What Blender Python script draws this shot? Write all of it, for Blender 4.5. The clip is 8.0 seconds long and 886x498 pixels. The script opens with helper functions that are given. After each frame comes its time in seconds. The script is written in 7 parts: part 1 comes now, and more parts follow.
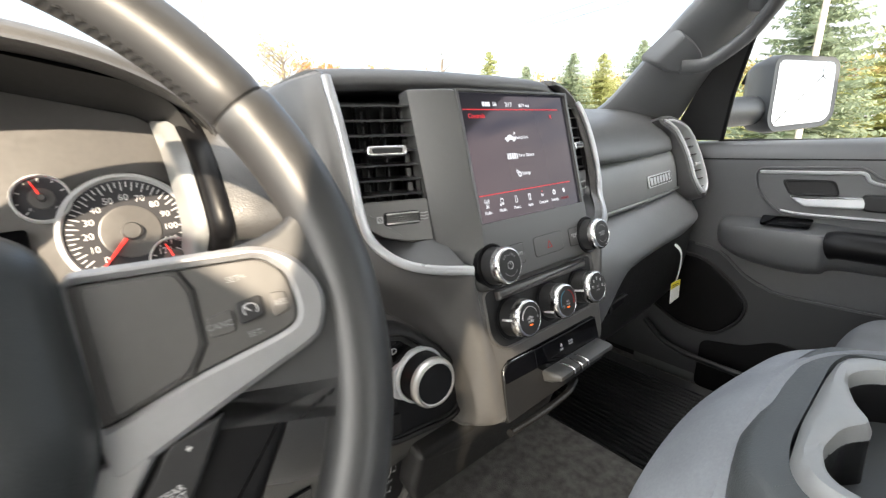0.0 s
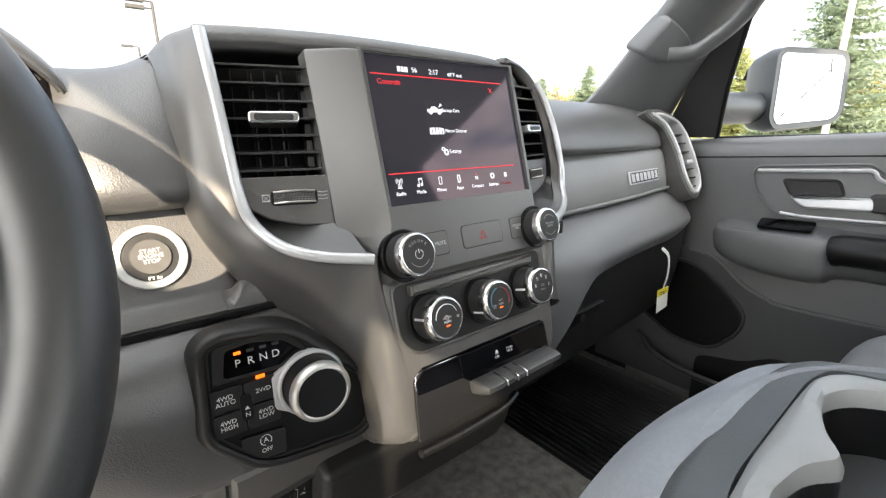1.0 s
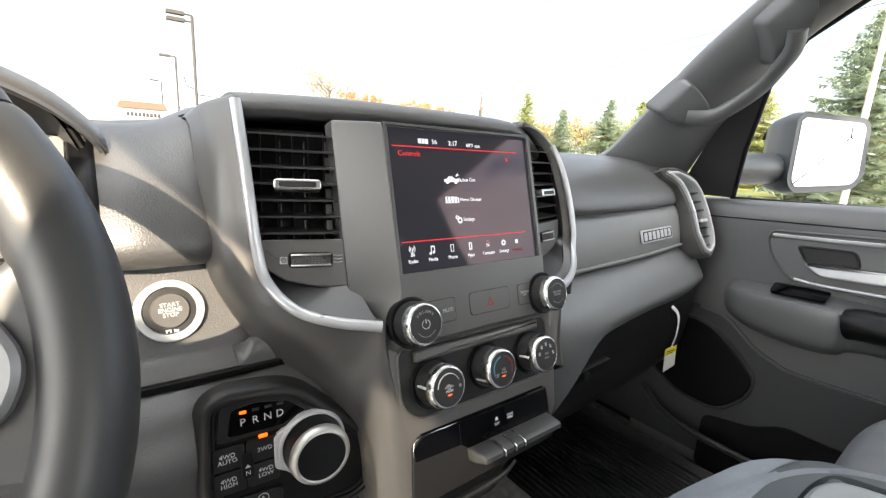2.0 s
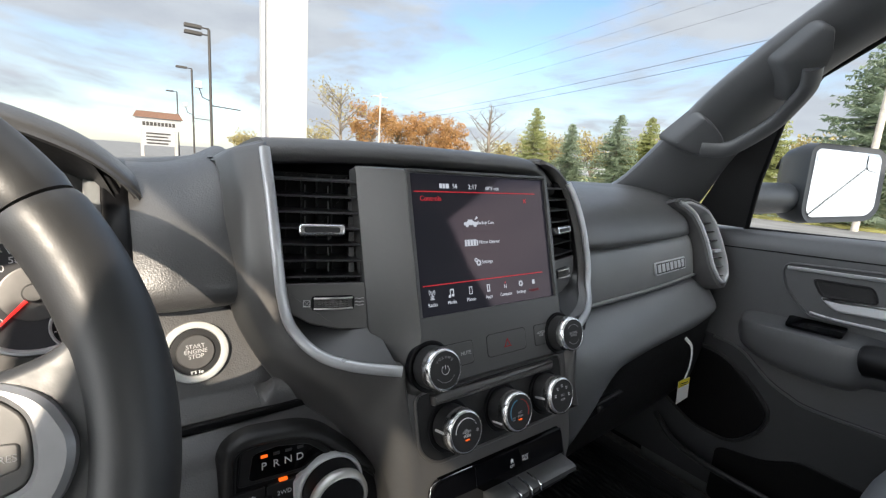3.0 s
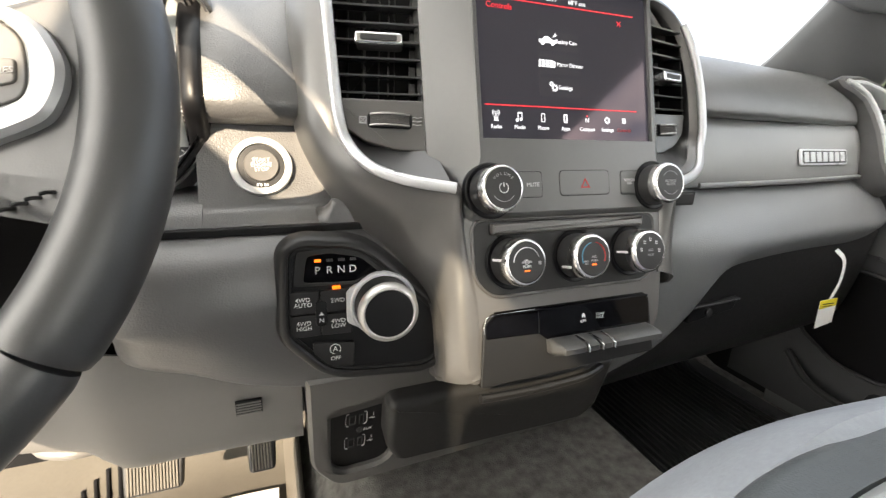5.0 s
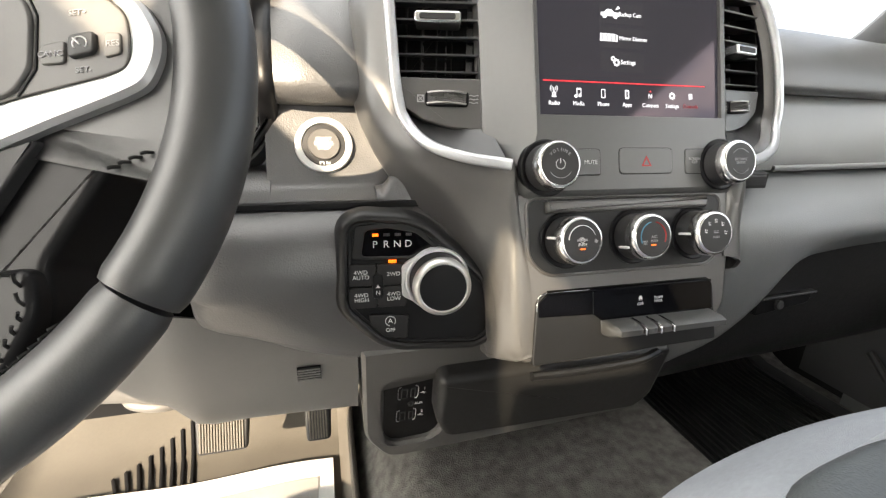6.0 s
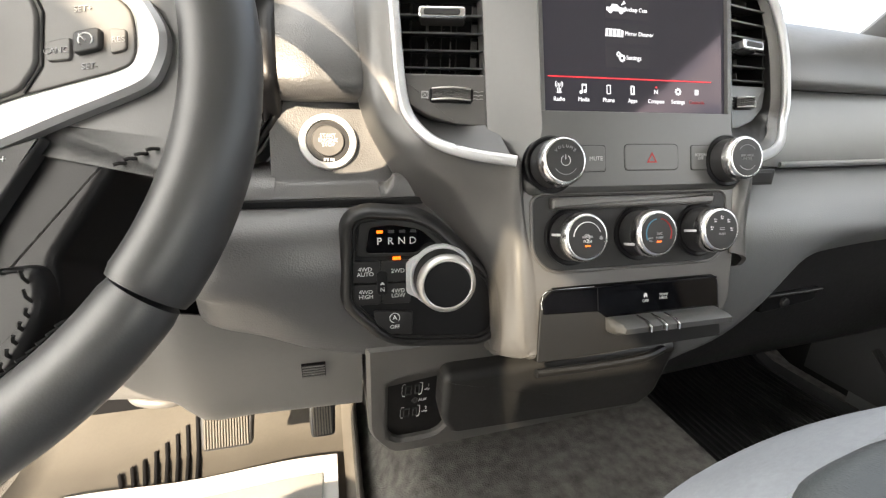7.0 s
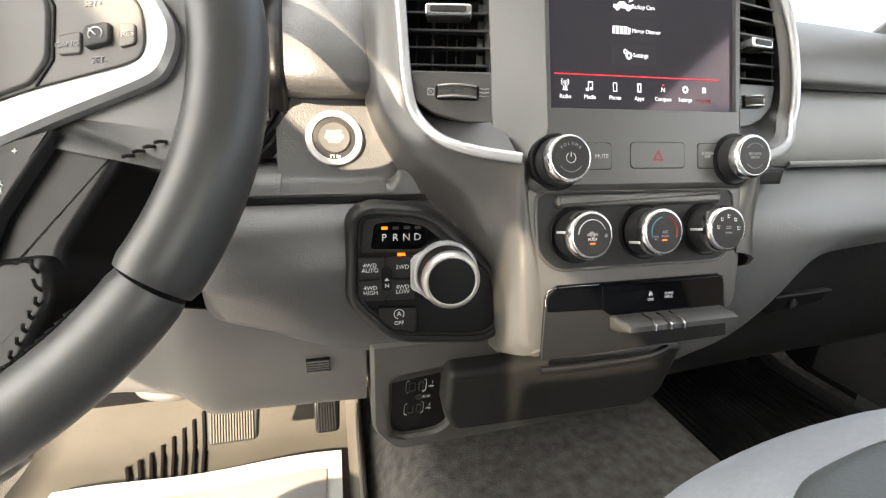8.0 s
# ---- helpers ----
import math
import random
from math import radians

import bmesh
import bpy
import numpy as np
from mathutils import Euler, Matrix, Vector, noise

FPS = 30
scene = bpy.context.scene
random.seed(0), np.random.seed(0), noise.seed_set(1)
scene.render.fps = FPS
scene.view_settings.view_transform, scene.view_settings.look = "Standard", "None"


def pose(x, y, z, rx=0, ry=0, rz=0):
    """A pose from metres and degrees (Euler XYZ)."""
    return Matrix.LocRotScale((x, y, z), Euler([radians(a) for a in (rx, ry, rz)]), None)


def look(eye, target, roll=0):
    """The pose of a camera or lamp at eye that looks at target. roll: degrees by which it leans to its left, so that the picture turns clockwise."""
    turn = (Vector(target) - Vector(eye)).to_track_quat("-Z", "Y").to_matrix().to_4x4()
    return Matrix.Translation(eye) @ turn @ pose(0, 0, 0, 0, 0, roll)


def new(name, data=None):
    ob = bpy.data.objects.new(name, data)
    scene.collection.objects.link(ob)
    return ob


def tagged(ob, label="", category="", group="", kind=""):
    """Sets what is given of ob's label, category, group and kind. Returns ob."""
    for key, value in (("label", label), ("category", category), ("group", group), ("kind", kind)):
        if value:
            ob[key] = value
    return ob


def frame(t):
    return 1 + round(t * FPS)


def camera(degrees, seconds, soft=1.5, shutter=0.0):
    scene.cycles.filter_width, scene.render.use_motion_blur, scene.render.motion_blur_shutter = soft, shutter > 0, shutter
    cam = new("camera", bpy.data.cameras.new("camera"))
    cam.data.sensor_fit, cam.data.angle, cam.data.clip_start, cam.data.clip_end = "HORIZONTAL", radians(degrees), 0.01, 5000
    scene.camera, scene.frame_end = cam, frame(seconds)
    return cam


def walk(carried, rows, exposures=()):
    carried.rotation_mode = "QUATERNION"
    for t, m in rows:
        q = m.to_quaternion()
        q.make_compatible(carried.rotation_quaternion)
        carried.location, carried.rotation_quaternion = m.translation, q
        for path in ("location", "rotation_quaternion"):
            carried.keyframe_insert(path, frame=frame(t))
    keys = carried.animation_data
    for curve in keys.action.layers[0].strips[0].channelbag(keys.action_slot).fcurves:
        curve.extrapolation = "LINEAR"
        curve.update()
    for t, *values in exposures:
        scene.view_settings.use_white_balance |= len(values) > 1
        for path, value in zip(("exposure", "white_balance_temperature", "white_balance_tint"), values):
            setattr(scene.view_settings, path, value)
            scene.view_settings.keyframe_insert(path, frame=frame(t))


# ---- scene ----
cam = camera(90.0, 8.0, 1.25, 0.25)
PATH = [
    (0, (-0.427, -0.323, 1.457), (0.838, 1.119, 0.89), -0.6),
    (0.5, (-0.332, -0.329, 1.421), (0.9, 1.142, 0.857), -1.8),
    (1, (-0.308, -0.344, 1.415), (0.916, 1.15, 0.895), -0.2),
    (1.5, (-0.304, -0.348, 1.434), (0.908, 1.172, 0.962), 2.1),
    (3, (-0.319, -0.337, 1.494), (0.851, 1.24, 1.116), 4.1),
    (3.5, (-0.32, -0.337, 1.485), (0.821, 1.248, 1.056), 3.8),
    (4, (-0.304, -0.343, 1.435), (0.785, 1.262, 0.949), 2.7),
    (4.5, (-0.274, -0.345, 1.401), (0.706, 1.302, 0.831), 1.3),
    (5, (-0.268, -0.359, 1.367), (0.453, 1.41, 0.777), 2.5),
    (6.5, (-0.276, -0.367, 1.355), (0.215, 1.463, 0.715), 1.4),
    (7, (-0.275, -0.366, 1.355), (0.217, 1.462, 0.71), 1.5),
    (7.5, (-0.276, -0.366, 1.353), (0.21, 1.464, 0.711), 1.8),
    (8, (-0.274, -0.368, 1.353), (0.191, 1.466, 0.705), 1.7),
]
EXPOSURES = [(0.0, 1.85, 6500, 10), (0.8, 2.1, 6500, 10), (1.7, 2.1, 6500, 10), (2.7, 0.9, 6250, 10), (3.0, 0.85, 6050, 10), (3.5, 0.74, 5950, 10), (4.0, 0.95, 6050, 10), (4.5, 2.0, 6600, 10), (5.2, 2.35, 6800, 10), (8.0, 2.38, 6800, 10)]
walk(cam, [(t, look(eye, target, roll)) for t, eye, target, roll in PATH], EXPOSURES)

# ---- sky and sun ----
SUN_WAY = Vector((0.70, 1.0, -0.64)).normalized()      # the way the sunlight travels
world = bpy.data.worlds.new("sky")
scene.world = world
world.use_nodes = True
wn, wl = world.node_tree.nodes, world.node_tree.links
wn.clear()
w_out, w_bg = wn.new("ShaderNodeOutputWorld"), wn.new("ShaderNodeBackground")
w_sky = wn.new("ShaderNodeTexSky")
w_sky.sky_type, w_sky.sun_disc = "NISHITA", False
w_sky.dust_density = 0.35
w_sky.sun_elevation = math.asin(-SUN_WAY.z)
w_sky.sun_rotation = math.atan2(-SUN_WAY.x, -SUN_WAY.y)
w_co, w_map = wn.new("ShaderNodeTexCoord"), wn.new("ShaderNodeMapping")
w_map.inputs["Scale"].default_value = (1.0, 1.0, 3.2)
w_no = wn.new("ShaderNodeTexNoise")
w_no.inputs["Scale"].default_value, w_no.inputs["Detail"].default_value, w_no.inputs["Roughness"].default_value = 2.3, 9.0, 0.58
w_no.inputs["Distortion"].default_value = 0.35
w_ramp = wn.new("ShaderNodeValToRGB")
w_ramp.color_ramp.elements[0].position, w_ramp.color_ramp.elements[1].position = 0.35, 0.53
w_mix = wn.new("ShaderNodeMix")
w_mix.data_type = "RGBA"
w_no2, w_ramp2 = wn.new("ShaderNodeTexNoise"), wn.new("ShaderNodeValToRGB")
w_no2.inputs["Scale"].default_value, w_no2.inputs["Detail"].default_value = 5.5, 8.0
w_ramp2.color_ramp.elements[0].position, w_ramp2.color_ramp.elements[1].position = 0.36, 0.62
w_ramp2.color_ramp.elements[0].color, w_ramp2.color_ramp.elements[1].color = (0.79, 0.82, 0.86, 1), (0.95, 0.98, 1.0, 1)
w_gain = wn.new("ShaderNodeVectorMath")
w_gain.operation = "SCALE"
wl.new(w_map.outputs["Vector"], w_no2.inputs["Vector"])
wl.new(w_no2.outputs["Fac"], w_ramp2.inputs["Fac"])
wl.new(w_ramp2.outputs["Color"], w_gain.inputs[0])
w_dot, w_halo = wn.new("ShaderNodeVectorMath"), wn.new("ShaderNodeMapRange")
w_dot.operation, w_dot.inputs[1].default_value = "DOT_PRODUCT", -SUN_WAY
w_halo.interpolation_type = "SMOOTHSTEP"
w_halo.inputs[1].default_value, w_halo.inputs[2].default_value = -0.35, 1.0
w_halo.inputs[3].default_value, w_halo.inputs[4].default_value = 3.7, 20.0
wl.new(w_co.outputs["Generated"], w_dot.inputs[0])      # thin cloud is brightest round the sun
wl.new(w_dot.outputs["Value"], w_halo.inputs[0])
wl.new(w_halo.outputs[0], w_gain.inputs["Scale"])
w_warm, w_tone = wn.new("ShaderNodeMapRange"), wn.new("ShaderNodeMix")
w_warm.inputs[1].default_value, w_warm.inputs[2].default_value = -0.2, 0.9
w_tone.data_type, w_tone.blend_type = "RGBA", "MULTIPLY"
w_tone.inputs[7].default_value = (1.0, 0.93, 0.83, 1)
wl.new(w_dot.outputs["Value"], w_warm.inputs[0])
wl.new(w_warm.outputs[0], w_tone.inputs[0])
wl.new(w_gain.outputs[0], w_tone.inputs[6])
wl.new(w_tone.outputs[2], w_mix.inputs[7])
wl.new(w_co.outputs["Generated"], w_map.inputs["Vector"])
wl.new(w_map.outputs["Vector"], w_no.inputs["Vector"])
wl.new(w_no.outputs["Fac"], w_ramp.inputs["Fac"])
wl.new(w_ramp.outputs["Color"], w_mix.inputs[0])
wl.new(w_sky.outputs["Color"], w_mix.inputs[6])
wl.new(w_mix.outputs[2], w_bg.inputs["Color"])
w_bg.inputs["Strength"].default_value = 0.115
wl.new(w_bg.outputs["Background"], w_out.inputs["Surface"])
sun = new("sun", bpy.data.lights.new("sun", "SUN"))
sun.data.energy, sun.data.angle, sun.data.color = 3.5, radians(0.53), (1.0, 0.84, 0.64)
sun.matrix_world = look((0, 0, 6), Vector((0, 0, 6)) + SUN_WAY)

# ---- materials ----
def material(name, colour, rough=0.5, metal=0.0, var=0.12, scale=9.0, grain=0.0, grain_scale=700.0, spec=0.5, wear=0.0, cells=False, coat=0.0):
    """A surface with broad and fine variation of its colour and gloss, and a fine relief of the given strength and size."""
    m = bpy.data.materials.new(name)
    m.use_nodes = True
    n, l = m.node_tree.nodes, m.node_tree.links
    b = n["Principled BSDF"]
    b.inputs["Metallic"].default_value, b.inputs["Specular IOR Level"].default_value = metal, spec
    b.inputs["Coat Weight"].default_value = coat
    co = n.new("ShaderNodeTexCoord")
    big, fine = n.new("ShaderNodeTexNoise"), n.new("ShaderNodeTexNoise")
    big.inputs["Scale"].default_value, big.inputs["Detail"].default_value = scale, 6
    fine.inputs["Scale"].default_value, fine.inputs["Detail"].default_value = scale * 22, 4
    add = n.new("ShaderNodeMath")
    add.operation = "MULTIPLY_ADD"
    add.inputs[1].default_value = 0.5
    ramp = n.new("ShaderNodeMapRange")
    ramp.inputs[1].default_value, ramp.inputs[2].default_value = 0.5, 1.0
    ramp.inputs[3].default_value, ramp.inputs[4].default_value = 1 - var, 1 + var
    tint = n.new("ShaderNodeVectorMath")
    tint.operation = "SCALE"
    tint.inputs[0].default_value = colour[:3]
    gloss = n.new("ShaderNodeMapRange")
    gloss.inputs[1].default_value, gloss.inputs[2].default_value = 0.3, 0.7
    gloss.inputs[3].default_value, gloss.inputs[4].default_value = max(0.02, rough * (0.9 - wear)), min(1.0, rough * (1.1 + wear))
    l.new(co.outputs["Object"], big.inputs["Vector"])
    l.new(co.outputs["Object"], fine.inputs["Vector"])
    l.new(fine.outputs["Fac"], add.inputs[0])
    l.new(big.outputs["Fac"], add.inputs[2])
    l.new(add.outputs[0], ramp.inputs[0])
    l.new(ramp.outputs[0], tint.inputs["Scale"])
    l.new(tint.outputs[0], b.inputs["Base Color"])
    l.new(fine.outputs["Fac"], gloss.inputs[0])
    l.new(gloss.outputs[0], b.inputs["Roughness"])
    if grain:
        g = n.new("ShaderNodeTexVoronoi" if cells else "ShaderNodeTexNoise")
        g.inputs["Scale"].default_value = grain_scale
        if cells:
            g.feature = "SMOOTH_F1"
        bump = n.new("ShaderNodeBump")
        bump.inputs["Strength"].default_value, bump.inputs["Distance"].default_value = grain, 0.6 / grain_scale
        l.new(co.outputs["Object"], g.inputs["Vector"])
        l.new(g.outputs[0], bump.inputs["Height"])
        l.new(bump.outputs["Normal"], b.inputs["Normal"])
    return m


def glowing(name, colour, strength):
    m = bpy.data.materials.new(name)
    m.use_nodes = True
    b = m.node_tree.nodes["Principled BSDF"]
    b.inputs["Base Color"].default_value = (0.02, 0.02, 0.02, 1)
    b.inputs["Emission Color"].default_value = (*colour, 1)
    b.inputs["Emission Strength"].default_value = strength
    return m


def clear_glass(name, tint=(1, 1, 1)):
    m = bpy.data.materials.new(name)
    m.use_nodes = True
    n, l = m.node_tree.nodes, m.node_tree.links
    n.clear()
    out, mix, lw = n.new("ShaderNodeOutputMaterial"), n.new("ShaderNodeMixShader"), n.new("ShaderNodeLayerWeight")
    pw, fr = n.new("ShaderNodeMath"), n.new("ShaderNodeMath")
    pw.operation, fr.operation = "POWER", "MULTIPLY_ADD"
    pw.inputs[1].default_value, fr.inputs[1].default_value, fr.inputs[2].default_value = 5.0, 0.5, 0.012
    l.new(lw.outputs["Facing"], pw.inputs[0])
    l.new(pw.outputs[0], fr.inputs[0])
    tr, gl = n.new("ShaderNodeBsdfTransparent"), n.new("ShaderNodeBsdfGlossy")
    tr.inputs["Color"].default_value = (*tint, 1)
    gl.inputs["Roughness"].default_value = 0.01
    l.new(fr.outputs[0], mix.inputs[0])
    l.new(tr.outputs[0], mix.inputs[1])
    l.new(gl.outputs[0], mix.inputs[2])
    l.new(mix.outputs[0], out.inputs["Surface"])
    return m


SOFT = material("soft_touch_vinyl", (0.088, 0.087, 0.087), 0.42, var=0.10, grain=0.32, grain_scale=720, cells=True, spec=1.0)
# lit copy of SOFT: passenger-side light put into a paler colour
BELT = material("soft_touch_vinyl_lit", (0.158, 0.161, 0.165), 0.40, var=0.10, grain=0.28, grain_scale=720, cells=True, spec=1.0)
SMOOTH = material("satin_grey_plastic", (0.090, 0.086, 0.082), 0.36, var=0.08, grain=0.10, grain_scale=1500, spec=1.0)
PANEL = material("grey_satin_panel", (0.235, 0.236, 0.230), 0.40, var=0.07, grain=0.10, grain_scale=1500, spec=1.0)
FASCIA = material("dark_satin_plastic", (0.078, 0.078, 0.076), 0.38, var=0.08, grain=0.09, grain_scale=1500, spec=1.0)
LOWER = material("moulded_grey_plastic", (0.135, 0.130, 0.124), 0.44, var=0.08, grain=0.20, grain_scale=1100, spec=0.9)
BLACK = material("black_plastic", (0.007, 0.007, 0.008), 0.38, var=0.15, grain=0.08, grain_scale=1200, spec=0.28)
DARK = material("charcoal_plastic", (0.036, 0.036, 0.037), 0.44, var=0.10, grain=0.12, grain_scale=1300, spec=0.35)
GLOSS = material("piano_black", (0.003, 0.003, 0.004), 0.05, var=0.2, spec=0.15)
RING_SILVER = material("pale_silver_ring", (0.72, 0.72, 0.70), 0.45, metal=0.3, var=0.04)
MIRROR_SHELL = material("dark_textured_shell", (0.055, 0.06, 0.066), 0.35, var=0.08, grain=0.1, grain_scale=900)
COAL = material("black_moulded_plastic", (0.016, 0.016, 0.0165), 0.42, var=0.1, grain=0.12, grain_scale=1300, spec=0.38)
LOWBOX_GREY = material("moulded_charcoal_plastic", (0.098, 0.095, 0.090), 0.42, var=0.08, grain=0.16, grain_scale=1100, spec=0.7)
BOX_GREY = material("dark_moulded_plastic", (0.028, 0.0275, 0.027), 0.42, var=0.1, grain=0.15, grain_scale=1100, spec=0.35)
DOOR_LOW = material("charcoal_door_plastic", (0.050, 0.052, 0.055), 0.45, var=0.08, grain=0.14, grain_scale=900, spec=0.6)
WHEEL_SATIN = material("brushed_grey_trim", (0.42, 0.42, 0.425), 0.36, metal=0.5, var=0.05, grain=0.04, grain_scale=1600)
AIRBAG = material("black_grained_vinyl", (0.042, 0.046, 0.047), 0.42, var=0.1, grain=0.12, grain_scale=900, cells=True)
SATIN = material("satin_silver", (0.74, 0.75, 0.765), 0.30, metal=0.25, var=0.03, scale=1.5)
VENT_SILVER = material("satin_grey_silver", (0.66, 0.67, 0.69), 0.30, metal=0.45, var=0.03, scale=1.5)
BRUSHED = material("brushed_silver", (0.62, 0.61, 0.59), 0.36, metal=0.75, var=0.03, scale=0.8)
CHROME = material("chrome", (0.95, 0.95, 0.95), 0.20, metal=1.0, var=0.0, scale=0.6)
LEATHER = material("black_leather", (0.042, 0.042, 0.043), 0.43, var=0.10, grain=0.06, grain_scale=1200, cells=True, spec=0.9)
STITCH = material("black_thread", (0.012, 0.012, 0.012), 0.8)
FABRIC = material("light_grey_fabric", (0.30, 0.32, 0.35), 0.92, var=0.14, scale=14, grain=0.8, grain_scale=1500, spec=0.2)
FABRIC_MID = material("mid_grey_fabric", (0.19, 0.20, 0.215), 0.92, var=0.12, scale=14, grain=0.8, grain_scale=1300, spec=0.2)
VINYL = material("grey_vinyl", (0.09, 0.10, 0.105), 0.5, var=0.10, grain=0.3, grain_scale=800, cells=True)
CUP_TRIM = material("silver_grey_trim", (0.36, 0.37, 0.37), 0.42, metal=0.25, var=0.06)
CARPET = material("charcoal_carpet", (0.125, 0.120, 0.112), 0.97, var=0.40, scale=60, grain=1.0, grain_scale=520, spec=0.15, cells=True)
RUBBER = material("black_rubber", (0.024, 0.024, 0.025), 0.42, var=0.12, grain=0.15, grain_scale=700)
MAT_GREY = material("grey_rubber_mat", (0.115, 0.105, 0.09), 0.55, var=0.12, grain=0.2, grain_scale=700)
PAPER = material("white_paper", (0.82, 0.82, 0.82), 0.8, var=0.03, grain=0.1, grain_scale=300)
PAPER_INK = material("grey_paper_print", (0.36, 0.35, 0.34), 0.8, var=0.08)
LABEL_WHITE = material("white_tag", (0.80, 0.80, 0.78), 0.6, var=0.03)
LABEL_YELLOW = material("yellow_tag", (0.75, 0.62, 0.03), 0.6, var=0.03)
INK = material("black_ink", (0.02, 0.02, 0.02), 0.6)
PRINT = material("white_print", (0.78, 0.78, 0.78), 0.5, var=0.02)
PRINT_MID = material("pale_grey_print", (0.52, 0.52, 0.52), 0.5, var=0.02)
PRINT_DIM = material("grey_print", (0.30, 0.30, 0.31), 0.5, var=0.02)
RED_PRINT = material("red_print", (0.35, 0.02, 0.02), 0.4)
BLUE_PRINT = material("blue_print", (0.06, 0.20, 0.30), 0.5)
HEADLINER = material("grey_headliner", (0.66, 0.65, 0.63), 0.95, var=0.06, grain=0.4, grain_scale=600)
DIAL = material("dark_dial", (0.045, 0.045, 0.05), 0.35, var=0.10)
DIAL_METAL = material("dial_mesh_metal", (0.17, 0.165, 0.16), 0.38, metal=0.6, var=0.08)
AMBER = glowing("amber_lamp", (1.0, 0.13, 0.004), 0.75)
SCREEN_ON = glowing("screen_white", (0.80, 0.82, 0.86), 0.40)
SCREEN_RED = glowing("screen_red", (0.80, 0.012, 0.025), 0.36)
SCREEN_DIM = glowing("screen_dim_red", (0.42, 0.012, 0.020), 0.16)
SCREEN_BACK = glowing("screen_black", (0.010, 0.010, 0.014), 0.6)
SCREEN_BACK.node_tree.nodes["Principled BSDF"].inputs["Roughness"].default_value = 0.12
SCREEN_BACK.node_tree.nodes["Principled BSDF"].inputs["Specular IOR Level"].default_value = 0.7
SCREEN_BACK.node_tree.nodes["Principled BSDF"].inputs["Specular Tint"].default_value = (1.0, 0.66, 0.72, 1)
SCREEN_TILE = glowing("screen_tile", (0.012, 0.012, 0.015), 0.6)
NEEDLE = glowing("red_needle", (0.9, 0.03, 0.02), 0.9)
for key, value in (("Roughness", 0.06), ("Specular IOR Level", 0.42), ("Coat Weight", 0.05), ("Coat Roughness", 0.04)):
    SCREEN_TILE.node_tree.nodes["Principled BSDF"].inputs["Specular Tint"].default_value = (1.0, 0.66, 0.72, 1)
    for face_of in (SCREEN_BACK, SCREEN_TILE):
        face_of.node_tree.nodes["Principled BSDF"].inputs[key].default_value = value
KNURL = material("knurled_dark_metal", (0.16, 0.155, 0.15), 0.32, metal=0.5, var=0.08)
VANE = material("black_vane_plastic", (0.045, 0.045, 0.046), 0.34, var=0.1, spec=1.0)
POD = material("dark_grey_switch_plastic", (0.105, 0.101, 0.096), 0.40, var=0.08, grain=0.08, grain_scale=1500)
DOOR = material("charcoal_door_vinyl", (0.120, 0.123, 0.128), 0.42, var=0.08, grain=0.18, grain_scale=800, cells=True, spec=1.0)
GLASS = clear_glass("window_glass", (0.985, 0.99, 0.988))
# tint chosen to dim the sun through the unseen left rear panes
TINTED = clear_glass("sun_dimming_glass", (0.46, 0.47, 0.46))
MIRROR = material("mirror_silver", (0.56, 0.58, 0.59), 0.02, metal=1.0, var=0.0)

# ---- mesh helpers ----
XYZ = Matrix.Identity(4)


def spline(pts, n):
    """n steps between each two of pts, along a smooth curve through them."""
    p = [np.array(q, float) for q in pts]
    p = [2 * p[0] - p[1]] + p + [2 * p[-1] - p[-2]]
    out = []
    for i in range(1, len(p) - 2):
        for k in range(n):
            u = k / n
            out.append(0.5 * (2 * p[i] + (p[i + 1] - p[i - 1]) * u + (2 * p[i - 1] - 5 * p[i] + 4 * p[i + 1] - p[i + 2]) * u * u
                              + (3 * p[i] - p[i - 1] - 3 * p[i + 1] + p[i + 2]) * u ** 3))
    out.append(p[-2])
    return [tuple(q) for q in out]


def grid(rows, m=XYZ, wrap=False, caps=False, bm=None):
    """A sheet through rows of points; wrap closes each row to a ring, caps closes the ends."""
    bm = bm or bmesh.new()
    vs = [[bm.verts.new(m @ Vector(p)) for p in r] for r in rows]
    k = len(vs[0])
    for a, b in zip(vs, vs[1:]):
        for i in range(k if wrap else k - 1):
            j = (i + 1) % k
            bm.faces.new((a[i], a[j], b[j], b[i]))
    if caps:
        bm.faces.new(vs[0][::-1])
        bm.faces.new(vs[-1])
    return bm


def sheet(rows, nu=4, nv=4, m=XYZ, thick=0.004):
    """A smooth sheet through a coarse net of points, with a thickness."""
    fine = [spline(r, nu) for r in rows]
    cols = [spline([r[i] for r in fine], nv) for i in range(len(fine[0]))]
    bm = grid([[c[j] for c in cols] for j in range(len(cols[0]))], m)
    return thicken(bm, len(cols), len(cols[0]), thick) if thick else bm


INSIDE = Vector((-0.1, -0.6, 1.42))      # a spot in the middle of the cab, from which skins are thickened away


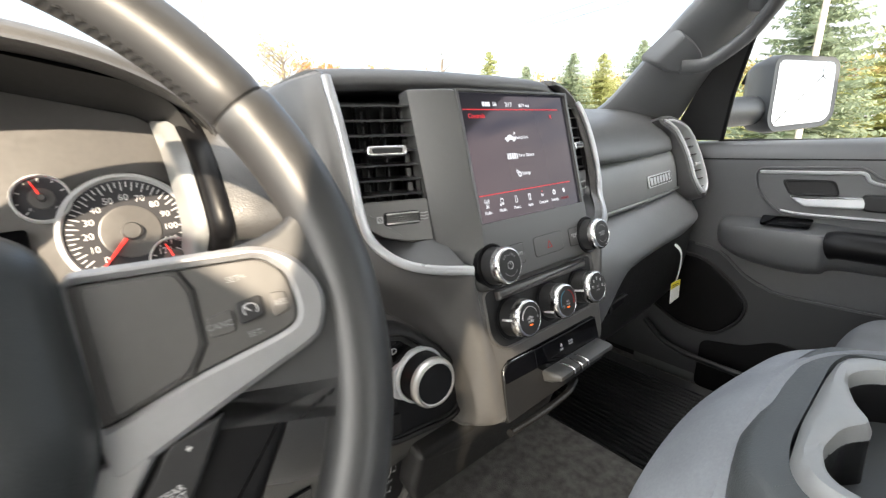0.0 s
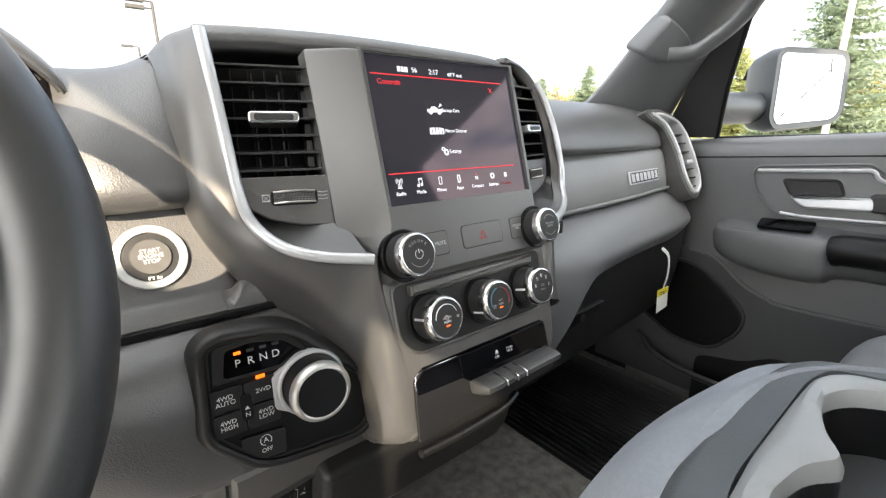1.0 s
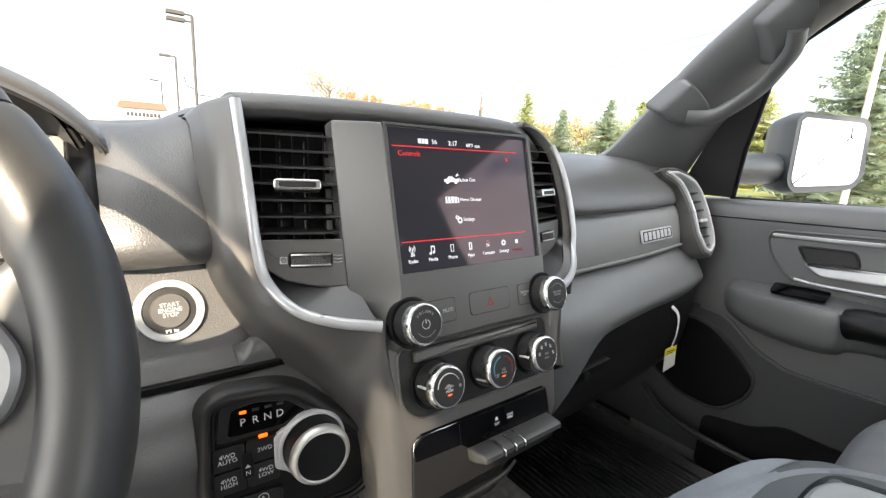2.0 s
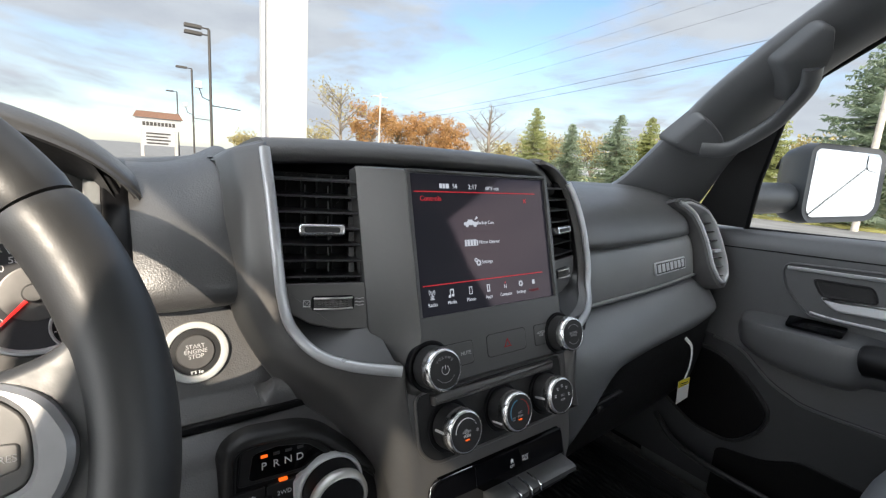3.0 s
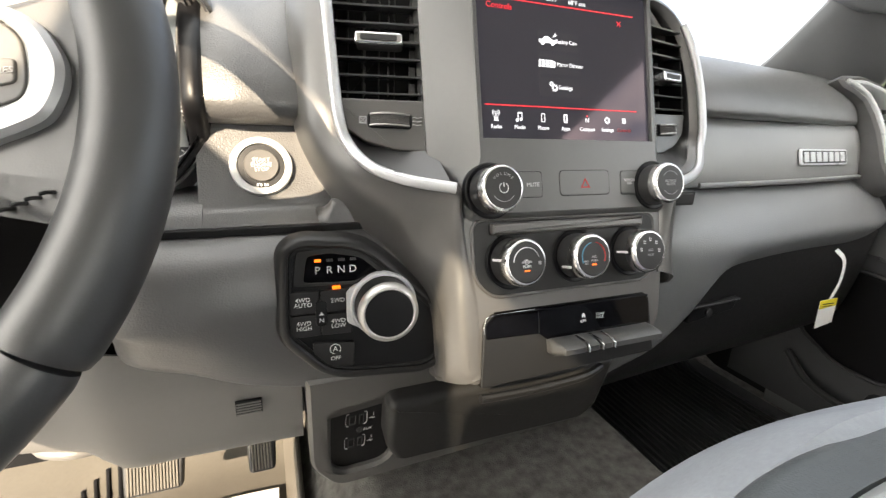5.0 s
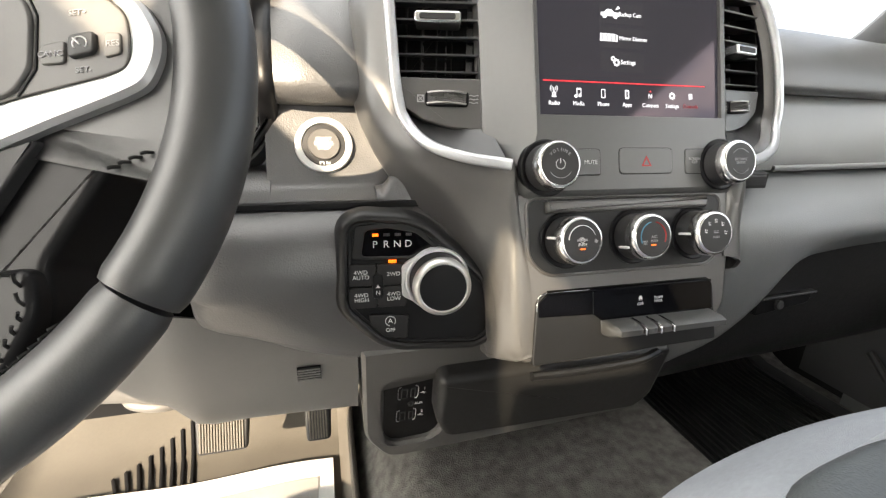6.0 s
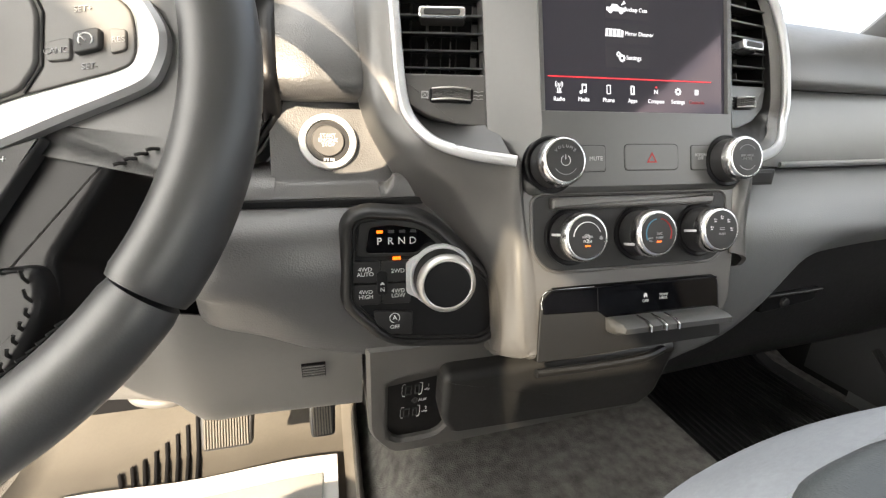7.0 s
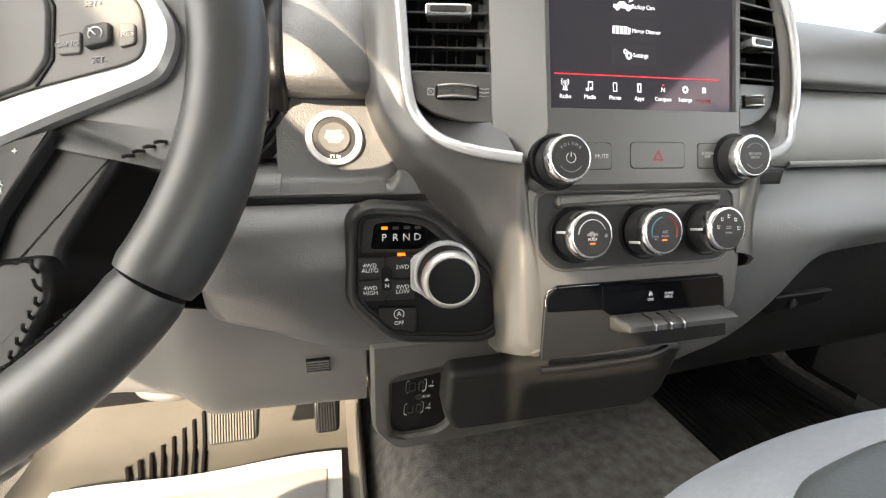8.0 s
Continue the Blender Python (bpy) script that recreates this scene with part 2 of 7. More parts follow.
def thicken(bm, nu, nv, thick):
    """Gives a net of nu by nv points a back, on the side away from the middle of the cab, and closes its edges."""
    bm.verts.ensure_lookup_table()
    bm.normal_update()
    v = bm.verts[:]
    lean = sum((INSIDE - q.co).dot(q.normal) for q in v)
    s = -1 if lean > 0 else 1
    back = [bm.verts.new(q.co + q.normal * thick * s) for q in v]
    for j in range(nv - 1):
        for i in range(nu - 1):
            a, b, c, d = j * nu + i, j * nu + i + 1, (j + 1) * nu + i + 1, (j + 1) * nu + i
            bm.faces.new((back[d], back[c], back[b], back[a]))
    edge = [i for i in range(nu)] + [j * nu + nu - 1 for j in range(1, nv)] + [(nv - 1) * nu + i for i in range(nu - 2, -1, -1)] + [j * nu for j in range(nv - 2, 0, -1)]
    for a, b in zip(edge, edge[1:] + edge[:1]):
        bm.faces.new((v[b], v[a], back[a], back[b]))
    return bm


def rounded(poly, r, seg=4):
    """The outline with its corners rounded by r, or by one radius for each corner."""
    out, n = [], len(poly)
    for i, p in enumerate(poly):
        p = Vector(p)
        a, b = Vector(poly[i - 1]) - p, Vector(poly[(i + 1) % n]) - p
        q = r[i] if isinstance(r, (list, tuple)) else r
        q = min(q, a.length * 0.49, b.length * 0.49)
        a, b = p + a.normalized() * q, p + b.normalized() * q
        for k in range(seg + 1):
            u = k / seg
            out.append(tuple((1 - u) ** 2 * a + 2 * u * (1 - u) * p + u * u * b))
    return out


def inset(poly, d):
    """The outline (counter-clockwise) moved inwards by d."""
    out, n = [], len(poly)
    for i in range(n):
        p, a, b = Vector(poly[i]), Vector(poly[i - 1]), Vector(poly[(i + 1) % n])
        e, f = (p - a), (b - p)
        if e.length < 1e-9 or f.length < 1e-9:
            out.append(tuple(p))
            continue
        e, f = e.normalized(), f.normalized()
        t = Vector((-e.y - f.y, e.x + f.x))
        if t.length < 1e-6:
            t = Vector((-e.y, e.x))
        t.normalize()
        c = max(0.4, t.dot(Vector((-e.y, e.x))))
        out.append(tuple(p + t * (d / c)))
    return out


def ccw(poly):
    a = sum(poly[i - 1][0] * poly[i][1] - poly[i][0] * poly[i - 1][1] for i in range(len(poly)))
    return poly if a > 0 else poly[::-1]


def steps(poly, levels, m=XYZ, bottom=False, bm=None):
    """A solid from an outline in the xy of m: rings at (inset, height), with the last one closed."""
    poly = ccw(poly)
    rows = [[(*p, h) for p in inset(poly, d)] for d, h in levels]
    bm = grid(rows, m, wrap=True, bm=bm)
    bm.verts.ensure_lookup_table()
    k = len(poly)
    bm.faces.new(bm.verts[-k:])
    if bottom:
        bm.faces.new([bm.verts[len(bm.verts) - k * len(levels) + i] for i in range(k)][::-1])
    return bm


def plate(poly, n0, n1, m=XYZ, b=0.0015, r=0.0, bm=None):
    """A plate with rounded front edges, from depth n0 to n1."""
    if r:
        poly = rounded(ccw(poly), r)
    return steps(poly, [(0, n0), (0, n1 - b), (b * 0.3, n1 - b * 0.3), (b, n1)], m, bottom=True, bm=bm)


def ring_plate(outer, inner, n0, n1, m=XYZ, b=0.001):
    """A flat frame between two outlines of the same number of points."""
    outer, inner = ccw(outer), ccw(inner)
    rows = [[(*p, n0) for p in outer], [(*p, n1 - b) for p in outer], [(*p, n1) for p in inset(outer, b)],
            [(*p, n1) for p in inset(inner, -b)], [(*p, n1 - b) for p in inner], [(*p, n0) for p in inner]]
    return grid(rows, m, wrap=True)


def lathe(profile, m=XYZ, seg=40, bm=None):
    """A turned solid about z of m: profile of (radius, height)."""
    rows = [[(r * math.cos(2 * math.pi * i / seg), r * math.sin(2 * math.pi * i / seg), h) for i in range(seg)] for r, h in profile]
    return grid(rows, m, wrap=True, caps=True, bm=bm)


def sweep(pts, ra, rb=None, seg=10, m=XYZ, up=None, closed=False, bm=None):
    """A tube of oval section along pts. ra, rb: half width across and along up, numbers or one for each point."""
    rb = ra if rb is None else rb
    p = [Vector(q) for q in pts]
    n, rows = len(p), []
    side = None
    for i in range(n):
        t = (p[(i + 1) % n] - p[i - 1]) if closed or 0 < i < n - 1 else (p[1] - p[0] if i == 0 else p[-1] - p[-2])
        t.normalize()
        if up is not None:
            side = t.cross(Vector(up)).normalized()
        elif side is None:
            side = t.orthogonal().normalized()
        else:
            side = (side - t * side.dot(t)).normalized()
        u = side.cross(t)
        a, b = (ra[i] if isinstance(ra, (list, tuple)) else ra), (rb[i] if isinstance(rb, (list, tuple)) else rb)
        rows.append([p[i] + side * a * math.cos(2 * math.pi * k / seg) + u * b * math.sin(2 * math.pi * k / seg) for k in range(seg)])
    if closed:
        rows.append(rows[0])
    return grid(rows, m, wrap=True, caps=not closed, bm=bm)


def box(x0, x1, y0, y1, z0, z1, m=XYZ, b=0.002, bm=None):
    return plate([(x0, y0), (x1, y0), (x1, y1), (x0, y1)], z0, z1, m, b=b, r=b, bm=bm)


def thing(name, at, label, category, group="", kind=""):
    """A thing's Empty, at its base."""
    ob = new(name)
    ob.location = at
    ob.empty_display_size = 0.02
    return tagged(ob, label, category, group, kind)


def mesh_of(name, bm, mat, sharp=38):
    me = bpy.data.meshes.new(name)
    bmesh.ops.recalc_face_normals(bm, faces=bm.faces)
    bm.to_mesh(me)
    bm.free()
    me.polygons.foreach_set("use_smooth", [True] * len(me.polygons))
    me.set_sharp_from_angle(angle=radians(sharp))
    me.materials.append(mat)
    if len(me.polygons) < 1500 and any(p.loop_total > 4 for p in me.polygons):
        flat_normals(me)
    return me


def flat_normals(me):
    """Weights the normals by area, so that broad faces stay flat up to their rounded edges."""
    around = {}
    for p in me.polygons:
        for v in p.vertices:
            around.setdefault(v, []).append(p.index)
    faces = [(p.normal.copy(), p.area) for p in me.polygons]
    out = [None] * len(me.loops)
    for p in me.polygons:
        n = faces[p.index][0]
        for k in p.loop_indices:
            t = Vector()
            for q in around[me.loops[k].vertex_index]:
                if faces[q][0].dot(n) > 0.72:
                    t += faces[q][0] * faces[q][1]
            out[k] = tuple(t.normalized()) if t.length > 1e-12 else tuple(n)
    me.normals_split_custom_set(out)


def part(name, bm, mat, parent=None, label="", sharp=38):
    """Links bm as one mesh object under a thing or a part."""
    ob = new(name, mesh_of(name, bm, mat, sharp))
    if parent is not None:
        ob.parent = parent
        base = parent.location if parent.type == "EMPTY" else (parent.parent.location if parent.parent is not None else Vector())
        if parent.type == "EMPTY":
            ob.matrix_parent_inverse = Matrix.Translation(-Vector(base))
    return tagged(ob, label)


def lettering(name, body, size, m, mat, parent, x="CENTER", squeeze=1.0):
    """Flat lettering in the xy of m."""
    cu = bpy.data.curves.new(name, "FONT")
    cu.body, cu.size, cu.align_x, cu.align_y, cu.extrude = body, size, x, "CENTER", 0.00015
    cu.resolution_u = 3
    cu.space_line = 0.85
    tmp = bpy.data.objects.new(name, cu)
    scene.collection.objects.link(tmp)
    me = bpy.data.meshes.new_from_object(tmp.evaluated_get(bpy.context.evaluated_depsgraph_get()))
    bpy.data.objects.remove(tmp)
    bpy.data.curves.remove(cu)
    me.transform(m @ Matrix.Diagonal((squeeze, 1, 1, 1)))
    me.materials.clear()
    me.materials.append(mat)
    ob = new(name, me)
    ob.parent = parent
    if parent.type == "EMPTY":
        ob.matrix_parent_inverse = Matrix.Translation(-parent.location)
    return ob


def frame_of(o, x, y):
    """A frame with its origin at o, its x and y along those ways."""
    x, y = Vector(x).normalized(), Vector(y)
    y = (y - x * x.dot(y)).normalized()
    z = x.cross(y)
    return Matrix.Translation(o) @ Matrix((x, y, z)).transposed().to_4x4()


def shift(m, x, y, z=0.0):
    return m @ Matrix.Translation((x, y, z))

# ---- the cab: dashboard ----
PAN = frame_of((0, 0, 1.35), (1, 0, 0), (0, 0.275, 0.961))     # the face of the centre stack: x across, y up it, z towards the seats
MID = 0.005                                                    # the stack's own middle

dash = thing("dashboard", (0, 0.25, 1.1), "dark grey soft-touch truck dashboard above the footwells", "dashboard")
# top skin ahead of the cluster and the stack, reaching the windscreen
part("top_pad", sheet([[(x, y, z + (0.012 if abs(x) < 0.15 else 0.009 if x == -0.22 else 0)) for y, z in ((0.20, 1.448), (0.24, 1.464), (0.30, 1.4715), (0.42, 1.462), (0.60, 1.43))]
                       for x in (-0.80, -0.60, -0.40, -0.30, -0.22, -0.1, 0.05, 0.2, 0.3, 0.45, 0.6, 0.76)], 4, 3), SOFT, dash)
# pad between the cluster and the stack
pad = ((0.27, 1.473), (0.20, 1.470), (0.152, 1.457), (0.118, 1.432), (0.096, 1.402), (0.083, 1.376), (0.0835, 1.360), (0.096, 1.350), (0.125, 1.347))
part("upper_pad", sheet([[(x, y + dy, z + dz * min(1.0, max(0.0, (z - 1.425) / 0.04))) for y, z in pad] for x, dy, dz in ((-0.315, 0.006, 0.0), (-0.29, 0.0, 0.0), (-0.268, 0.0, 0.003), (-0.252, 0.0, 0.008), (-0.238, 0.002, 0.015), (-0.222, 0.008, 0.023))], 4, 3), SOFT, dash)
# start-button face under it, running on behind the steering wheel
face = ((0.112, 1.356), (0.104, 1.335), (0.092, 1.305), (0.082, 1.285), (0.076, 1.274), (0.060, 1.2665), (0.052, 1.2645))
part("button_face", sheet([[(x, y, z) for y, z in face] for x in (-0.325, -0.30, -0.26, -0.225, -0.19)], 4, 3), SOFT, dash)
part("button_face", sheet([[(x, y, z) for y, z in ((0.130, 1.288), (0.096, 1.286), (0.080, 1.280), (0.070, 1.272), (0.058, 1.2665), (0.052, 1.2645))] for x in (-0.80, -0.6, -0.42, -0.322)], 4, 3), SOFT, dash)
part("step_ridge", sheet([[(x, y, z) for y, z in ((0.078, 1.2745), (0.062, 1.2725 + h), (0.053, 1.266 + h), (0.050, 1.258))]
                          for x, h in ((-0.225, 0.0), (-0.220, 0.001), (-0.2135, 0.010), (-0.208, 0.013), (-0.17, 0.013))], 3, 3), SOFT, dash)

# driver's lower bolster, with its edge rising towards the steering column
rows = []
for x, zb, out in ((-0.402, 1.172, 0.045), (-0.394, 1.154, 0.020), (-0.375, 1.146, 0.006), (-0.34, 1.136, 0.002), (-0.30, 1.118, 0.002), (-0.25, 1.101, 0.010),
                   (-0.20, 1.097, 0.011), (-0.15, 1.099, 0.011), (-0.118, 1.106, 0.013), (-0.104, 1.116, 0.022)):
    rows.append([(x, 0.075, 1.2575), (x, 0.052, 1.2575), (x, 0.034 + out, 1.2520), (x, 0.017 + out, 1.237), (x, 0.007 + out, 1.213), (x, 0.006 + out, 1.190), (x, 0.012 + out, zb + 0.034),
                 (x, 0.024 + out, zb + 0.009), (x, 0.040 + out * 0.5, zb), (x, 0.085, zb + 0.004)])
part("lower_bolster", sheet(rows, 4, 3), SOFT, dash)
rows = [[(x, 0.075, 1.2575), (x, 0.030 + o, 1.251), (x, 0.010 + o, 1.21), (x, 0.010 + o, 1.16), (x, 0.03 + o, 1.13), (x, 0.085, 1.12)]
        for x, o in ((-0.82, 0.0), (-0.70, 0.0), (-0.64, 0.004), (-0.61, 0.03))]
part("lower_bolster", sheet(rows, 4, 3), SOFT, dash)
part("seam_gap", box(-0.80, -0.172, 0.0470, 0.09, 1.2578, 1.2640, b=0.001), BLACK, dash)
# knee panel
rows = [[(x, 0.052 + o, 1.13 + h), (x, 0.050 + o, 1.10 + h * 0.5), (x, 0.060 + o, 1.06), (x, 0.078 + o, zb), (x, 0.10 + o, zb - 0.012), (x, 0.16, zb - 0.006)]
        for x, h, o, zb in ((-0.249, 0, 0.0, 1.016), (-0.30, 0, 0, 1.018), (-0.37, 0.02, 0, 1.020), (-0.42, 0.03, 0, 1.022), (-0.455, 0.03, 0.01, 1.052), (-0.52, 0.03, 0.02, 1.06), (-0.62, 0.02, 0.02, 1.05), (-0.80, 0.0, 0.02, 1.04))]
part("knee_panel", sheet(rows, 4, 3), LOWER, dash)
part("panel_handle", sweep(spline([(-0.50, 0.120, 1.040), (-0.485, 0.104, 1.036), (-0.455, 0.100, 1.032), (-0.43, 0.118, 1.028)], 5), 0.006, 0.004), LOWER, dash)
KNEE = frame_of((-0.299, 0.0490, 1.083), (1, 0, 0), (0, -0.16, 0.99))
grille = part("vent_grille", plate([(-0.0120, -0.0078), (0.0120, -0.0078), (0.0120, 0.0092), (-0.0120, 0.0092)], -0.002, 0.0012, KNEE, b=0.0006), BLACK, dash)
for i in range(5):
    part("grille_slat", box(-0.0113, 0.0113, -0.0069 + i * 0.0033, -0.0053 + i * 0.0033, 0.0, 0.0022, KNEE, b=0.0005), LOWER, grille)

# passenger side: upper pad, glove panel, belt pad, lower door
rows = []
for x, y0, z0 in ((0.215, 0.085, 1.383), (0.30, 0.072, 1.380), (0.45, 0.088, 1.379), (0.60, 0.112, 1.378), (0.70, 0.13, 1.377), (0.742, 0.145, 1.378)):
    rows.append([(x, y0 + 0.04, z0 - 0.004), (x, y0 + 0.008, z0 - 0.004), (x, y0, z0 + 0.006), (x, y0 + 0.012, z0 + 0.035), (x, y0 + 0.045, z0 + 0.066), (x, y0 + 0.11, z0 + 0.088), (x, y0 + 0.2, z0 + 0.094)])
part("passenger_pad", sheet(rows, 4, 4), SOFT, dash)
rows = [[(x, y + 0.045, 1.385), (x, y + 0.022, 1.372), (x, y + 0.012, 1.355), (x, y + 0.002, 1.32), (x, y - 0.002, 1.288), (x, y + 0.008, 1.283), (x, y + 0.04, 1.28)]
        for x, y in ((0.235, 0.066), (0.30, 0.070), (0.45, 0.082), (0.60, 0.100), (0.70, 0.112), (0.742, 0.122))]
part("glove_panel", sheet(rows, 4, 4), PANEL, dash)
part("panel_lip", sweep(spline([(0.27, 0.066, 1.2865), (0.45, 0.079, 1.2865), (0.60, 0.096, 1.2865), (0.745, 0.117, 1.2865)], 8), 0.0035, 0.0045), PANEL, dash)
rows = []
for x, y, zb in ((0.112, 0.03, 1.02), (0.150, 0.02, 1.045), (0.20, 0.012, 1.07), (0.25, 0.010, 1.11), (0.31, 0.014, 1.165), (0.40, 0.024, 1.176), (0.55, 0.042, 1.176), (0.70, 0.060, 1.172), (0.79, 0.078, 1.178), (0.815, 0.11, 1.19)):
    rows.append([(x, y + 0.085, 1.281), (x, y + 0.062, 1.2795), (x, y + 0.044, 1.270), (x, y + 0.024, 1.251), (x, y + 0.008, 1.229), (x, y, 1.212 - (1.18 - zb) * 0.25), (x, y + 0.010, zb + 0.018), (x, y + 0.030, zb), (x, y + 0.09, zb - 0.004)])
# same vinyl as the other pads, its light painted in by the paler copy
part("belt_pad", sheet(rows, 4, 4), BELT, dash)
rows = [[(x, y, 1.19), (x, y + 0.004, 1.15), (x, y + 0.01, 1.08), (x, y + 0.03, 1.0), (x, y + 0.08, 0.955), (x, y + 0.16, 0.94)]
        for x, y in ((0.118, 0.04), (0.20, 0.045), (0.35, 0.058), (0.50, 0.066), (0.65, 0.076), (0.80, 0.09))]
part("glove_box_door", sheet(rows, 4, 3), COAL, dash)
LATCH = frame_of((0.345, 0.062, 1.098), (1, 0.06, 0), (0, 0.13, 1))
latch = part("latch_recess", plate([(-0.055, -0.014), (0.05, -0.006), (0.062, 0.014), (-0.052, 0.012)], -0.004, 0.004, LATCH, b=0.002, r=0.006), BLACK, dash)
part("latch_bar", box(-0.05, 0.058, 0.009, 0.013, 0.003, 0.010, LATCH, b=0.0015), DARK, latch)
part("key_lock", lathe([(0.007, 0.003), (0.007, 0.008), (0.005, 0.009), (0.002, 0.0085)], shift(LATCH, -0.012, -0.002), 20), DARK, latch)
BADGE = frame_of((0.619, 0.1015, 1.319), (1, 0.125, 0), (0, 0.28, 1))
badge = part("badge_plate", plate([(-0.115, -0.0085), (0.041, -0.0095), (0.042, 0.0160), (-0.115, 0.0170)], -0.001, 0.0022, BADGE, b=0.0008, r=0.004), SATIN, dash, "small silver nameplate")
part("badge_field", plate([(-0.111, -0.0060), (0.0375, -0.0068), (0.0385, 0.0132), (-0.111, 0.0142)], 0.001, 0.0026, BADGE, b=0.0004, r=0.003), DARK, badge)
for i in range(7):
    part("badge_bar", box(-0.1065 + i * 0.0205, -0.0925 + i * 0.0205, -0.0040, 0.0118, 0.002, 0.0034, BADGE, b=0.0005), SATIN, badge)

# inner ends and body behind the skins
part("core", box(-0.28, 0.80, 0.14, 0.62, 1.0, 1.40, b=0.01), BLACK, dash)
part("core", box(-0.80, -0.285, 0.14, 0.62, 1.0, 1.27, b=0.01), BLACK, dash)

# passenger end vent
VENT_SHAPE = [(-0.088, 0.103), (-0.060, 0.092), (-0.035, 0.077), (-0.018, 0.045), (-0.011, 0.012), (-0.012, -0.041), (0.001, -0.078), (0.020, -0.086), (0.046, -0.068), (0.055, -0.038), (0.055, 0.012), (0.045, 0.058), (0.026, 0.084), (-0.002, 0.096), (-0.040, 0.105)]
def end_vent():
    b = thing("side_vent", (0.775, 0.16, 1.26), "black side air vent with a satin silver surround", "air vent")
    f = frame_of((0.75, 0.100, 1.352), (1, -0.06, 0), (0, 0.42, 1))
    out = rounded(ccw(VENT_SHAPE), 0.008, 4)
    inn = inset(out, 0.0062)
    part("surround", ring_plate(out, inn, -0.02, 0.006, f, b=0.002), SATIN, b)
    part("backing", plate(inn, -0.05, -0.022, f), BLACK, b)
    part("collar", ring_plate(inset(out, -0.010), inset(out, -0.0004), -0.06, 0.002, f, b=0.004), SOFT, b)
    for i in range(7):
        y = -0.068 + i * 0.0205
        part("vane", box(-0.008 if -0.06 < y < 0.03 else -0.016 if y > 0 else 0.002, 0.051 - (0.012 if y > 0.05 else 0.008 if y < -0.05 else 0), y, y + 0.0026, -0.022, -0.003, f, b=0.0008), DARK, b)
    part("vane_tab", box(0.008, 0.036, -0.014, -0.006, -0.006, 0.006, f, b=0.002), SATIN, b)


end_vent()

# ---- centre stack ----
stack = thing("centre_stack", (MID, 0.05, 1.1), "charcoal centre stack with touchscreen, knobs and satin silver vent trim", "centre stack")
EDGE = [(-0.2095, 0.100, 1.4965), (-0.2095, 0.082, 1.458), (-0.2085, 0.066, 1.41), (-0.2055, 0.056, 1.362), (-0.199, 0.047, 1.337), (-0.183, 0.026, 1.319), (-0.157, 0.006, 1.3105), (-0.120, -0.014, 1.306)]
BACK = [(-0.239, 0.160, 1.478), (-0.239, 0.135, 1.452), (-0.241, 0.112, 1.41), (-0.241, 0.098, 1.355), (-0.232, 0.088, 1.322), (-0.214, 0.072, 1.288), (-0.196, 0.058, 1.266), (-0.172, 0.040, 1.246)]
# the column beside the shifter: front edge, rounded shoulder, and the side running back
LOW = [((-0.116, -0.020, 1.285), (-0.126, -0.014, 1.273), (-0.142, 0.004, 1.250), (-0.156, 0.024, 1.230)),
       ((-0.111, -0.026, 1.250), (-0.121, -0.023, 1.238), (-0.134, -0.008, 1.222), (-0.141, 0.012, 1.206)),
       ((-0.106, -0.0349, 1.215), (-0.118, -0.0345, 1.209), (-0.1285, -0.022, 1.196), (-0.131, 0.004, 1.184)),
       ((-0.104, -0.0455, 1.178), (-0.116, -0.0452, 1.174), (-0.1275, -0.034, 1.166), (-0.1285, -0.004, 1.160)),
       ((-0.104, -0.0518, 1.156), (-0.116, -0.0508, 1.153), (-0.1280, -0.039, 1.147), (-0.1280, -0.008, 1.136)),
       ((-0.104, -0.0547, 1.146), (-0.116, -0.053, 1.141), (-0.1270, -0.037, 1.134), (-0.1275, -0.008, 1.121)),
       ((-0.107, -0.051, 1.138), (-0.116, -0.046, 1.134), (-0.1240, -0.030, 1.127), (-0.1260, -0.006, 1.115)),
       ((-0.108, 0.010, 1.136), (-0.116, 0.010, 1.130), (-0.1220, 0.010, 1.122), (-0.1240, 0.010, 1.112))]

EDGE_R = [(0.165, 0.101, 1.5055), (0.192, 0.098, 1.497), (0.211, 0.090, 1.478), (0.222, 0.080, 1.452), (0.231, 0.067, 1.41), (0.236, 0.056, 1.362), (0.228, 0.047, 1.337), (0.206, 0.026, 1.319), (0.174, 0.006, 1.3105), (0.130, -0.014, 1.306)]     # the passenger side leans outwards
TOP_E = [(-0.196, 0.30, 1.478), (-0.199, 0.20, 1.498), (-0.2050, 0.135, 1.5035), (-0.2085, 0.113, 1.5015)]     # the flank rolling back over the hood
TOP_B = [(-0.246, 0.34, 1.462), (-0.244, 0.26, 1.470), (-0.242, 0.205, 1.477), (-0.240, 0.182, 1.480)]


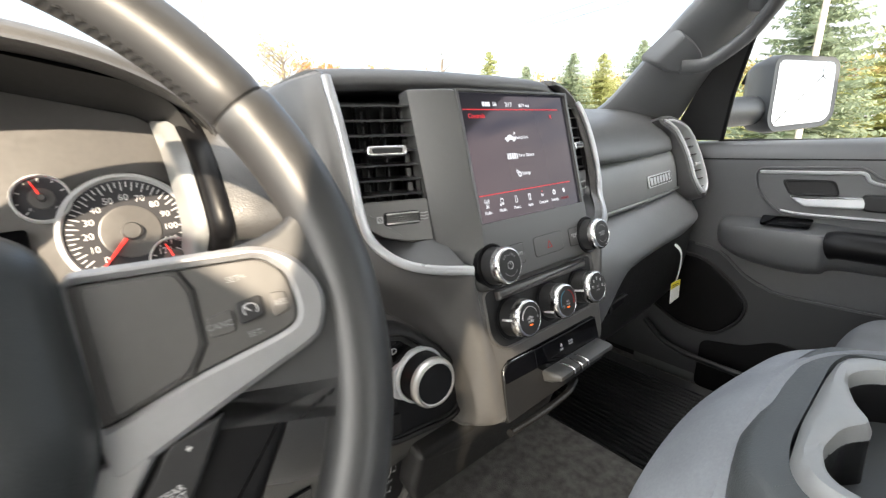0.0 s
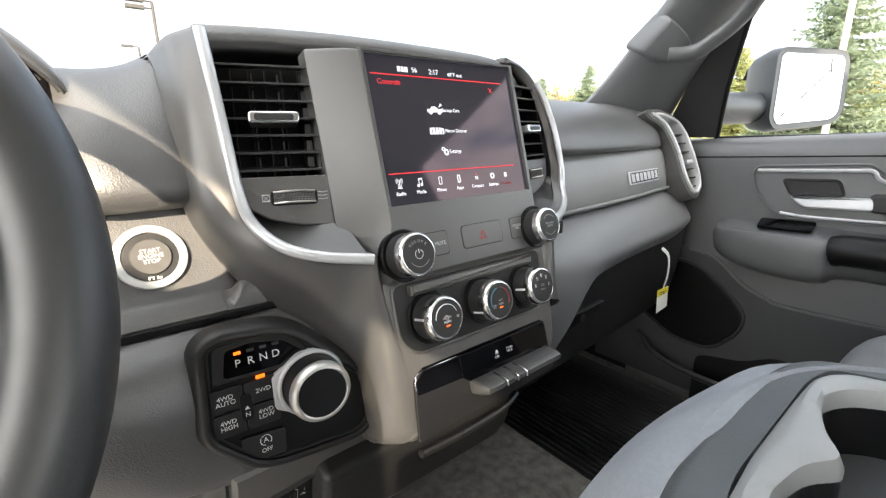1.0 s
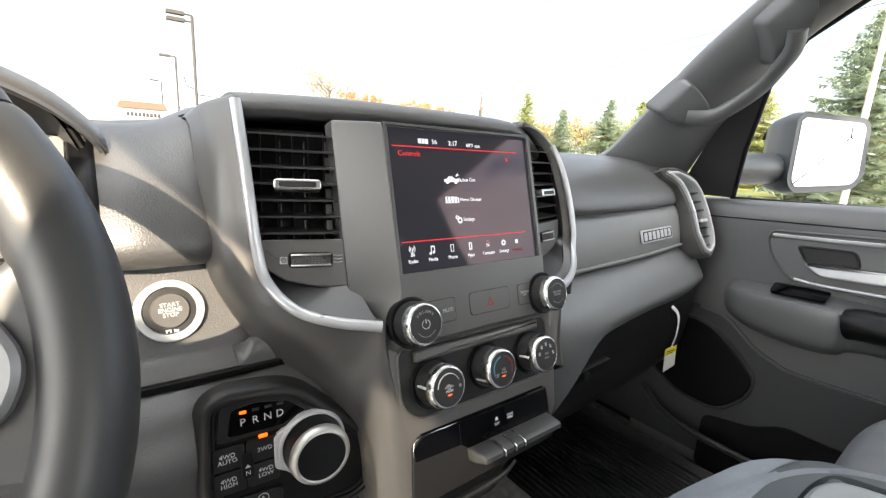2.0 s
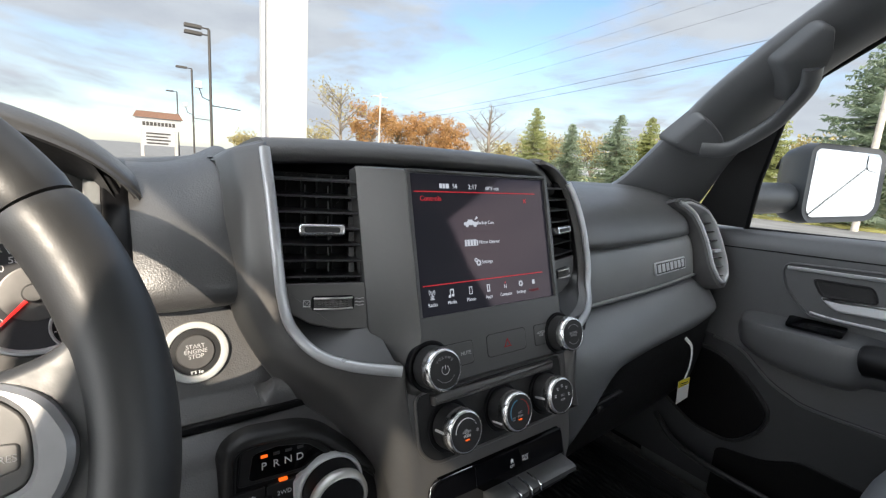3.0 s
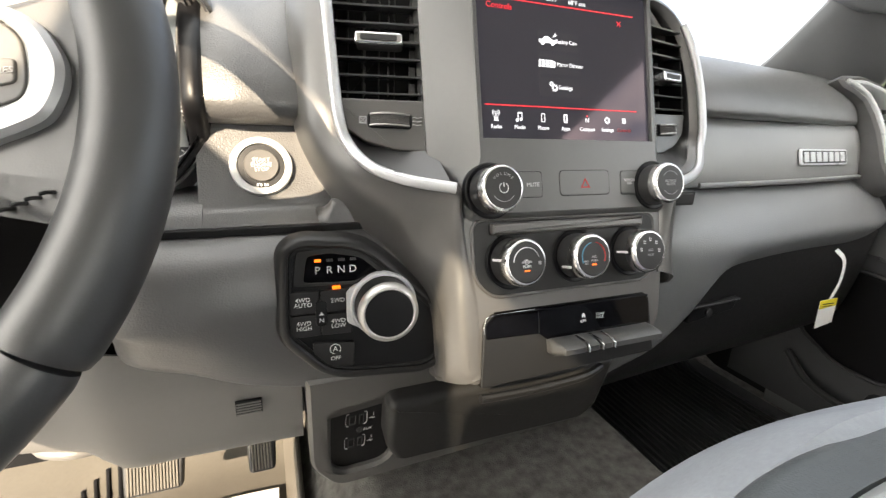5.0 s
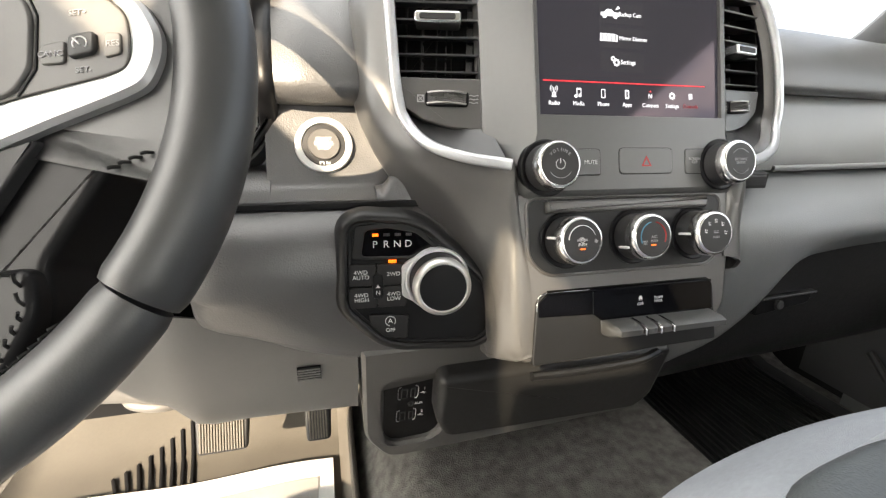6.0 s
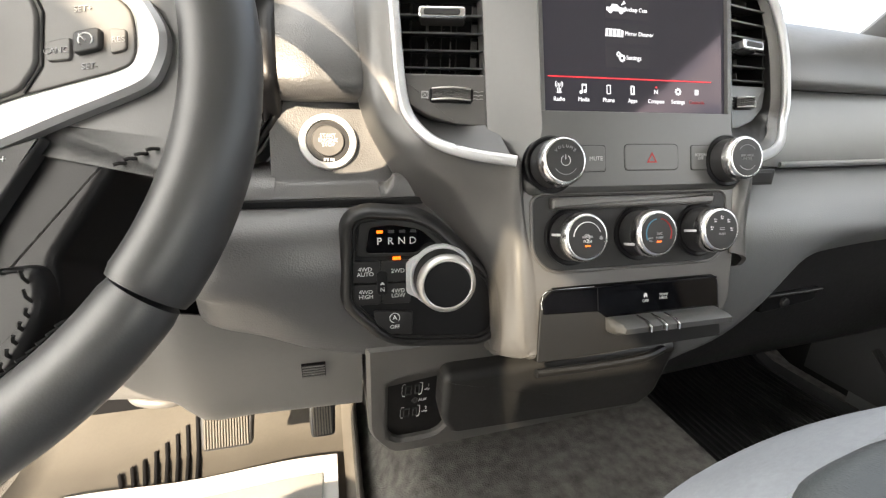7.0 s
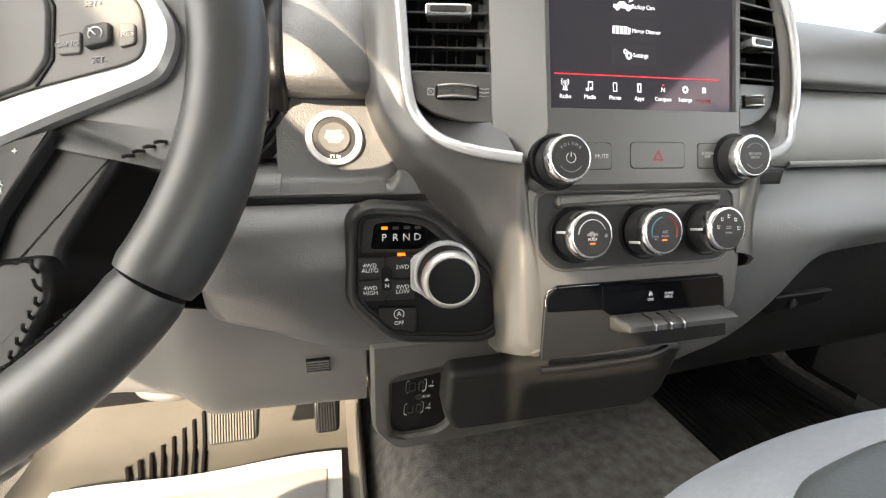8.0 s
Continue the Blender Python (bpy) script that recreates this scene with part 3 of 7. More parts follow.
def flank(mirror):
    rows = []
    edge, back, low = TOP_E + EDGE, TOP_B + BACK, LOW
    if mirror:
        back = [(2 * MID - x, y, z) for x, y, z in [(e[0] + 0.004, e[1] + 0.055, e[2] - 0.004) for e in EDGE_R]]
        edge, low = [(2 * MID - x, y, z) for x, y, z in EDGE_R], LOW[:3]
    for a, b in zip(back, edge):
        a, b = Vector(a), Vector(b)
        mid = (a + b) / 2 + Vector((-0.0045, -0.0075, 0.003))
        row = [a + Vector((0.004, 0.03, 0)), a, a * 0.72 + mid * 0.28 + Vector((-0.001, -0.001, 0)), mid, b * 0.75 + mid * 0.25, b, b + Vector((0.006, 0.008, 0.002))]
        rows.append(row)
    for b, shoulder, wall, a in low:
        a, b, shoulder, wall = Vector(a), Vector(b), Vector(shoulder), Vector(wall)
        rows.append([a + Vector((0.004, 0.03, 0)), a, a.lerp(wall, 0.6), wall, shoulder, b, b + (Vector((0.006, 0.008, 0.002)) if b.z > 1.23 else Vector((0.006, 0.0012, 0)))])
    rows = [[(2 * MID - p.x if mirror else p.x, p.y, p.z) for p in row] for row in rows]
    part("flank", sheet(rows, 3, 4), SMOOTH, stack)
    e = [(x, y - 0.0062, z + 0.0005) for x, y, z in (EDGE_R[2:] if mirror else EDGE)]
    part("vent_trim", sweep(spline(e, 9), 0.0050, 0.0040, 14, up=(0.0, -0.9, 0.4)), VENT_SILVER, stack, "satin silver trim strip")
    # inner shelf from the trim back to the vent
    rows = []
    for x, y, z in ([(2 * MID - x, y, z) for x, y, z in EDGE_R] if mirror else EDGE):
        px, pz = -0.135, 1.43
        d = Vector((px - x, 0, pz - z)).normalized()
        k = max(0.0, d.z) ** 2
        a, depth = 0.009 + 0.018 * k, 0.06 - 0.020 * k
        rows.append([(2 * MID - q if mirror else q, yy, zz) for q, yy, zz in
                     [(x + d.x * a * u, y + depth * v, z + d.z * a * u) for u, v in ((0, 0), (0.25, 0.25), (0.6, 0.62), (1.0, 1.0))]])
    part("vent_shelf", sheet(rows, 2, 5, thick=0.002), VANE, stack)


flank(False)
flank(True)

blank = part("blank_switch", box(0.184, 0.226, 0.032, 0.060, 1.2695, 1.2875, b=0.002), COAL, stack)
part("switch_face", box(0.188, 0.222, 0.0305, 0.040, 1.2730, 1.2845, b=0.0015), DARK, blank)

# brow over the screen and vents
rows = []
for x in (-0.2055, -0.19, -0.16, -0.08, 0.005, 0.09, 0.15, 0.175, 0.195, 0.21, 0.222):
    u = min(1.0, abs(x - MID) / 0.21)
    top = 1.5115 - 0.006 * u ** 3 - (0.0 if x < 0.14 else 0.040 * ((x - 0.14) / 0.082) ** 2)
    yb = 0.096 + 0.012 * u * u
    rows.append([(x, yb + 0.07, top - 0.026), (x, yb + 0.012, top - 0.024), (x, yb, top - 0.019), (x, yb - 0.002, top - 0.011), (x, yb + 0.008, top - 0.002), (x, yb + 0.04, top + 0.001), (x, yb + 0.12, top - 0.004 - 0.004 * u), (x, yb + 0.22, top - 0.026)])
part("brow", sheet(rows, 4, 4), SOFT, stack)


def face_vent(mirror):
    """A vent beside the screen: backing, vanes, tab, and the panel with its thumbwheel."""
    b = thing("air_vent", (-0.165 if not mirror else 0.175, 0.08, 1.37), "black face air vent with horizontal vanes and chrome tab", "air vent", "vents beside the screen")
    o = Vector((-0.1645, 0.0660, 1.43))
    f = frame_of(o, (1, -0.30, 0), (0, 0.235, 0.97))
    if mirror:
        o = Vector((2 * MID + 0.1645, 0.0660, 1.43))
        f = frame_of(o, (1, 0.30, 0), (0, 0.235, 0.97))
    s = -1 if mirror else 1
    panel_f = f
    f = shift(f, -0.0035 * s, -0.0045)
    part("backing", box(-0.046, 0.046, -0.06, 0.062, -0.055, -0.045, f), BLACK, b)
    part("side_slab", box(-0.044, -0.041, -0.056, 0.06, -0.046, -0.006, f, b=0.001), BLACK, b)
    part("side_slab", box(0.040, 0.043, -0.056, 0.06, -0.046, -0.002, f, b=0.001), BLACK, b)
    for i in range(7):
        y = -0.046 + i * 0.0152
        part("vane", plate([(-0.041, -0.026), (0.041, -0.026), (0.041, 0.0), (-0.041, 0.0)], -0.0009, 0.0009, shift(f, 0, y) @ Matrix.Rotation(radians(104), 4, "X"), b=0.0006), VANE, b)
    for i in range(5):
        x = -0.030 + i * 0.015
        part("fin", box(x, x + 0.0012, -0.05, 0.056, -0.042, -0.030, f, b=0.0004), COAL, b)
    for i in range(6):
        y = -0.046 + i * 0.0152
        for x0, x1, d in ((-0.012, -0.0108, -0.016), (0.010, 0.0112, -0.016), (0.030, 0.0355, -0.014)):
            part("fin", box(s * x0 if s > 0 else -x1, s * x1 if s > 0 else -x0, y + 0.003, y + 0.0135, d - 0.006, d, f, b=0.0003), VANE, b)
    tab = part("tab", plate([(-0.021, -0.0052), (0.021, -0.0052), (0.021, 0.0052), (-0.021, 0.0052)], -0.006, 0.012, shift(f, 0.003 - (0.012 if mirror else 0), -0.002 - (0.010 if mirror else 0)), b=0.002, r=0.004), CHROME, b, "chrome tab")
    part("tab_inset", plate([(-0.016, -0.0026), (0.016, -0.0026), (0.016, 0.0026), (-0.016, 0.0026)], 0.010, 0.0128, shift(f, 0.003 - (0.012 if mirror else 0), -0.002 - (0.010 if mirror else 0)), b=0.0006, r=0.002), DARK, tab)
    # control panel below the vanes
    low = [(-0.042, -0.056), (0.044, -0.056), (0.045, -0.102), (0.016, -0.101), (-0.012, -0.094), (-0.034, -0.080)]
    low = [(s * x, y) for x, y in low]
    f = panel_f
    part("control_panel", plate(low, -0.03, 0.002, f, b=0.002, r=0.003), SMOOTH, b)
    f = shift(f, 0, 0, 0.003)
    part("wheel_slot", plate([(-0.020, -0.082), (0.020, -0.082), (0.020, -0.068), (-0.020, -0.068)], -0.004, 0.0, shift(f, 0.010 * s, 0), b=0.0008, r=0.004), BLACK, b)
    # a thumbwheel lying on its side, bowed outwards along its length, with a knurled band
    wm = shift(f, 0.010 * s, -0.075)
    rows = []
    for k in range(57):
        x = -0.0175 + 0.035 * k / 56
        d = 0.0085 * (1 - (x / 0.021) ** 2)
        row = [(x, 0.0054, -0.004), (x, 0.0054, d - 0.0012)]
        for j in range(9):
            row.append((x, 0.0040 - 0.0010 * j, d - (0.0 if k % 2 and j % 2 else 0.0009)))
        rows.append(row + [(x, -0.0054, d - 0.0012), (x, -0.0054, -0.004)])
    tw = part("thumbwheel", grid(rows, wm), KNURL, b, "knurled thumbwheel with silver edges", sharp=5)
    for y in (0.0049, -0.0049):
        part("wheel_band", sweep([(x, y, 0.0086 * (1 - (x / 0.021) ** 2)) for x in [-0.0175 + 0.035 * k / 12 for k in range(13)]], 0.0009, seg=6, m=wm), BRUSHED, tw)
    # open and shut marks
    for i in range(3):
        part("flow_mark", sweep([(s * 0.0345 - 0.0042 + dx, -0.0715 - i * 0.0032 + 0.0004 * math.sin(dx * 1100), -0.0005) for dx in [j * 0.0012 for j in range(8)]], 0.0004, seg=5, m=f), PRINT_MID, b)
    mx = -0.0140 * s
    c = [(mx - 0.0032, -0.0782), (mx + 0.0032, -0.0782), (mx + 0.0032, -0.0718), (mx - 0.0032, -0.0718)]
    part("shut_mark", ring_plate(c, inset(ccw(c), 0.0007), -0.001, 0.0003, f, b=0.0001), PRINT_MID, b)
    for a in (1, -1):
        part("shut_mark", sweep([(mx - 0.0024, -0.075 - 0.0024 * a, 0.0), (mx + 0.0024, -0.075 + 0.0024 * a, 0.0)], 0.0003, seg=5, m=f), PRINT_MID, b)


face_vent(False)
face_vent(True)

# screen housing
F = [(-0.0965, 0.1415), (-0.0985, -0.020), (-0.1075, -0.050), (-0.1075, -0.0745), (0.1185, -0.0745), (0.1185, -0.050), (0.1105, -0.020), (0.1085, 0.1415)]
B = [(-0.131, 0.150), (-0.131, -0.015), (-0.122, -0.060), (-0.118, -0.083), (0.128, -0.083), (0.132, -0.060), (0.141, -0.015), (0.141, 0.150)]


def to_world(p2, n):
    return PAN @ Vector((p2[0], p2[1], n))


corner = [0.003 if p[1] > 0.1 else 0.010 for p in ccw(F)]
fr, br = rounded(ccw(F), corner, 5), rounded(ccw(B), corner, 5)
rows = [[(*p, -0.045) for p in br], [(*p, -0.030) for p in br], [(*(Vector(p) * 0.25 + Vector(q) * 0.75), -0.006) for p, q in zip(br, fr)], [(*p, 0.001) for p in inset(fr, 0.001)], [(*p, 0.0042) for p in inset(fr, 0.0045)]]
bm = grid(rows, PAN, wrap=True)
part("screen_housing", bm, FASCIA, stack)
# front face round the glass: a lower fascia and a thin frame
fascia = [(-0.0945, -0.004), (-0.0945, -0.020), (-0.1030, -0.049), (-0.1030, -0.070), (0.1140, -0.070), (0.1140, -0.049), (0.1060, -0.020), (0.1060, -0.004)]
part("fascia", plate(fascia, -0.004, 0.0042, PAN, b=0.0006), FASCIA, stack)
part("frame_side", box(-0.0945, -0.0905, -0.004, 0.139, -0.004, 0.0042, PAN, b=0.0005), FASCIA, stack)
part("frame_side", box(0.1015, 0.1062, -0.004, 0.139, -0.004, 0.0042, PAN, b=0.0005), FASCIA, stack)
part("frame_top", box(-0.0945, 0.1062, 0.1385, 0.1415, -0.004, 0.0042, PAN, b=0.0005), FASCIA, stack)

screen = part("touchscreen", plate([(-0.0905, -0.0045), (0.1015, -0.0045), (0.1015, 0.1385), (-0.0905, 0.1385)], -0.006, 0.0005, PAN, b=0.0003), SCREEN_BACK, stack, "lit black touchscreen with red lines", sharp=1)
SCR = shift(PAN, 0, 0, 0.0007)


def on_screen(x, y):
    """A spot of the display by its share of width and height from the lower left."""
    return shift(SCR, -0.0855 + 0.171 * x, 0.003 + 0.130 * y)


def bars(parent, m, spec, mat, depth=0.0003):
    """Flat marks: (x0, x1, y0, y1) each, joined into one mesh."""
    bm = bmesh.new()
    for x0, x1, y0, y1 in spec:
        plate([(x0, y0), (x1, y0), (x1, y1), (x0, y1)], 0, depth, m, b=0.0001, bm=bm)
    return part("mark", bm, mat, parent)


part("rule", box(0, 0.171, -0.0005, 0.0005, 0, 0.0003, on_screen(0, 0.90), b=0.0001), SCREEN_RED, screen)
part("rule", box(0, 0.171, -0.0005, 0.0005, 0, 0.0003, on_screen(0, 0.178), b=0.0001), SCREEN_RED, screen)
for v in (0.648, 0.485, 0.322):
    part("tile", box(0, 0.046, -0.009, 0.009, -0.0004, -0.0001, on_screen(0.335, v), b=0.0001), SCREEN_TILE, screen, sharp=1)
lettering("clock_text", "2:17", 0.0072, on_screen(0.44, 0.945), SCREEN_ON, screen)
lettering("temperature_text", "68°F out", 0.0056, on_screen(0.605, 0.938), SCREEN_ON, screen)
lettering("station_text", "56", 0.0068, on_screen(0.300, 0.947), SCREEN_ON, screen)
bars(screen, on_screen(0.215, 0.947), [(-0.0055, -0.0020, -0.0024, 0.0024), (-0.0012, 0.0016, -0.0024, 0.0024), (0.0024, 0.0066, -0.0024, 0.0024)], SCREEN_ON)
lettering("title_text", "Controls", 0.0072, on_screen(0.035, 0.845), SCREEN_RED, screen, "LEFT")
for a in (45, -45):
    part("close_mark", box(-0.0032, 0.0032, -0.0004, 0.0004, 0, 0.0003, on_screen(0.894, 0.833) @ Matrix.Rotation(radians(a), 4, "Z"), b=0.0001), SCREEN_RED, screen)
lettering("button_text", "Backup Cam", 0.0052, on_screen(0.452, 0.648), SCREEN_ON, screen, "LEFT", 0.9)
lettering("button_text", "Mirror Dimmer", 0.0052, on_screen(0.452, 0.485), SCREEN_ON, screen, "LEFT", 0.9)
lettering("button_text", "Settings", 0.0056, on_screen(0.458, 0.322), SCREEN_ON, screen, "LEFT", 0.9)
m = on_screen(0.402, 0.648)
part("icon", plate([(-0.010, -0.0022), (0.009, -0.0022), (0.0095, 0.0008), (0.004, 0.0012), (0.001, 0.0036), (-0.004, 0.0036), (-0.006, 0.001), (-0.0098, 0.0008)], 0, 0.0003, m, b=0.0001), SCREEN_ON, screen)
for x in (-0.006, 0.005):
    part("icon", lathe([(0.0022, 0), (0.0022, 0.0004), (0.001, 0.00045)], shift(m, x, -0.0022), 14), SCREEN_ON, screen)
part("icon", plate([(0.005, 0.003), (0.010, 0.005), (0.008, 0.0072)], 0, 0.0003, m, b=0.0001), SCREEN_ON, screen)
m = on_screen(0.388, 0.485)
part("icon", plate([(-0.009, -0.0032), (0.009, -0.0032), (0.0095, 0.002), (0.006, 0.0034), (-0.0085, 0.0034)], 0, 0.0003, m, b=0.0001), SCREEN_ON, screen)
bars(screen, shift(m, 0, 0, 0.0002), [(-0.0065 + i * 0.0042, -0.0057 + i * 0.0042, -0.0028, 0.0028) for i in range(4)], SCREEN_BACK)


def cog(m, r):
    poly = []
    for i in range(32):
        q = r if i % 4 < 2 else r * 0.78
        poly.append((q * math.cos(2 * math.pi * i / 32), q * math.sin(2 * math.pi * i / 32)))
    inner = [(r * 0.42 * math.cos(2 * math.pi * i / 32), r * 0.42 * math.sin(2 * math.pi * i / 32)) for i in range(32)]
    part("icon", ring_plate(poly, inner, 0, 0.0003, m, b=0.0001), SCREEN_ON, screen)


cog(on_screen(0.432, 0.318), 0.0036)
cog(on_screen(0.412, 0.343), 0.0024)
for i, name in enumerate(("Radio", "Media", "Phone", "Apps", "Compass", "Settings", "Controls")):
    u = (0.060, 0.200, 0.347, 0.492, 0.639, 0.780, 0.902)[i]
    lettering("menu_text", name, 0.0052, on_screen(u, 0.030), SCREEN_DIM if i == 6 else SCREEN_ON, screen, squeeze=0.92)
    m = on_screen(u, 0.102)
    if i == 0:
        bars(screen, m, [(-0.0004, 0.0004, -0.004, 0.004), (-0.0025, 0.0025, -0.0042, -0.0036), (-0.0018, -0.0012, -0.004, 0.0), (0.0012, 0.0018, -0.004, 0.0)], SCREEN_ON)
        for r in (0.002, 0.0035):
            for s in (1, -1):
                part("icon", sweep([(s * r * math.cos(a), 0.003 + r * math.sin(a), 0.0001) for a in [radians(-45 + 15 * k) for k in range(7)]], 0.0003, seg=5, m=m), SCREEN_ON, screen)
    elif i == 1:
        bars(screen, m, [(-0.0018, -0.0011, -0.003, 0.0035), (0.0022, 0.0029, -0.0022, 0.0042), (-0.0018, 0.0029, 0.0028, 0.0042)], SCREEN_ON)
        for x, y in ((-0.0026, -0.003), (0.0014, -0.0022)):
            part("icon", lathe([(0.0015, 0), (0.0015, 0.0003), (0.0008, 0.00035)], shift(m, x, y), 12), SCREEN_ON, screen)
    elif i in (2, 3):
        o = rounded([(-0.0021, -0.004), (0.0021, -0.004), (0.0021, 0.004), (-0.0021, 0.004)], 0.0008)
        part("icon", ring_plate(o, inset(ccw(o), 0.0007 if i == 2 else 0.0012), 0, 0.0003, m, b=0.0001), SCREEN_ON, screen)
    elif i == 4:
        lettering("icon", "N", 0.0058, shift(m, 0, -0.001), SCREEN_ON, screen)
        part("icon", plate([(-0.0012, 0.0028), (0.0012, 0.0028), (0, 0.0046)], 0, 0.0003, m, b=0.0001), SCREEN_RED, screen)
    elif i == 5:
        cog(m, 0.0036)
    else:
        bars(screen, m, [(-0.002, 0.002, -0.0025, 0.0025)], SCREEN_ON)

# buttons and knobs of the fascia
FAC = shift(PAN, 0, 0, 0.0042)


def push_button(name, poly, text="", size=0.004, at=None, mat=PRINT, r=0.003):
    part("button_gap", plate(inset(ccw(poly), -0.0006), -0.003, 0.0002, FAC, b=0.0001, r=r), BLACK, stack)
    b = part(name, plate(poly, -0.002, 0.0008, FAC, b=0.0006, r=r), FASCIA, stack)
    if text:
        lettering("button_text", text, size, shift(FAC, *at, 0.0009), mat, b)
    return b


push_button("mute_button", [(-0.080, -0.0565), (-0.034, -0.0565), (-0.034, -0.034), (-0.080, -0.034)], "MUTE", 0.0052, (-0.0435, -0.0455), PRINT_MID)
hz = push_button("hazard_button", [(-0.014, -0.056), (0.043, -0.056), (0.043, -0.033), (-0.014, -0.033)], r=0.005)
tri = [(-0.0055, -0.005), (0.0055, -0.005), (0, 0.0048)]
part("hazard_mark", ring_plate(tri, inset(ccw(tri), 0.0013), 0, 0.0002, shift(FAC, 0.0145, -0.0445, 0.0009), b=0.00005), RED_PRINT, hz)
push_button("screen_button", [(0.058, -0.0565), (0.100, -0.0565), (0.100, -0.034), (0.058, -0.034)], "SCREEN\nOFF", 0.0038, (0.0685, -0.0445), PRINT_MID)


def knob(name, m, r, h, label, face):
    """A turned knob with a knurled dark skirt, a bright bevelled ring and a dark printed face."""
    k = part(name, lathe([(r * 1.20, -0.006), (r * 1.20, 0.001), (r * 1.14, 0.0018), (r * 1.02, 0.001)], m, 48), BLACK, stack, label)
    rows, seg = [], 96
    for hh, rr in ((0.0, 0.98), (0.0015, 1.0), (h * 0.55, 0.97), (h * 0.62, 0.94)):
        rows.append([((rr - (0.012 if i % 2 else 0)) * r * math.cos(2 * math.pi * i / seg), (rr - (0.012 if i % 2 else 0)) * r * math.sin(2 * math.pi * i / seg), hh) for i in range(seg)])
    part("skirt", grid(rows, m, wrap=True, caps=True), DARK, k)
    part("ring", lathe([(r * 0.95, h * 0.56), (r * 1.0, h * 0.62), (r * 0.985, h * 0.84), (r * 0.93, h * 0.96), (r * 0.87, h * 1.0), (r * 0.83, h * 1.0), (r * 0.815, h * 0.97), (r * 0.6, h * 0.96)], m, 64), CHROME, k, "bright bevelled ring")
    part("face", lathe([(r * 0.815, h * 0.90), (r * 0.815, h * 0.985), (r * 0.79, h * 0.995), (r * 0.3, h * 1.0)], m, 48), DARK, k)
    face(k, shift(m, 0, 0, h * 1.0 + 0.0002), r)
    return k


def arc(parent, m, r, a0, a1, w, mat, n=18):
    part("mark", sweep([(r * math.cos(radians(a0 + (a1 - a0) * i / n)), r * math.sin(radians(a0 + (a1 - a0) * i / n)), 0.0) for i in range(n + 1)], w, 0.0002, 6, m), mat, parent)


def arc_text(parent, m, body, r, a0, a1, size, mat):
    for i, c in enumerate(body):
        a = radians(a0 + (a1 - a0) * i / max(1, len(body) - 1))
        lettering("letter", c, size, shift(m, r * math.cos(a), r * math.sin(a)) @ Matrix.Rotation(a - math.pi / 2, 4, "Z"), mat, parent)


def volume_face(k, m, r):
    arc_text(k, m, "VOLUME", r * 0.56, 135, 45, 0.0036, PRINT_DIM)
    arc(k, m, r * 0.20, 120, 420, 0.0003, PRINT)
    part("mark", box(-0.0003, 0.0003, 0.0008, 0.0046, -0.0001, 0.0003, m, b=0.00005), PRINT, k)
    arc(k, m, r * 0.55, 215, 325, 0.0003, PRINT_DIM)


def tune_face(k, m, r):
    lettering("letter", "BROWSE\nENTER", 0.0036, m, PRINT_DIM, k)
    arc(k, m, r * 0.55, 40, 140, 0.0003, PRINT_DIM)
    arc(k, m, r * 0.55, 220, 320, 0.0003, PRINT_DIM)


def lamp_mark(k, m, y, x=0.0):
    part("lamp", box(x - 0.0024, x + 0.0024, y - 0.0006, y + 0.0006, -0.0001, 0.0003, m, b=0.0001), AMBER, k)


def fan_face(k, m, r):
    arc(k, m, r * 0.60, 175, 20, 0.0005, PRINT)
    arc(k, m, r * 0.085, 0, 360, 0.0003, PRINT)
    k2 = shift(m, 0, 0.0005)
    part("mark", plate([(-0.0052, -0.001), (0.0052, -0.001), (0.0045, 0.0008), (0.002, 0.001), (0.0008, 0.0024), (-0.002, 0.0024), (-0.0035, 0.0008), (-0.005, 0.0006)], -0.0001, 0.0002, k2, b=0.00005), PRINT_DIM, k)
    lettering("letter", "PUSH", 0.0034, shift(m, 0, -0.0036), PRINT, k)
    lamp_mark(k, m, -0.0072)
    for a in (20, 80, 140):
        part("mark", box(-0.0018, 0.0018, -0.0004, 0.0004, -0.0001, 0.0002, shift(m, r * 0.60, -0.001) @ Matrix.Rotation(radians(a), 4, "Z"), b=0.0001), PRINT_DIM, k)


def heat_face(k, m, r):
    arc(k, m, r * 0.60, 205, 100, 0.0006, BLUE_PRINT)
    arc(k, m, r * 0.60, 80, -25, 0.0006, RED_PRINT)
    lettering("letter", "A/C", 0.0036, shift(m, 0.0006, -0.0004), PRINT_DIM, k)
    lettering("letter", "PUSH", 0.0030, shift(m, 0.0006, -0.0040), PRINT_DIM, k)
    lettering("letter", "MAX\nA/C", 0.0024, shift(m, -0.0085, -0.0052), PRINT_DIM, k)
    lamp_mark(k, m, -0.0074)


def mode_face(k, m, r):
    for a in (170, 128, 88, 45, 0):
        q = shift(m, r * 0.52 * math.cos(radians(a)), r * 0.52 * math.sin(radians(a)))
        bars(k, q, [(-0.0016, -0.0008, -0.0002, 0.0018), (-0.0016, 0.0010, -0.0016, -0.0008), (0.0004, 0.0012, 0.0004, 0.0012)], PRINT)
    lettering("letter", "PUSH", 0.0030, shift(m, 0, -0.004), PRINT_DIM, k)
    bars(k, shift(m, 0, 0.0002), [(-0.0028, 0.0028, -0.0004, 0.0004), (-0.0028, 0.0028, 0.0012, 0.0018)], PRINT_DIM)


knob("volume_knob", shift(FAC, -0.0870, -0.0500), 0.0205, 0.0245, "dark volume knob with a bright ring", volume_face)
knob("tuning_knob", shift(FAC, 0.0990, -0.0485), 0.0205, 0.0225, "dark tuning knob with a bright ring", tune_face)

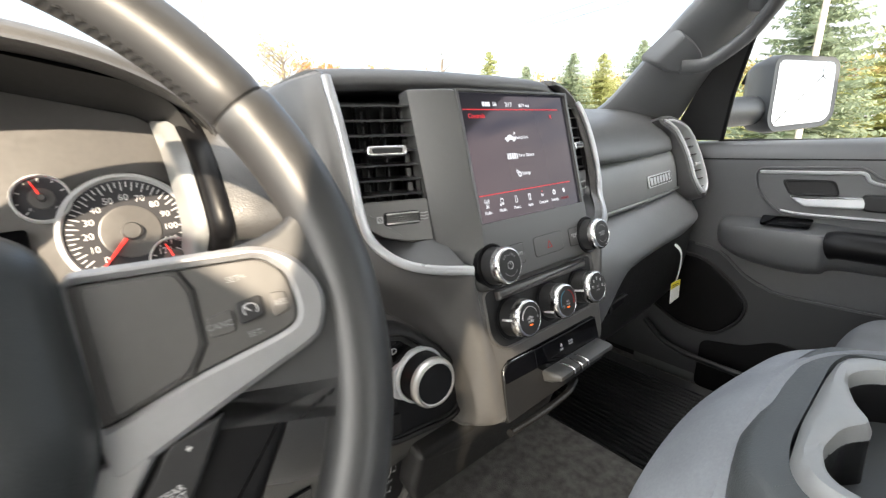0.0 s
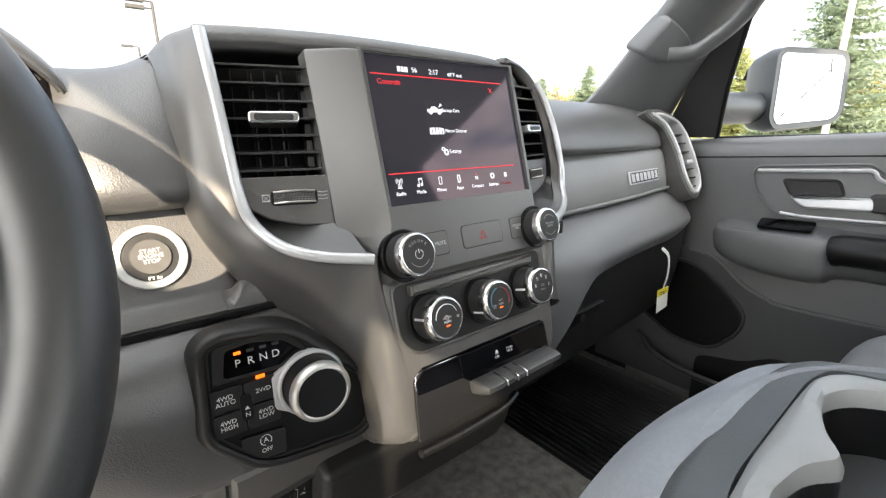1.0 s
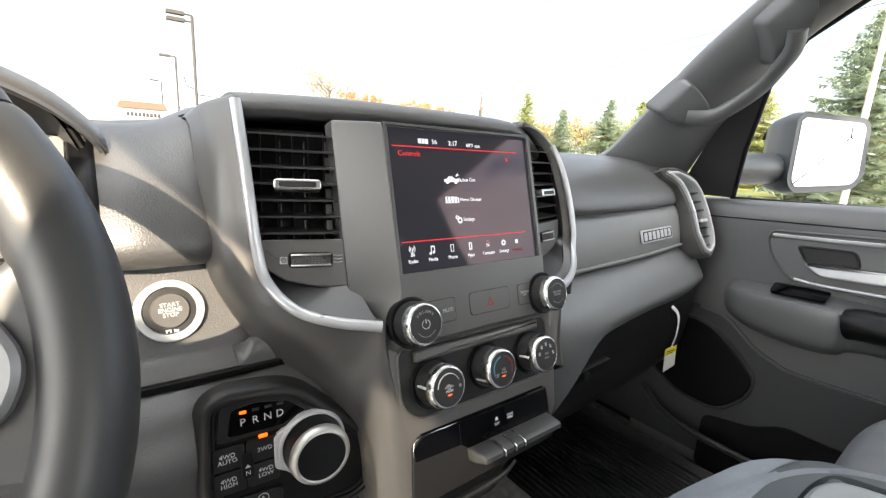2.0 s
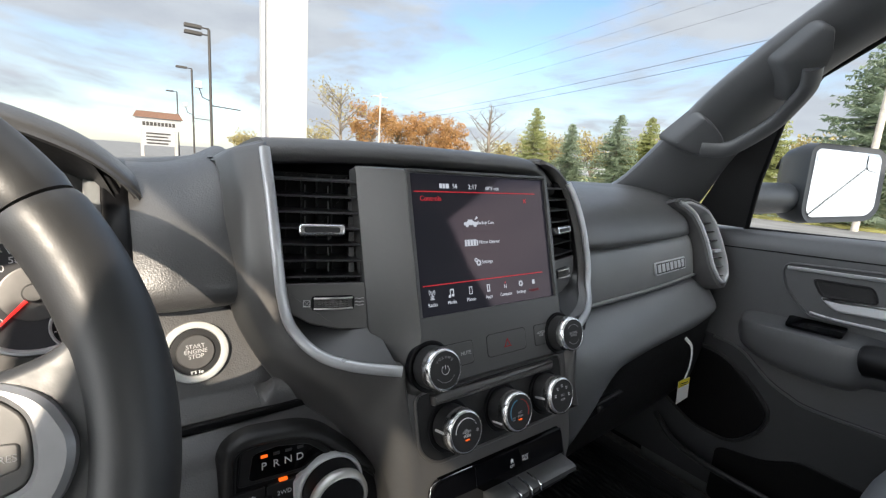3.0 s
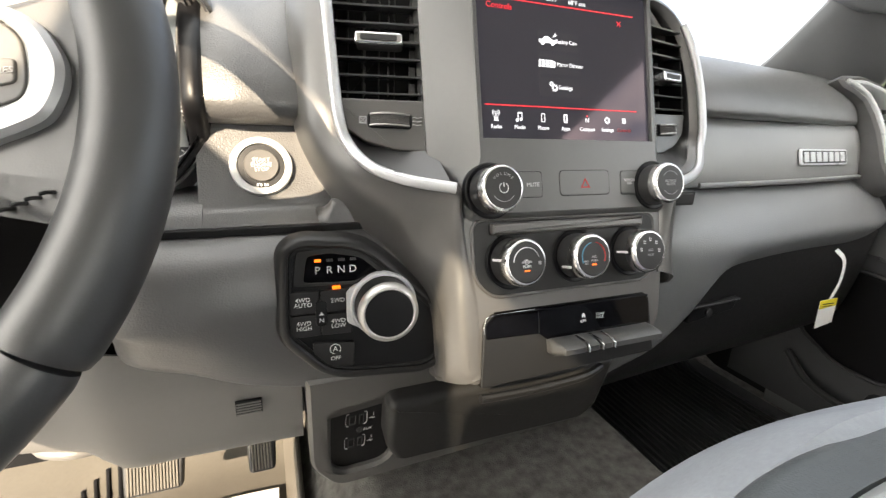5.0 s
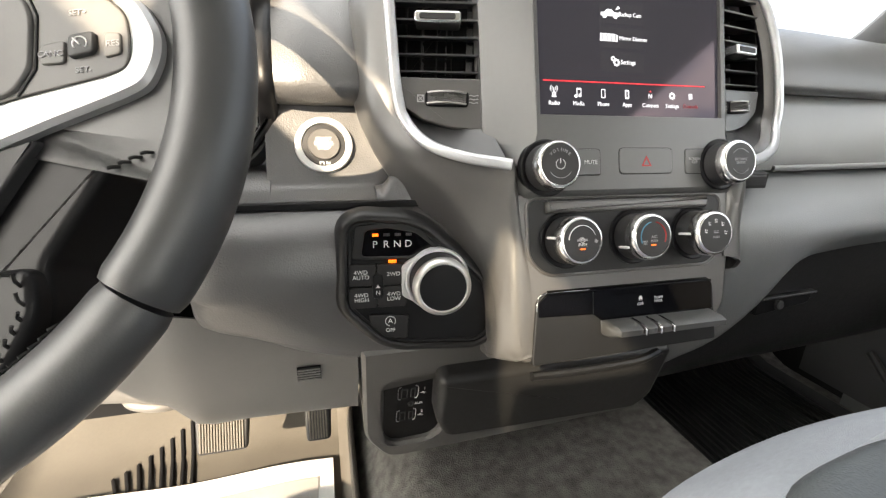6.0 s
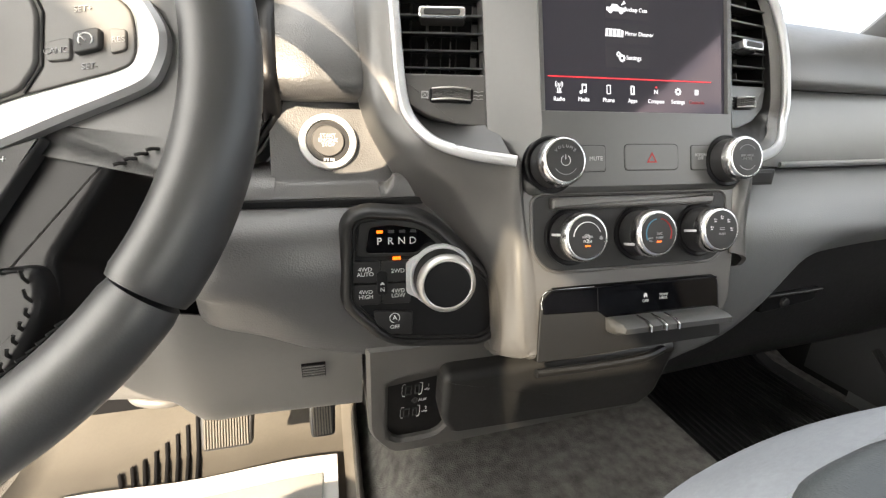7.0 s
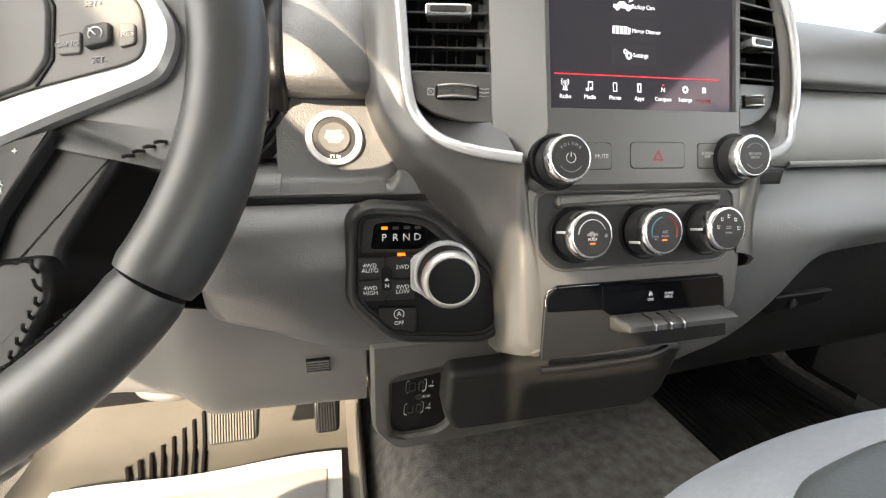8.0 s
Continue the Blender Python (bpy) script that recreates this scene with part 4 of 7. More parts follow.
# climate panel
LOWP = shift(PAN, 0, 0, -0.004)
base = [(-0.112, -0.070), (0.122, -0.070), (0.118, -0.120), (0.110, -0.185), (0.096, -0.206), (-0.112, -0.222), (-0.116, -0.205), (-0.112, -0.120)]
part("lower_fascia", plate(base, -0.03, 0.0, LOWP, b=0.003, r=0.006), SMOOTH, stack)
cl = rounded(ccw([(-0.102, -0.0765), (0.1045, -0.0775), (0.1045, -0.128), (0.090, -0.1435), (-0.086, -0.1435), (-0.102, -0.128)]), 0.010, 5)
part("climate_rim", ring_plate(inset(cl, -0.003), cl, -0.002, 0.0022, LOWP, b=0.0012), SMOOTH, stack)
climate = part("climate_panel", plate(cl, -0.004, 0.0008, LOWP, b=0.0004), COAL, stack)
part("panel_shelf", plate([(-0.086, -0.0785), (0.087, -0.0785), (0.085, -0.0890), (-0.086, -0.0890)], 0.0, 0.0075, LOWP, b=0.003, r=0.002), SMOOTH, stack)
CL = shift(LOWP, 0, 0, 0.001)
for nm, x, fn, ptr, lb in (("fan_knob", -0.0660, fan_face, 172, "dark fan knob with a bright ring"), ("temperature_knob", 0.0045, heat_face, 205, "dark temperature knob with a bright ring"), ("mode_knob", 0.0725, mode_face, 180, "dark air mode knob with a bright ring")):
    kn = knob(nm, shift(CL, x, -0.1135), 0.0215, 0.027, lb, fn)
    part("pointer", box(0.0185, 0.0222, -0.0011, 0.0011, 0.006, 0.0195, shift(CL, x, -0.1135) @ Matrix.Rotation(radians(ptr), 4, "Z"), b=0.0005), PRINT, kn)

# tray with switch bar
tray = part("tray_front", plate([(-0.1040, -0.224), (0.0960, -0.220), (0.0940, -0.166), (0.0880, -0.1595), (-0.0890, -0.1595), (-0.0975, -0.167)], -0.004, 0.0030, LOWP, b=0.0012, r=0.003), COAL, stack)
band = [(-0.0965, -0.1810), (-0.0415, -0.1830), (-0.0310, -0.1912), (0.0915, -0.1890), (0.0915, -0.1630), (0.0870, -0.1610), (-0.0880, -0.1610), (-0.0965, -0.1680)]
gloss = part("gloss_band", plate(band, 0.0, 0.0042, LOWP, b=0.0007, r=0.0015), GLOSS, tray, "gloss black band")
part("band_seam", box(-0.0425, -0.0417, -0.182, -0.1605, 0.003, 0.0045, LOWP, b=0.0001), BLACK, gloss)
part("top_edge", box(-0.088, 0.0905, -0.1620, -0.1600, 0.003, 0.0050, LOWP, b=0.0008), GLOSS, gloss)
part("top_bevel", thicken(grid([[(x, -0.1606, 0.0046), (x, -0.1592, 0.0030), (x, -0.1578, -0.0010)] for x in (-0.086, -0.043, 0.0, 0.043, 0.0880)], LOWP), 3, 5, 0.001), GLOSS, gloss)
part("bright_edge", sweep(spline([(-0.0978, -0.1760, 0.0032), (-0.0972, -0.1680, 0.0034), (-0.0895, -0.1602, 0.0036), (-0.0450, -0.1598, 0.0036)], 6), 0.0004, seg=6, m=LOWP), CHROME, gloss)
GB = shift(LOWP, 0, 0, 0.0044)
lettering("letter", "OFF", 0.0040, shift(GB, 0.0085, -0.1775), PRINT, gloss)
bars(gloss, shift(GB, 0.0085, -0.1725), [(-0.0018, 0.0018, -0.0006, 0.0014), (-0.0011, 0.0011, 0.0014, 0.0026), (-0.0018, -0.0010, -0.0018, -0.0006), (0.0010, 0.0018, -0.0018, -0.0006)], PRINT)
lettering("letter", "TOW/\nHAUL", 0.0036, shift(GB, 0.0285, -0.1745), PRINT, gloss)
part("tray_lip", sweep(spline([tuple(to_world((-0.106, -0.232), 0.001)), tuple(to_world((-0.06, -0.232), 0.004)), tuple(to_world((0.0, -0.231), 0.002)), tuple(to_world((0.03, -0.228), -0.006))], 6), 0.004, 0.006), COAL, stack)


def toggle(x0, x1, ends=(0, 0), mat=FASCIA):
    """One piece of the switch bar: a paddle jutting out and down."""
    rows = []
    for x, t in ((x0, ends[0]), (x0 + 0.0012, 0.4 * ends[0]), (x0 + 0.004, 0.0), (x1 - 0.004, 0.0), (x1 - 0.0012, 0.4 * ends[1]), (x1, ends[1])):
        rows.append([(x, -0.1890, 0.002), (x, -0.1890 - 0.002 * t, 0.008), (x, -0.1920 - 0.003 * t, 0.022 - 0.012 * t), (x, -0.1955, 0.0275 - 0.016 * t), (x, -0.2005 + 0.003 * t, 0.0265 - 0.016 * t), (x, -0.2040 + 0.004 * t, 0.012), (x, -0.2040 + 0.004 * t, 0.002)])
    return part("toggle", grid(rows, LOWP, wrap=True, caps=True), mat, stack)


toggle(-0.0340, -0.0060, (1.0, 0.1))
for x0, x1 in ((-0.0050, 0.0098), (0.0108, 0.0250)):
    tg = toggle(x0, x1, (0.15, 0.15))
    part("toggle_edge", sweep([(x0 + 0.001, -0.1895, 0.008), (x0 + 0.001, -0.1922, 0.0222), (x0 + 0.001, -0.1958, 0.0278), (x0 + 0.001, -0.2006, 0.0268)], 0.0011, seg=6, m=LOWP), CHROME, tg)
toggle(0.0260, 0.0880, (0.1, 1.0))
part("toggle_edge", sweep([(0.0255, -0.1895, 0.008), (0.0255, -0.1922, 0.0222), (0.0255, -0.1958, 0.0278), (0.0255, -0.2006, 0.0268)], 0.0011, seg=6, m=LOWP), CHROME, stack)

# lower housing with the sockets
LOWBOX = frame_of((0, 0.030, 1.105), (1, 0, 0), (0, -0.32, 0.95))
hb = thing("lower_console_box", (-0.05, 0.1, 0.9), "dark grey lower dash box with socket panel above the carpet", "console box")
o = rounded(ccw([(-0.2465, 0.008), (-0.2430, -0.150), (-0.213, -0.2040), (0.140, -0.184), (0.160, -0.140), (0.150, 0.008)]), [0.004, 0.02, 0.02, 0.02, 0.03, 0.01], 5)
so = rounded(ccw([(-0.222, -0.047), (-0.150, -0.043), (-0.148, -0.158), (-0.160, -0.172), (-0.207, -0.175), (-0.220, -0.158)]), 0.010, 4)
part("body", plate(o, -0.12, -0.012, LOWBOX, b=0.004), LOWBOX_GREY, hb)
body_face = rounded(ccw([(-0.2465, 0.008), (-0.2430, -0.150), (-0.213, -0.2040), (0.140, -0.184), (0.160, -0.140), (0.150, 0.008)]), [0.004, 0.02, 0.02, 0.02, 0.03, 0.01], 4)
part("face_rim", ring_plate(body_face, so, -0.013, 0.0, LOWBOX, b=0.004), LOWBOX_GREY, hb)
socket = part("socket_recess", plate(inset(so, 0.0005), -0.013, -0.0080, LOWBOX, b=0.0006), BLACK, hb, "black socket panel")
part("bin_front", plate([(-0.162, -0.108), (-0.146, -0.143), (0.122, -0.147), (0.140, -0.120), (0.130, -0.022), (-0.166, -0.026)], -0.012, 0.022, LOWBOX, b=0.010, r=0.012), BOX_GREY, hb)
SO = shift(LOWBOX, -0.0655, -0.005, -0.0078) @ Matrix.Scale(0.68, 4, (1, 0, 0))
for y, n in ((-0.0735, "1"), (-0.1185, "2")):
    for x, w in ((-0.193, 0.0055), (-0.178, 0.0042)):
        q = rounded([(x - w, y - 0.0085), (x + w, y - 0.0085), (x + w, y + 0.0085), (x - w, y + 0.0085)], 0.002)
        part("socket", ring_plate(q, inset(ccw(q), 0.0014), 0, 0.0016, SO, b=0.0003), DARK, socket)
    for s, xx in ((-1, -0.203), (1, -0.170)):
        part("mark", sweep([(xx - s * 0.004, y + 0.0115, 0), (xx, y + 0.0105, 0), (xx + s * 0.001, y + 0.006, 0), (xx + s * 0.001, y - 0.006, 0), (xx, y - 0.0105, 0), (xx - s * 0.004, y - 0.0115, 0)], 0.0007, 0.0003, 6, SO), PRINT, socket)
    lettering("letter", n, 0.0075, shift(SO, -0.158, y + 0.004), PRINT, socket)
    bars(socket, shift(SO, -0.160, y - 0.003), [(-0.005, 0.005, -0.0005, 0.0005), (0.001, 0.0035, -0.002, -0.0012), (-0.002, 0.001, 0.0012, 0.002)], PRINT)
part("socket", lathe([(0.0055, 0), (0.0055, 0.001), (0.0035, 0.0011), (0.003, 0.0002)], shift(SO, -0.180, -0.0955), 20), DARK, socket)
lettering("letter", "AUX", 0.0070, shift(SO, -0.166, -0.0965), PRINT, socket)

# ---- rotary shifter ----
SH = frame_of((-0.180, 0.0065, 1.205), (1, -0.06, 0), (0, 0.10, 1))
shifter = thing("gear_selector", (-0.18, 0.03, 1.11), "black rotary gear selector panel with a silver ring", "gear selector")
so = rounded(ccw([(-0.0760, 0.0440), (-0.0795, -0.0290), (-0.0480, -0.0620), (-0.0300, -0.0680), (0.0420, -0.0725), (0.0565, -0.0640), (0.0580, -0.0300), (0.0515, -0.0150), (-0.0080, 0.0400), (-0.0250, 0.0465), (-0.0640, 0.0495)]), 0.010, 5)
part("bezel", grid([[(*p, h) for p in inset(so, d)] for d, h in ((-0.0115, -0.012), (-0.0098, -0.003), (-0.0070, 0.0028), (-0.0042, 0.0052), (-0.0018, 0.0054), (0.0, 0.0040), (0.0003, -0.004))], SH, wrap=True), COAL, shifter)
part("panel", plate(so, -0.03, 0.0, SH, b=0.001), BLACK, shifter)
part("panel_rim", ring_plate(so, inset(so, 0.0030), -0.004, 0.0022, SH, b=0.001), COAL, shifter)
win = [(-0.0650, 0.0172), (-0.0195, 0.0160), (-0.0130, 0.0205), (0.0005, 0.0232), (-0.0160, 0.0375), (-0.0420, 0.0425), (-0.0610, 0.0405)]
part("window_rim", ring_plate(rounded(ccw([(-0.0740, 0.0145), (-0.0190, 0.0135), (-0.0125, 0.0180), (0.0060, 0.0232), (-0.0140, 0.0425), (-0.0420, 0.0475), (-0.0700, 0.0455)]), 0.004), rounded(ccw(win), 0.004), 0.0, 0.0024, SH, b=0.0008), COAL, shifter)
wdw = part("gear_window", plate(win, -0.002, 0.0012, SH, b=0.0004, r=0.004), GLOSS, shifter)
for i, c in enumerate("PRND"):
    lettering("letter", c, 0.0092, shift(SH, -0.0527 + i * 0.0100, 0.0275, 0.0016), PRINT, wdw)
    part("lamp", box(-0.0549 + i * 0.0100, -0.0495 + i * 0.0100, 0.0350, 0.0376, 0.0010, 0.0018, SH, b=0.0003), AMBER if i == 0 else DARK, wdw)
keys = [("4WD\nAUTO", -0.0770, -0.0525, -0.0100, 0.0100), ("4WD\nHIGH", -0.0770, -0.0525, -0.0310, -0.0115), ("2WD", -0.0515, -0.0255, -0.0100, 0.0100), ("4WD\nLOW", -0.0515, -0.0255, -0.0310, -0.0115)]
for t, x0, x1, y0, y1 in keys:
    kb = part("key", plate([(x0, y0), (x1, y0), (x1, y1), (x0, y1)], 0.0, 0.0034, SH, b=0.0008, r=0.0025), COAL, shifter)
    cx = -0.0660 if x0 < -0.06 else -0.0368
    lettering("letter", t, 0.0054, shift(SH, cx, (y0 + y1) / 2 + 0.0004, 0.0036), PRINT, kb)
part("lamp", box(-0.0412, -0.0340, 0.0108, 0.0134, 0.002, 0.0042, SH, b=0.0005), AMBER, shifter)
nk = part("key", plate([(-0.0560, -0.0220), (-0.0462, -0.0220), (-0.0462, 0.0010), (-0.0560, 0.0010)], 0.001, 0.0046, SH, b=0.0008, r=0.004), BLACK, shifter)
lettering("letter", "N", 0.0056, shift(SH, -0.0511, -0.0165, 0.0048), PRINT, nk)
part("mark", plate([(-0.0533, -0.0118), (-0.0489, -0.0118), (-0.0511, -0.0088)], 0.0046, 0.0049, SH, b=0.00005), PRINT, nk)
ok = part("key", plate([(-0.0597, -0.0372), (-0.0590, -0.0470), (-0.0450, -0.0605), (-0.0245, -0.0628), (-0.0233, -0.0400)], 0.0, 0.0042, SH, b=0.001, r=0.003), COAL, shifter)
lettering("letter", "A", 0.0064, shift(SH, -0.0405, -0.0445, 0.0044), PRINT, ok)
lettering("letter", "OFF", 0.0052, shift(SH, -0.0405, -0.0535, 0.0044), PRINT, ok)
part("mark", sweep([(-0.0405 + 0.0046 * math.cos(radians(a)), -0.0445 + 0.0046 * math.sin(radians(a)), 0.0045) for a in range(-40, 265, 15)], 0.0004, 0.0003, 6, SH), PRINT, ok)
KN = shift(SH, 0.0034, -0.0062, 0.0) @ Matrix.Diagonal((0.94, 0.94, 1, 1))
part("collar", lathe([(0.0320, 0.0), (0.0320, 0.007), (0.0308, 0.0092), (0.0290, 0.0092), (0.0280, 0.006), (0.024, 0.005)], KN, 64), SATIN, shifter, "satin silver collar")
part("collar_tail", plate([(-0.0350, -0.0150), (-0.0200, -0.0240), (-0.0200, 0.0240), (-0.0350, 0.0150)], 0.0, 0.0062, KN, b=0.001, r=0.003), SATIN, shifter)
dial = part("dial", lathe([(0.0278, 0.004), (0.0278, 0.012), (0.0274, 0.020), (0.0268, 0.026), (0.0262, 0.027)], KN, 72), BLACK, shifter, "black rotary dial")
part("dial_ring", lathe([(0.0266, 0.024), (0.0280, 0.026), (0.0275, 0.0300), (0.0252, 0.0335), (0.0232, 0.0340), (0.0220, 0.0328), (0.015, 0.032)], KN, 72), BRUSHED, dial, "bright silver ring")
part("dial_face", lathe([(0.0221, 0.030), (0.0221, 0.0328), (0.0214, 0.0335), (0.010, 0.0338), (0.002, 0.0338)], KN, 56), BLACK, dial)

# ---- start button ----
SB = frame_of((-0.271, 0.0915, 1.3115), (1, 0, 0), (0, 0.36, 0.93))
start = thing("start_button", (-0.271, 0.1, 1.28), "round engine start button with a wide silver ring", "button")
part("ring", lathe([(0.0275, -0.004), (0.0275, 0.002), (0.0268, 0.0038), (0.0240, 0.0046), (0.0212, 0.0040), (0.0205, 0.001), (0.018, 0.0)], SB, 64), RING_SILVER, start)
part("surround", lathe([(0.0205, 0.0), (0.0205, 0.0018), (0.0198, 0.0024), (0.012, 0.0024)], SB, 48), DARK, start)
btn = part("button", lathe([(0.0152, 0.0018), (0.0152, 0.0042), (0.0145, 0.0050), (0.006, 0.0047), (0.001, 0.0046)], SB, 48), SMOOTH, start)
lettering("letter", "START\nENGINE\nSTOP", 0.0052, shift(SB, 0, 0.0003, 0.0051), PRINT, btn)
bars(start, shift(SB, 0, -0.0182, 0.0026), [(-0.005, -0.0036, -0.0012, 0.0016), (-0.0036, -0.0018, 0.0008, 0.0016), (-0.0018, -0.0006, -0.0012, 0.0016), (0.0014, 0.0024, -0.0012, 0.0016), (0.003, 0.005, -0.0012, 0.0010)], PRINT)

# ---- instrument cluster ----
cluster = thing("instrument_cluster", (-0.46, 0.17, 1.28), "hooded instrument cluster with bright-ringed dials", "instrument cluster")
rows = []
for x, h, y in ((-0.720, 1.440, 0.15), (-0.700, 1.472, 0.13), (-0.65, 1.503, 0.11), (-0.57, 1.522, 0.10), (-0.48, 1.528, 0.097), (-0.40, 1.517, 0.10), (-0.345, 1.496, 0.112), (-0.312, 1.468, 0.128), (-0.300, 1.447, 0.142)):
    rows.append([(x, y + 0.10, h - 0.016), (x, y + 0.008, h - 0.016), (x, y, h - 0.010), (x, y + 0.004, h - 0.003), (x, y + 0.03, h + 0.002), (x, y + 0.08, h), (x, y + 0.16, h - 0.02), (x, 0.36, min(h - 0.04, 1.462))])
part("hood", sheet(rows, 4, 4), SOFT, cluster)
CLU = frame_of((-0.455, 0.165, 1.365), (1, 0, 0), (0, 0.30, 0.95))
rim = rounded(ccw([(-0.245, 0.05), (-0.235, -0.080), (0.100, -0.080), (0.132, -0.035), (0.136, 0.04), (0.11, 0.100), (-0.02, 0.130), (-0.18, 0.115)]), 0.02, 5)
part("face", plate(rim, -0.03, -0.002, CLU, b=0.001), DIAL_METAL, cluster)
part("wall", grid([[(*p, -0.004) for p in rim], [(*p, 0.03) for p in inset(rim, -0.004)], [(*p, 0.055) for p in inset(rim, -0.008)]], CLU, wrap=True), DARK, cluster)
part("side_trim", ring_plate(inset(rim, -0.0145), inset(rim, -0.0085), 0.0, 0.052, CLU, b=0.002), BLACK, cluster)
part("side_band", ring_plate(inset(rim, -0.0180), inset(rim, -0.0147), 0.0, 0.046, CLU, b=0.002), SMOOTH, cluster)

cheek = [(0.262, 1.474), (0.20, 1.470), (0.152, 1.457), (0.118, 1.432), (0.096, 1.402), (0.083, 1.376), (0.0835, 1.360), (0.096, 1.346), (0.106, 1.326)]
part("cheek_trim", sheet([[(-0.312, y + 0.006, z), (-0.3165, y - 0.0005, z), (-0.326, y + 0.0015, z), (-0.331, y + 0.012, z), (-0.332, y + 0.05, z)] for y, z in cheek], 3, 3, thick=0.002), BLACK, cluster)
# inner liner strip; the sun on it is put into its pale colour
part("cheek_liner", sheet([[(-0.3325, y + 0.013, z), (-0.336, y + 0.014, z), (-0.343, y + 0.022, z), (-0.346, y + 0.05, z)] for y, z in cheek[2:]], 3, 3, thick=0.002), CUP_TRIM, cluster, "silver-grey inner liner, pale as if sunlit")


def gauge(x, y, r, numbers, marks, needle):
    m = shift(CLU, x, y)
    g = part("gauge", lathe([(r * 1.12, -0.004), (r * 1.12, 0.008), (r * 1.09, 0.011), (r * 1.04, 0.011), (r * 1.0, 0.006), (r * 0.9, 0.004)], m, 64), SATIN, cluster, "dial with a bright ring")
    part("dial", lathe([(r * 1.0, 0.001), (r * 1.0, 0.0062), (r * 0.5, 0.0062)], m, 64), DIAL, g)
    part("dial_centre", lathe([(r * 0.50, 0.005), (r * 0.50, 0.0072), (r * 0.47, 0.0078), (r * 0.1, 0.0078)], m, 48), DIAL_METAL, g)
    bm = bmesh.new()
    for k in range(marks + 1):
        a = radians(225 - 270 * k / marks)
        ln = 0.17 if k % 2 == 0 else 0.10
        box(r * (0.96 - ln), r * 0.96, -0.0005, 0.0005, 0.0062, 0.0066, m @ Matrix.Rotation(a, 4, "Z"), b=0.0001, bm=bm)
    tagged(part("tick_marks", bm, PRINT, g), kind="stuff")
    for k, t in enumerate(numbers):
        a = radians(225 - 270 * k / max(1, len(numbers) - 1))
        lettering("numeral", t, r * 0.17, shift(m, r * 0.66 * math.cos(a), r * 0.66 * math.sin(a), 0.0064), PRINT, g)
    a = radians(needle)
    part("needle", plate([(0, -r * 0.035), (r * 0.86, -r * 0.015), (r * 0.86, r * 0.015), (0, r * 0.035)], 0.009, 0.0105, m @ Matrix.Rotation(a, 4, "Z"), b=0.0003), NEEDLE, g)
    part("needle_hub", lathe([(r * 0.17, 0.008), (r * 0.17, 0.013), (r * 0.14, 0.0145), (r * 0.05, 0.0145)], m, 32), DIAL_METAL, g)


gauge(0.0735, -0.006, 0.0475, [str(n) for n in range(0, 130, 10)], 48, 228)
gauge(-0.130, -0.006, 0.0475, ["0", "1", "2", "3", "4", "5", "6", "7"], 28, 225)
gauge(0.0190, 0.031, 0.0178, ["C", "H"], 8, 110)
gauge(0.1020, -0.0375, 0.0190, ["E", "F"], 8, 110)
part("display", plate([(-0.055, -0.06), (0.005, -0.06), (0.005, 0.008), (-0.055, 0.008)], 0.0, 0.004, CLU, b=0.001, r=0.004), GLOSS, cluster)

# ---- steering wheel ----
WC = Vector((-0.509, -0.120, 1.3707))
WH = frame_of(WC, (1, 0, 0), (0, 0.4183, 0.9083))
wheel = thing("steering_wheel", WC, "black leather steering wheel with satin silver spokes", "steering wheel")
R = 0.190


def rim_arc(a0, a1, n, fat):
    pts, ra = [], []
    for i in range(n + 1):
        u = i / n
        a = radians(a0 + (a1 - a0) * u)
        pts.append((R * math.cos(a), R * math.sin(a), 0))
        e = min(u, 1 - u) * n
        ra.append(fat * (0.94 if e < 0.5 else 1.0))
    return part("rim", sweep(pts, ra, [q * 1.12 for q in ra], 24, WH), LEATHER, wheel)


rim_arc(-34.5, 32.0, 50, 0.0168)
rim_arc(32.5, 147.5, 70, 0.0162)
rim_arc(148.0, 214.5, 50, 0.0168)
rim_arc(215.0, 325.0, 70, 0.0162)


def stitches(m, pts, step, tall):
    """A row of crossed stitches along pts."""
    bm = bmesh.new()
    p = [Vector(q) for q in pts]
    run = 0.0
    for a, b in zip(p, p[1:]):
        d = b - a
        n = max(1, int(d.length / step))
        for k in range(n):
            c = a + d * (k / n)
            e = a + d * ((k + 0.8) / n)
            sweep([(c.x, c.y, c.z + tall), ((c.x + e.x) / 2, (c.y + e.y) / 2, c.z + tall * 0.4 + 0.0006), (e.x, e.y, e.z - tall)], 0.0008, seg=5, m=m, bm=bm)
    return bm


r1 = R - 0.0166
for a0, a1 in ((36, 144), (219, 321)):
    part("stitching", stitches(WH, [(r1 * math.cos(radians(a)), r1 * math.sin(radians(a)), 0.002) for a in range(a0, a1, 3)], 0.0045, 0.0035), STITCH, wheel)


def side(pts, s):
    return [(s * x, y) for x, y in pts]


def side_line(pts, s):
    return [(s * x, y, 0.0) for x, y in pts]


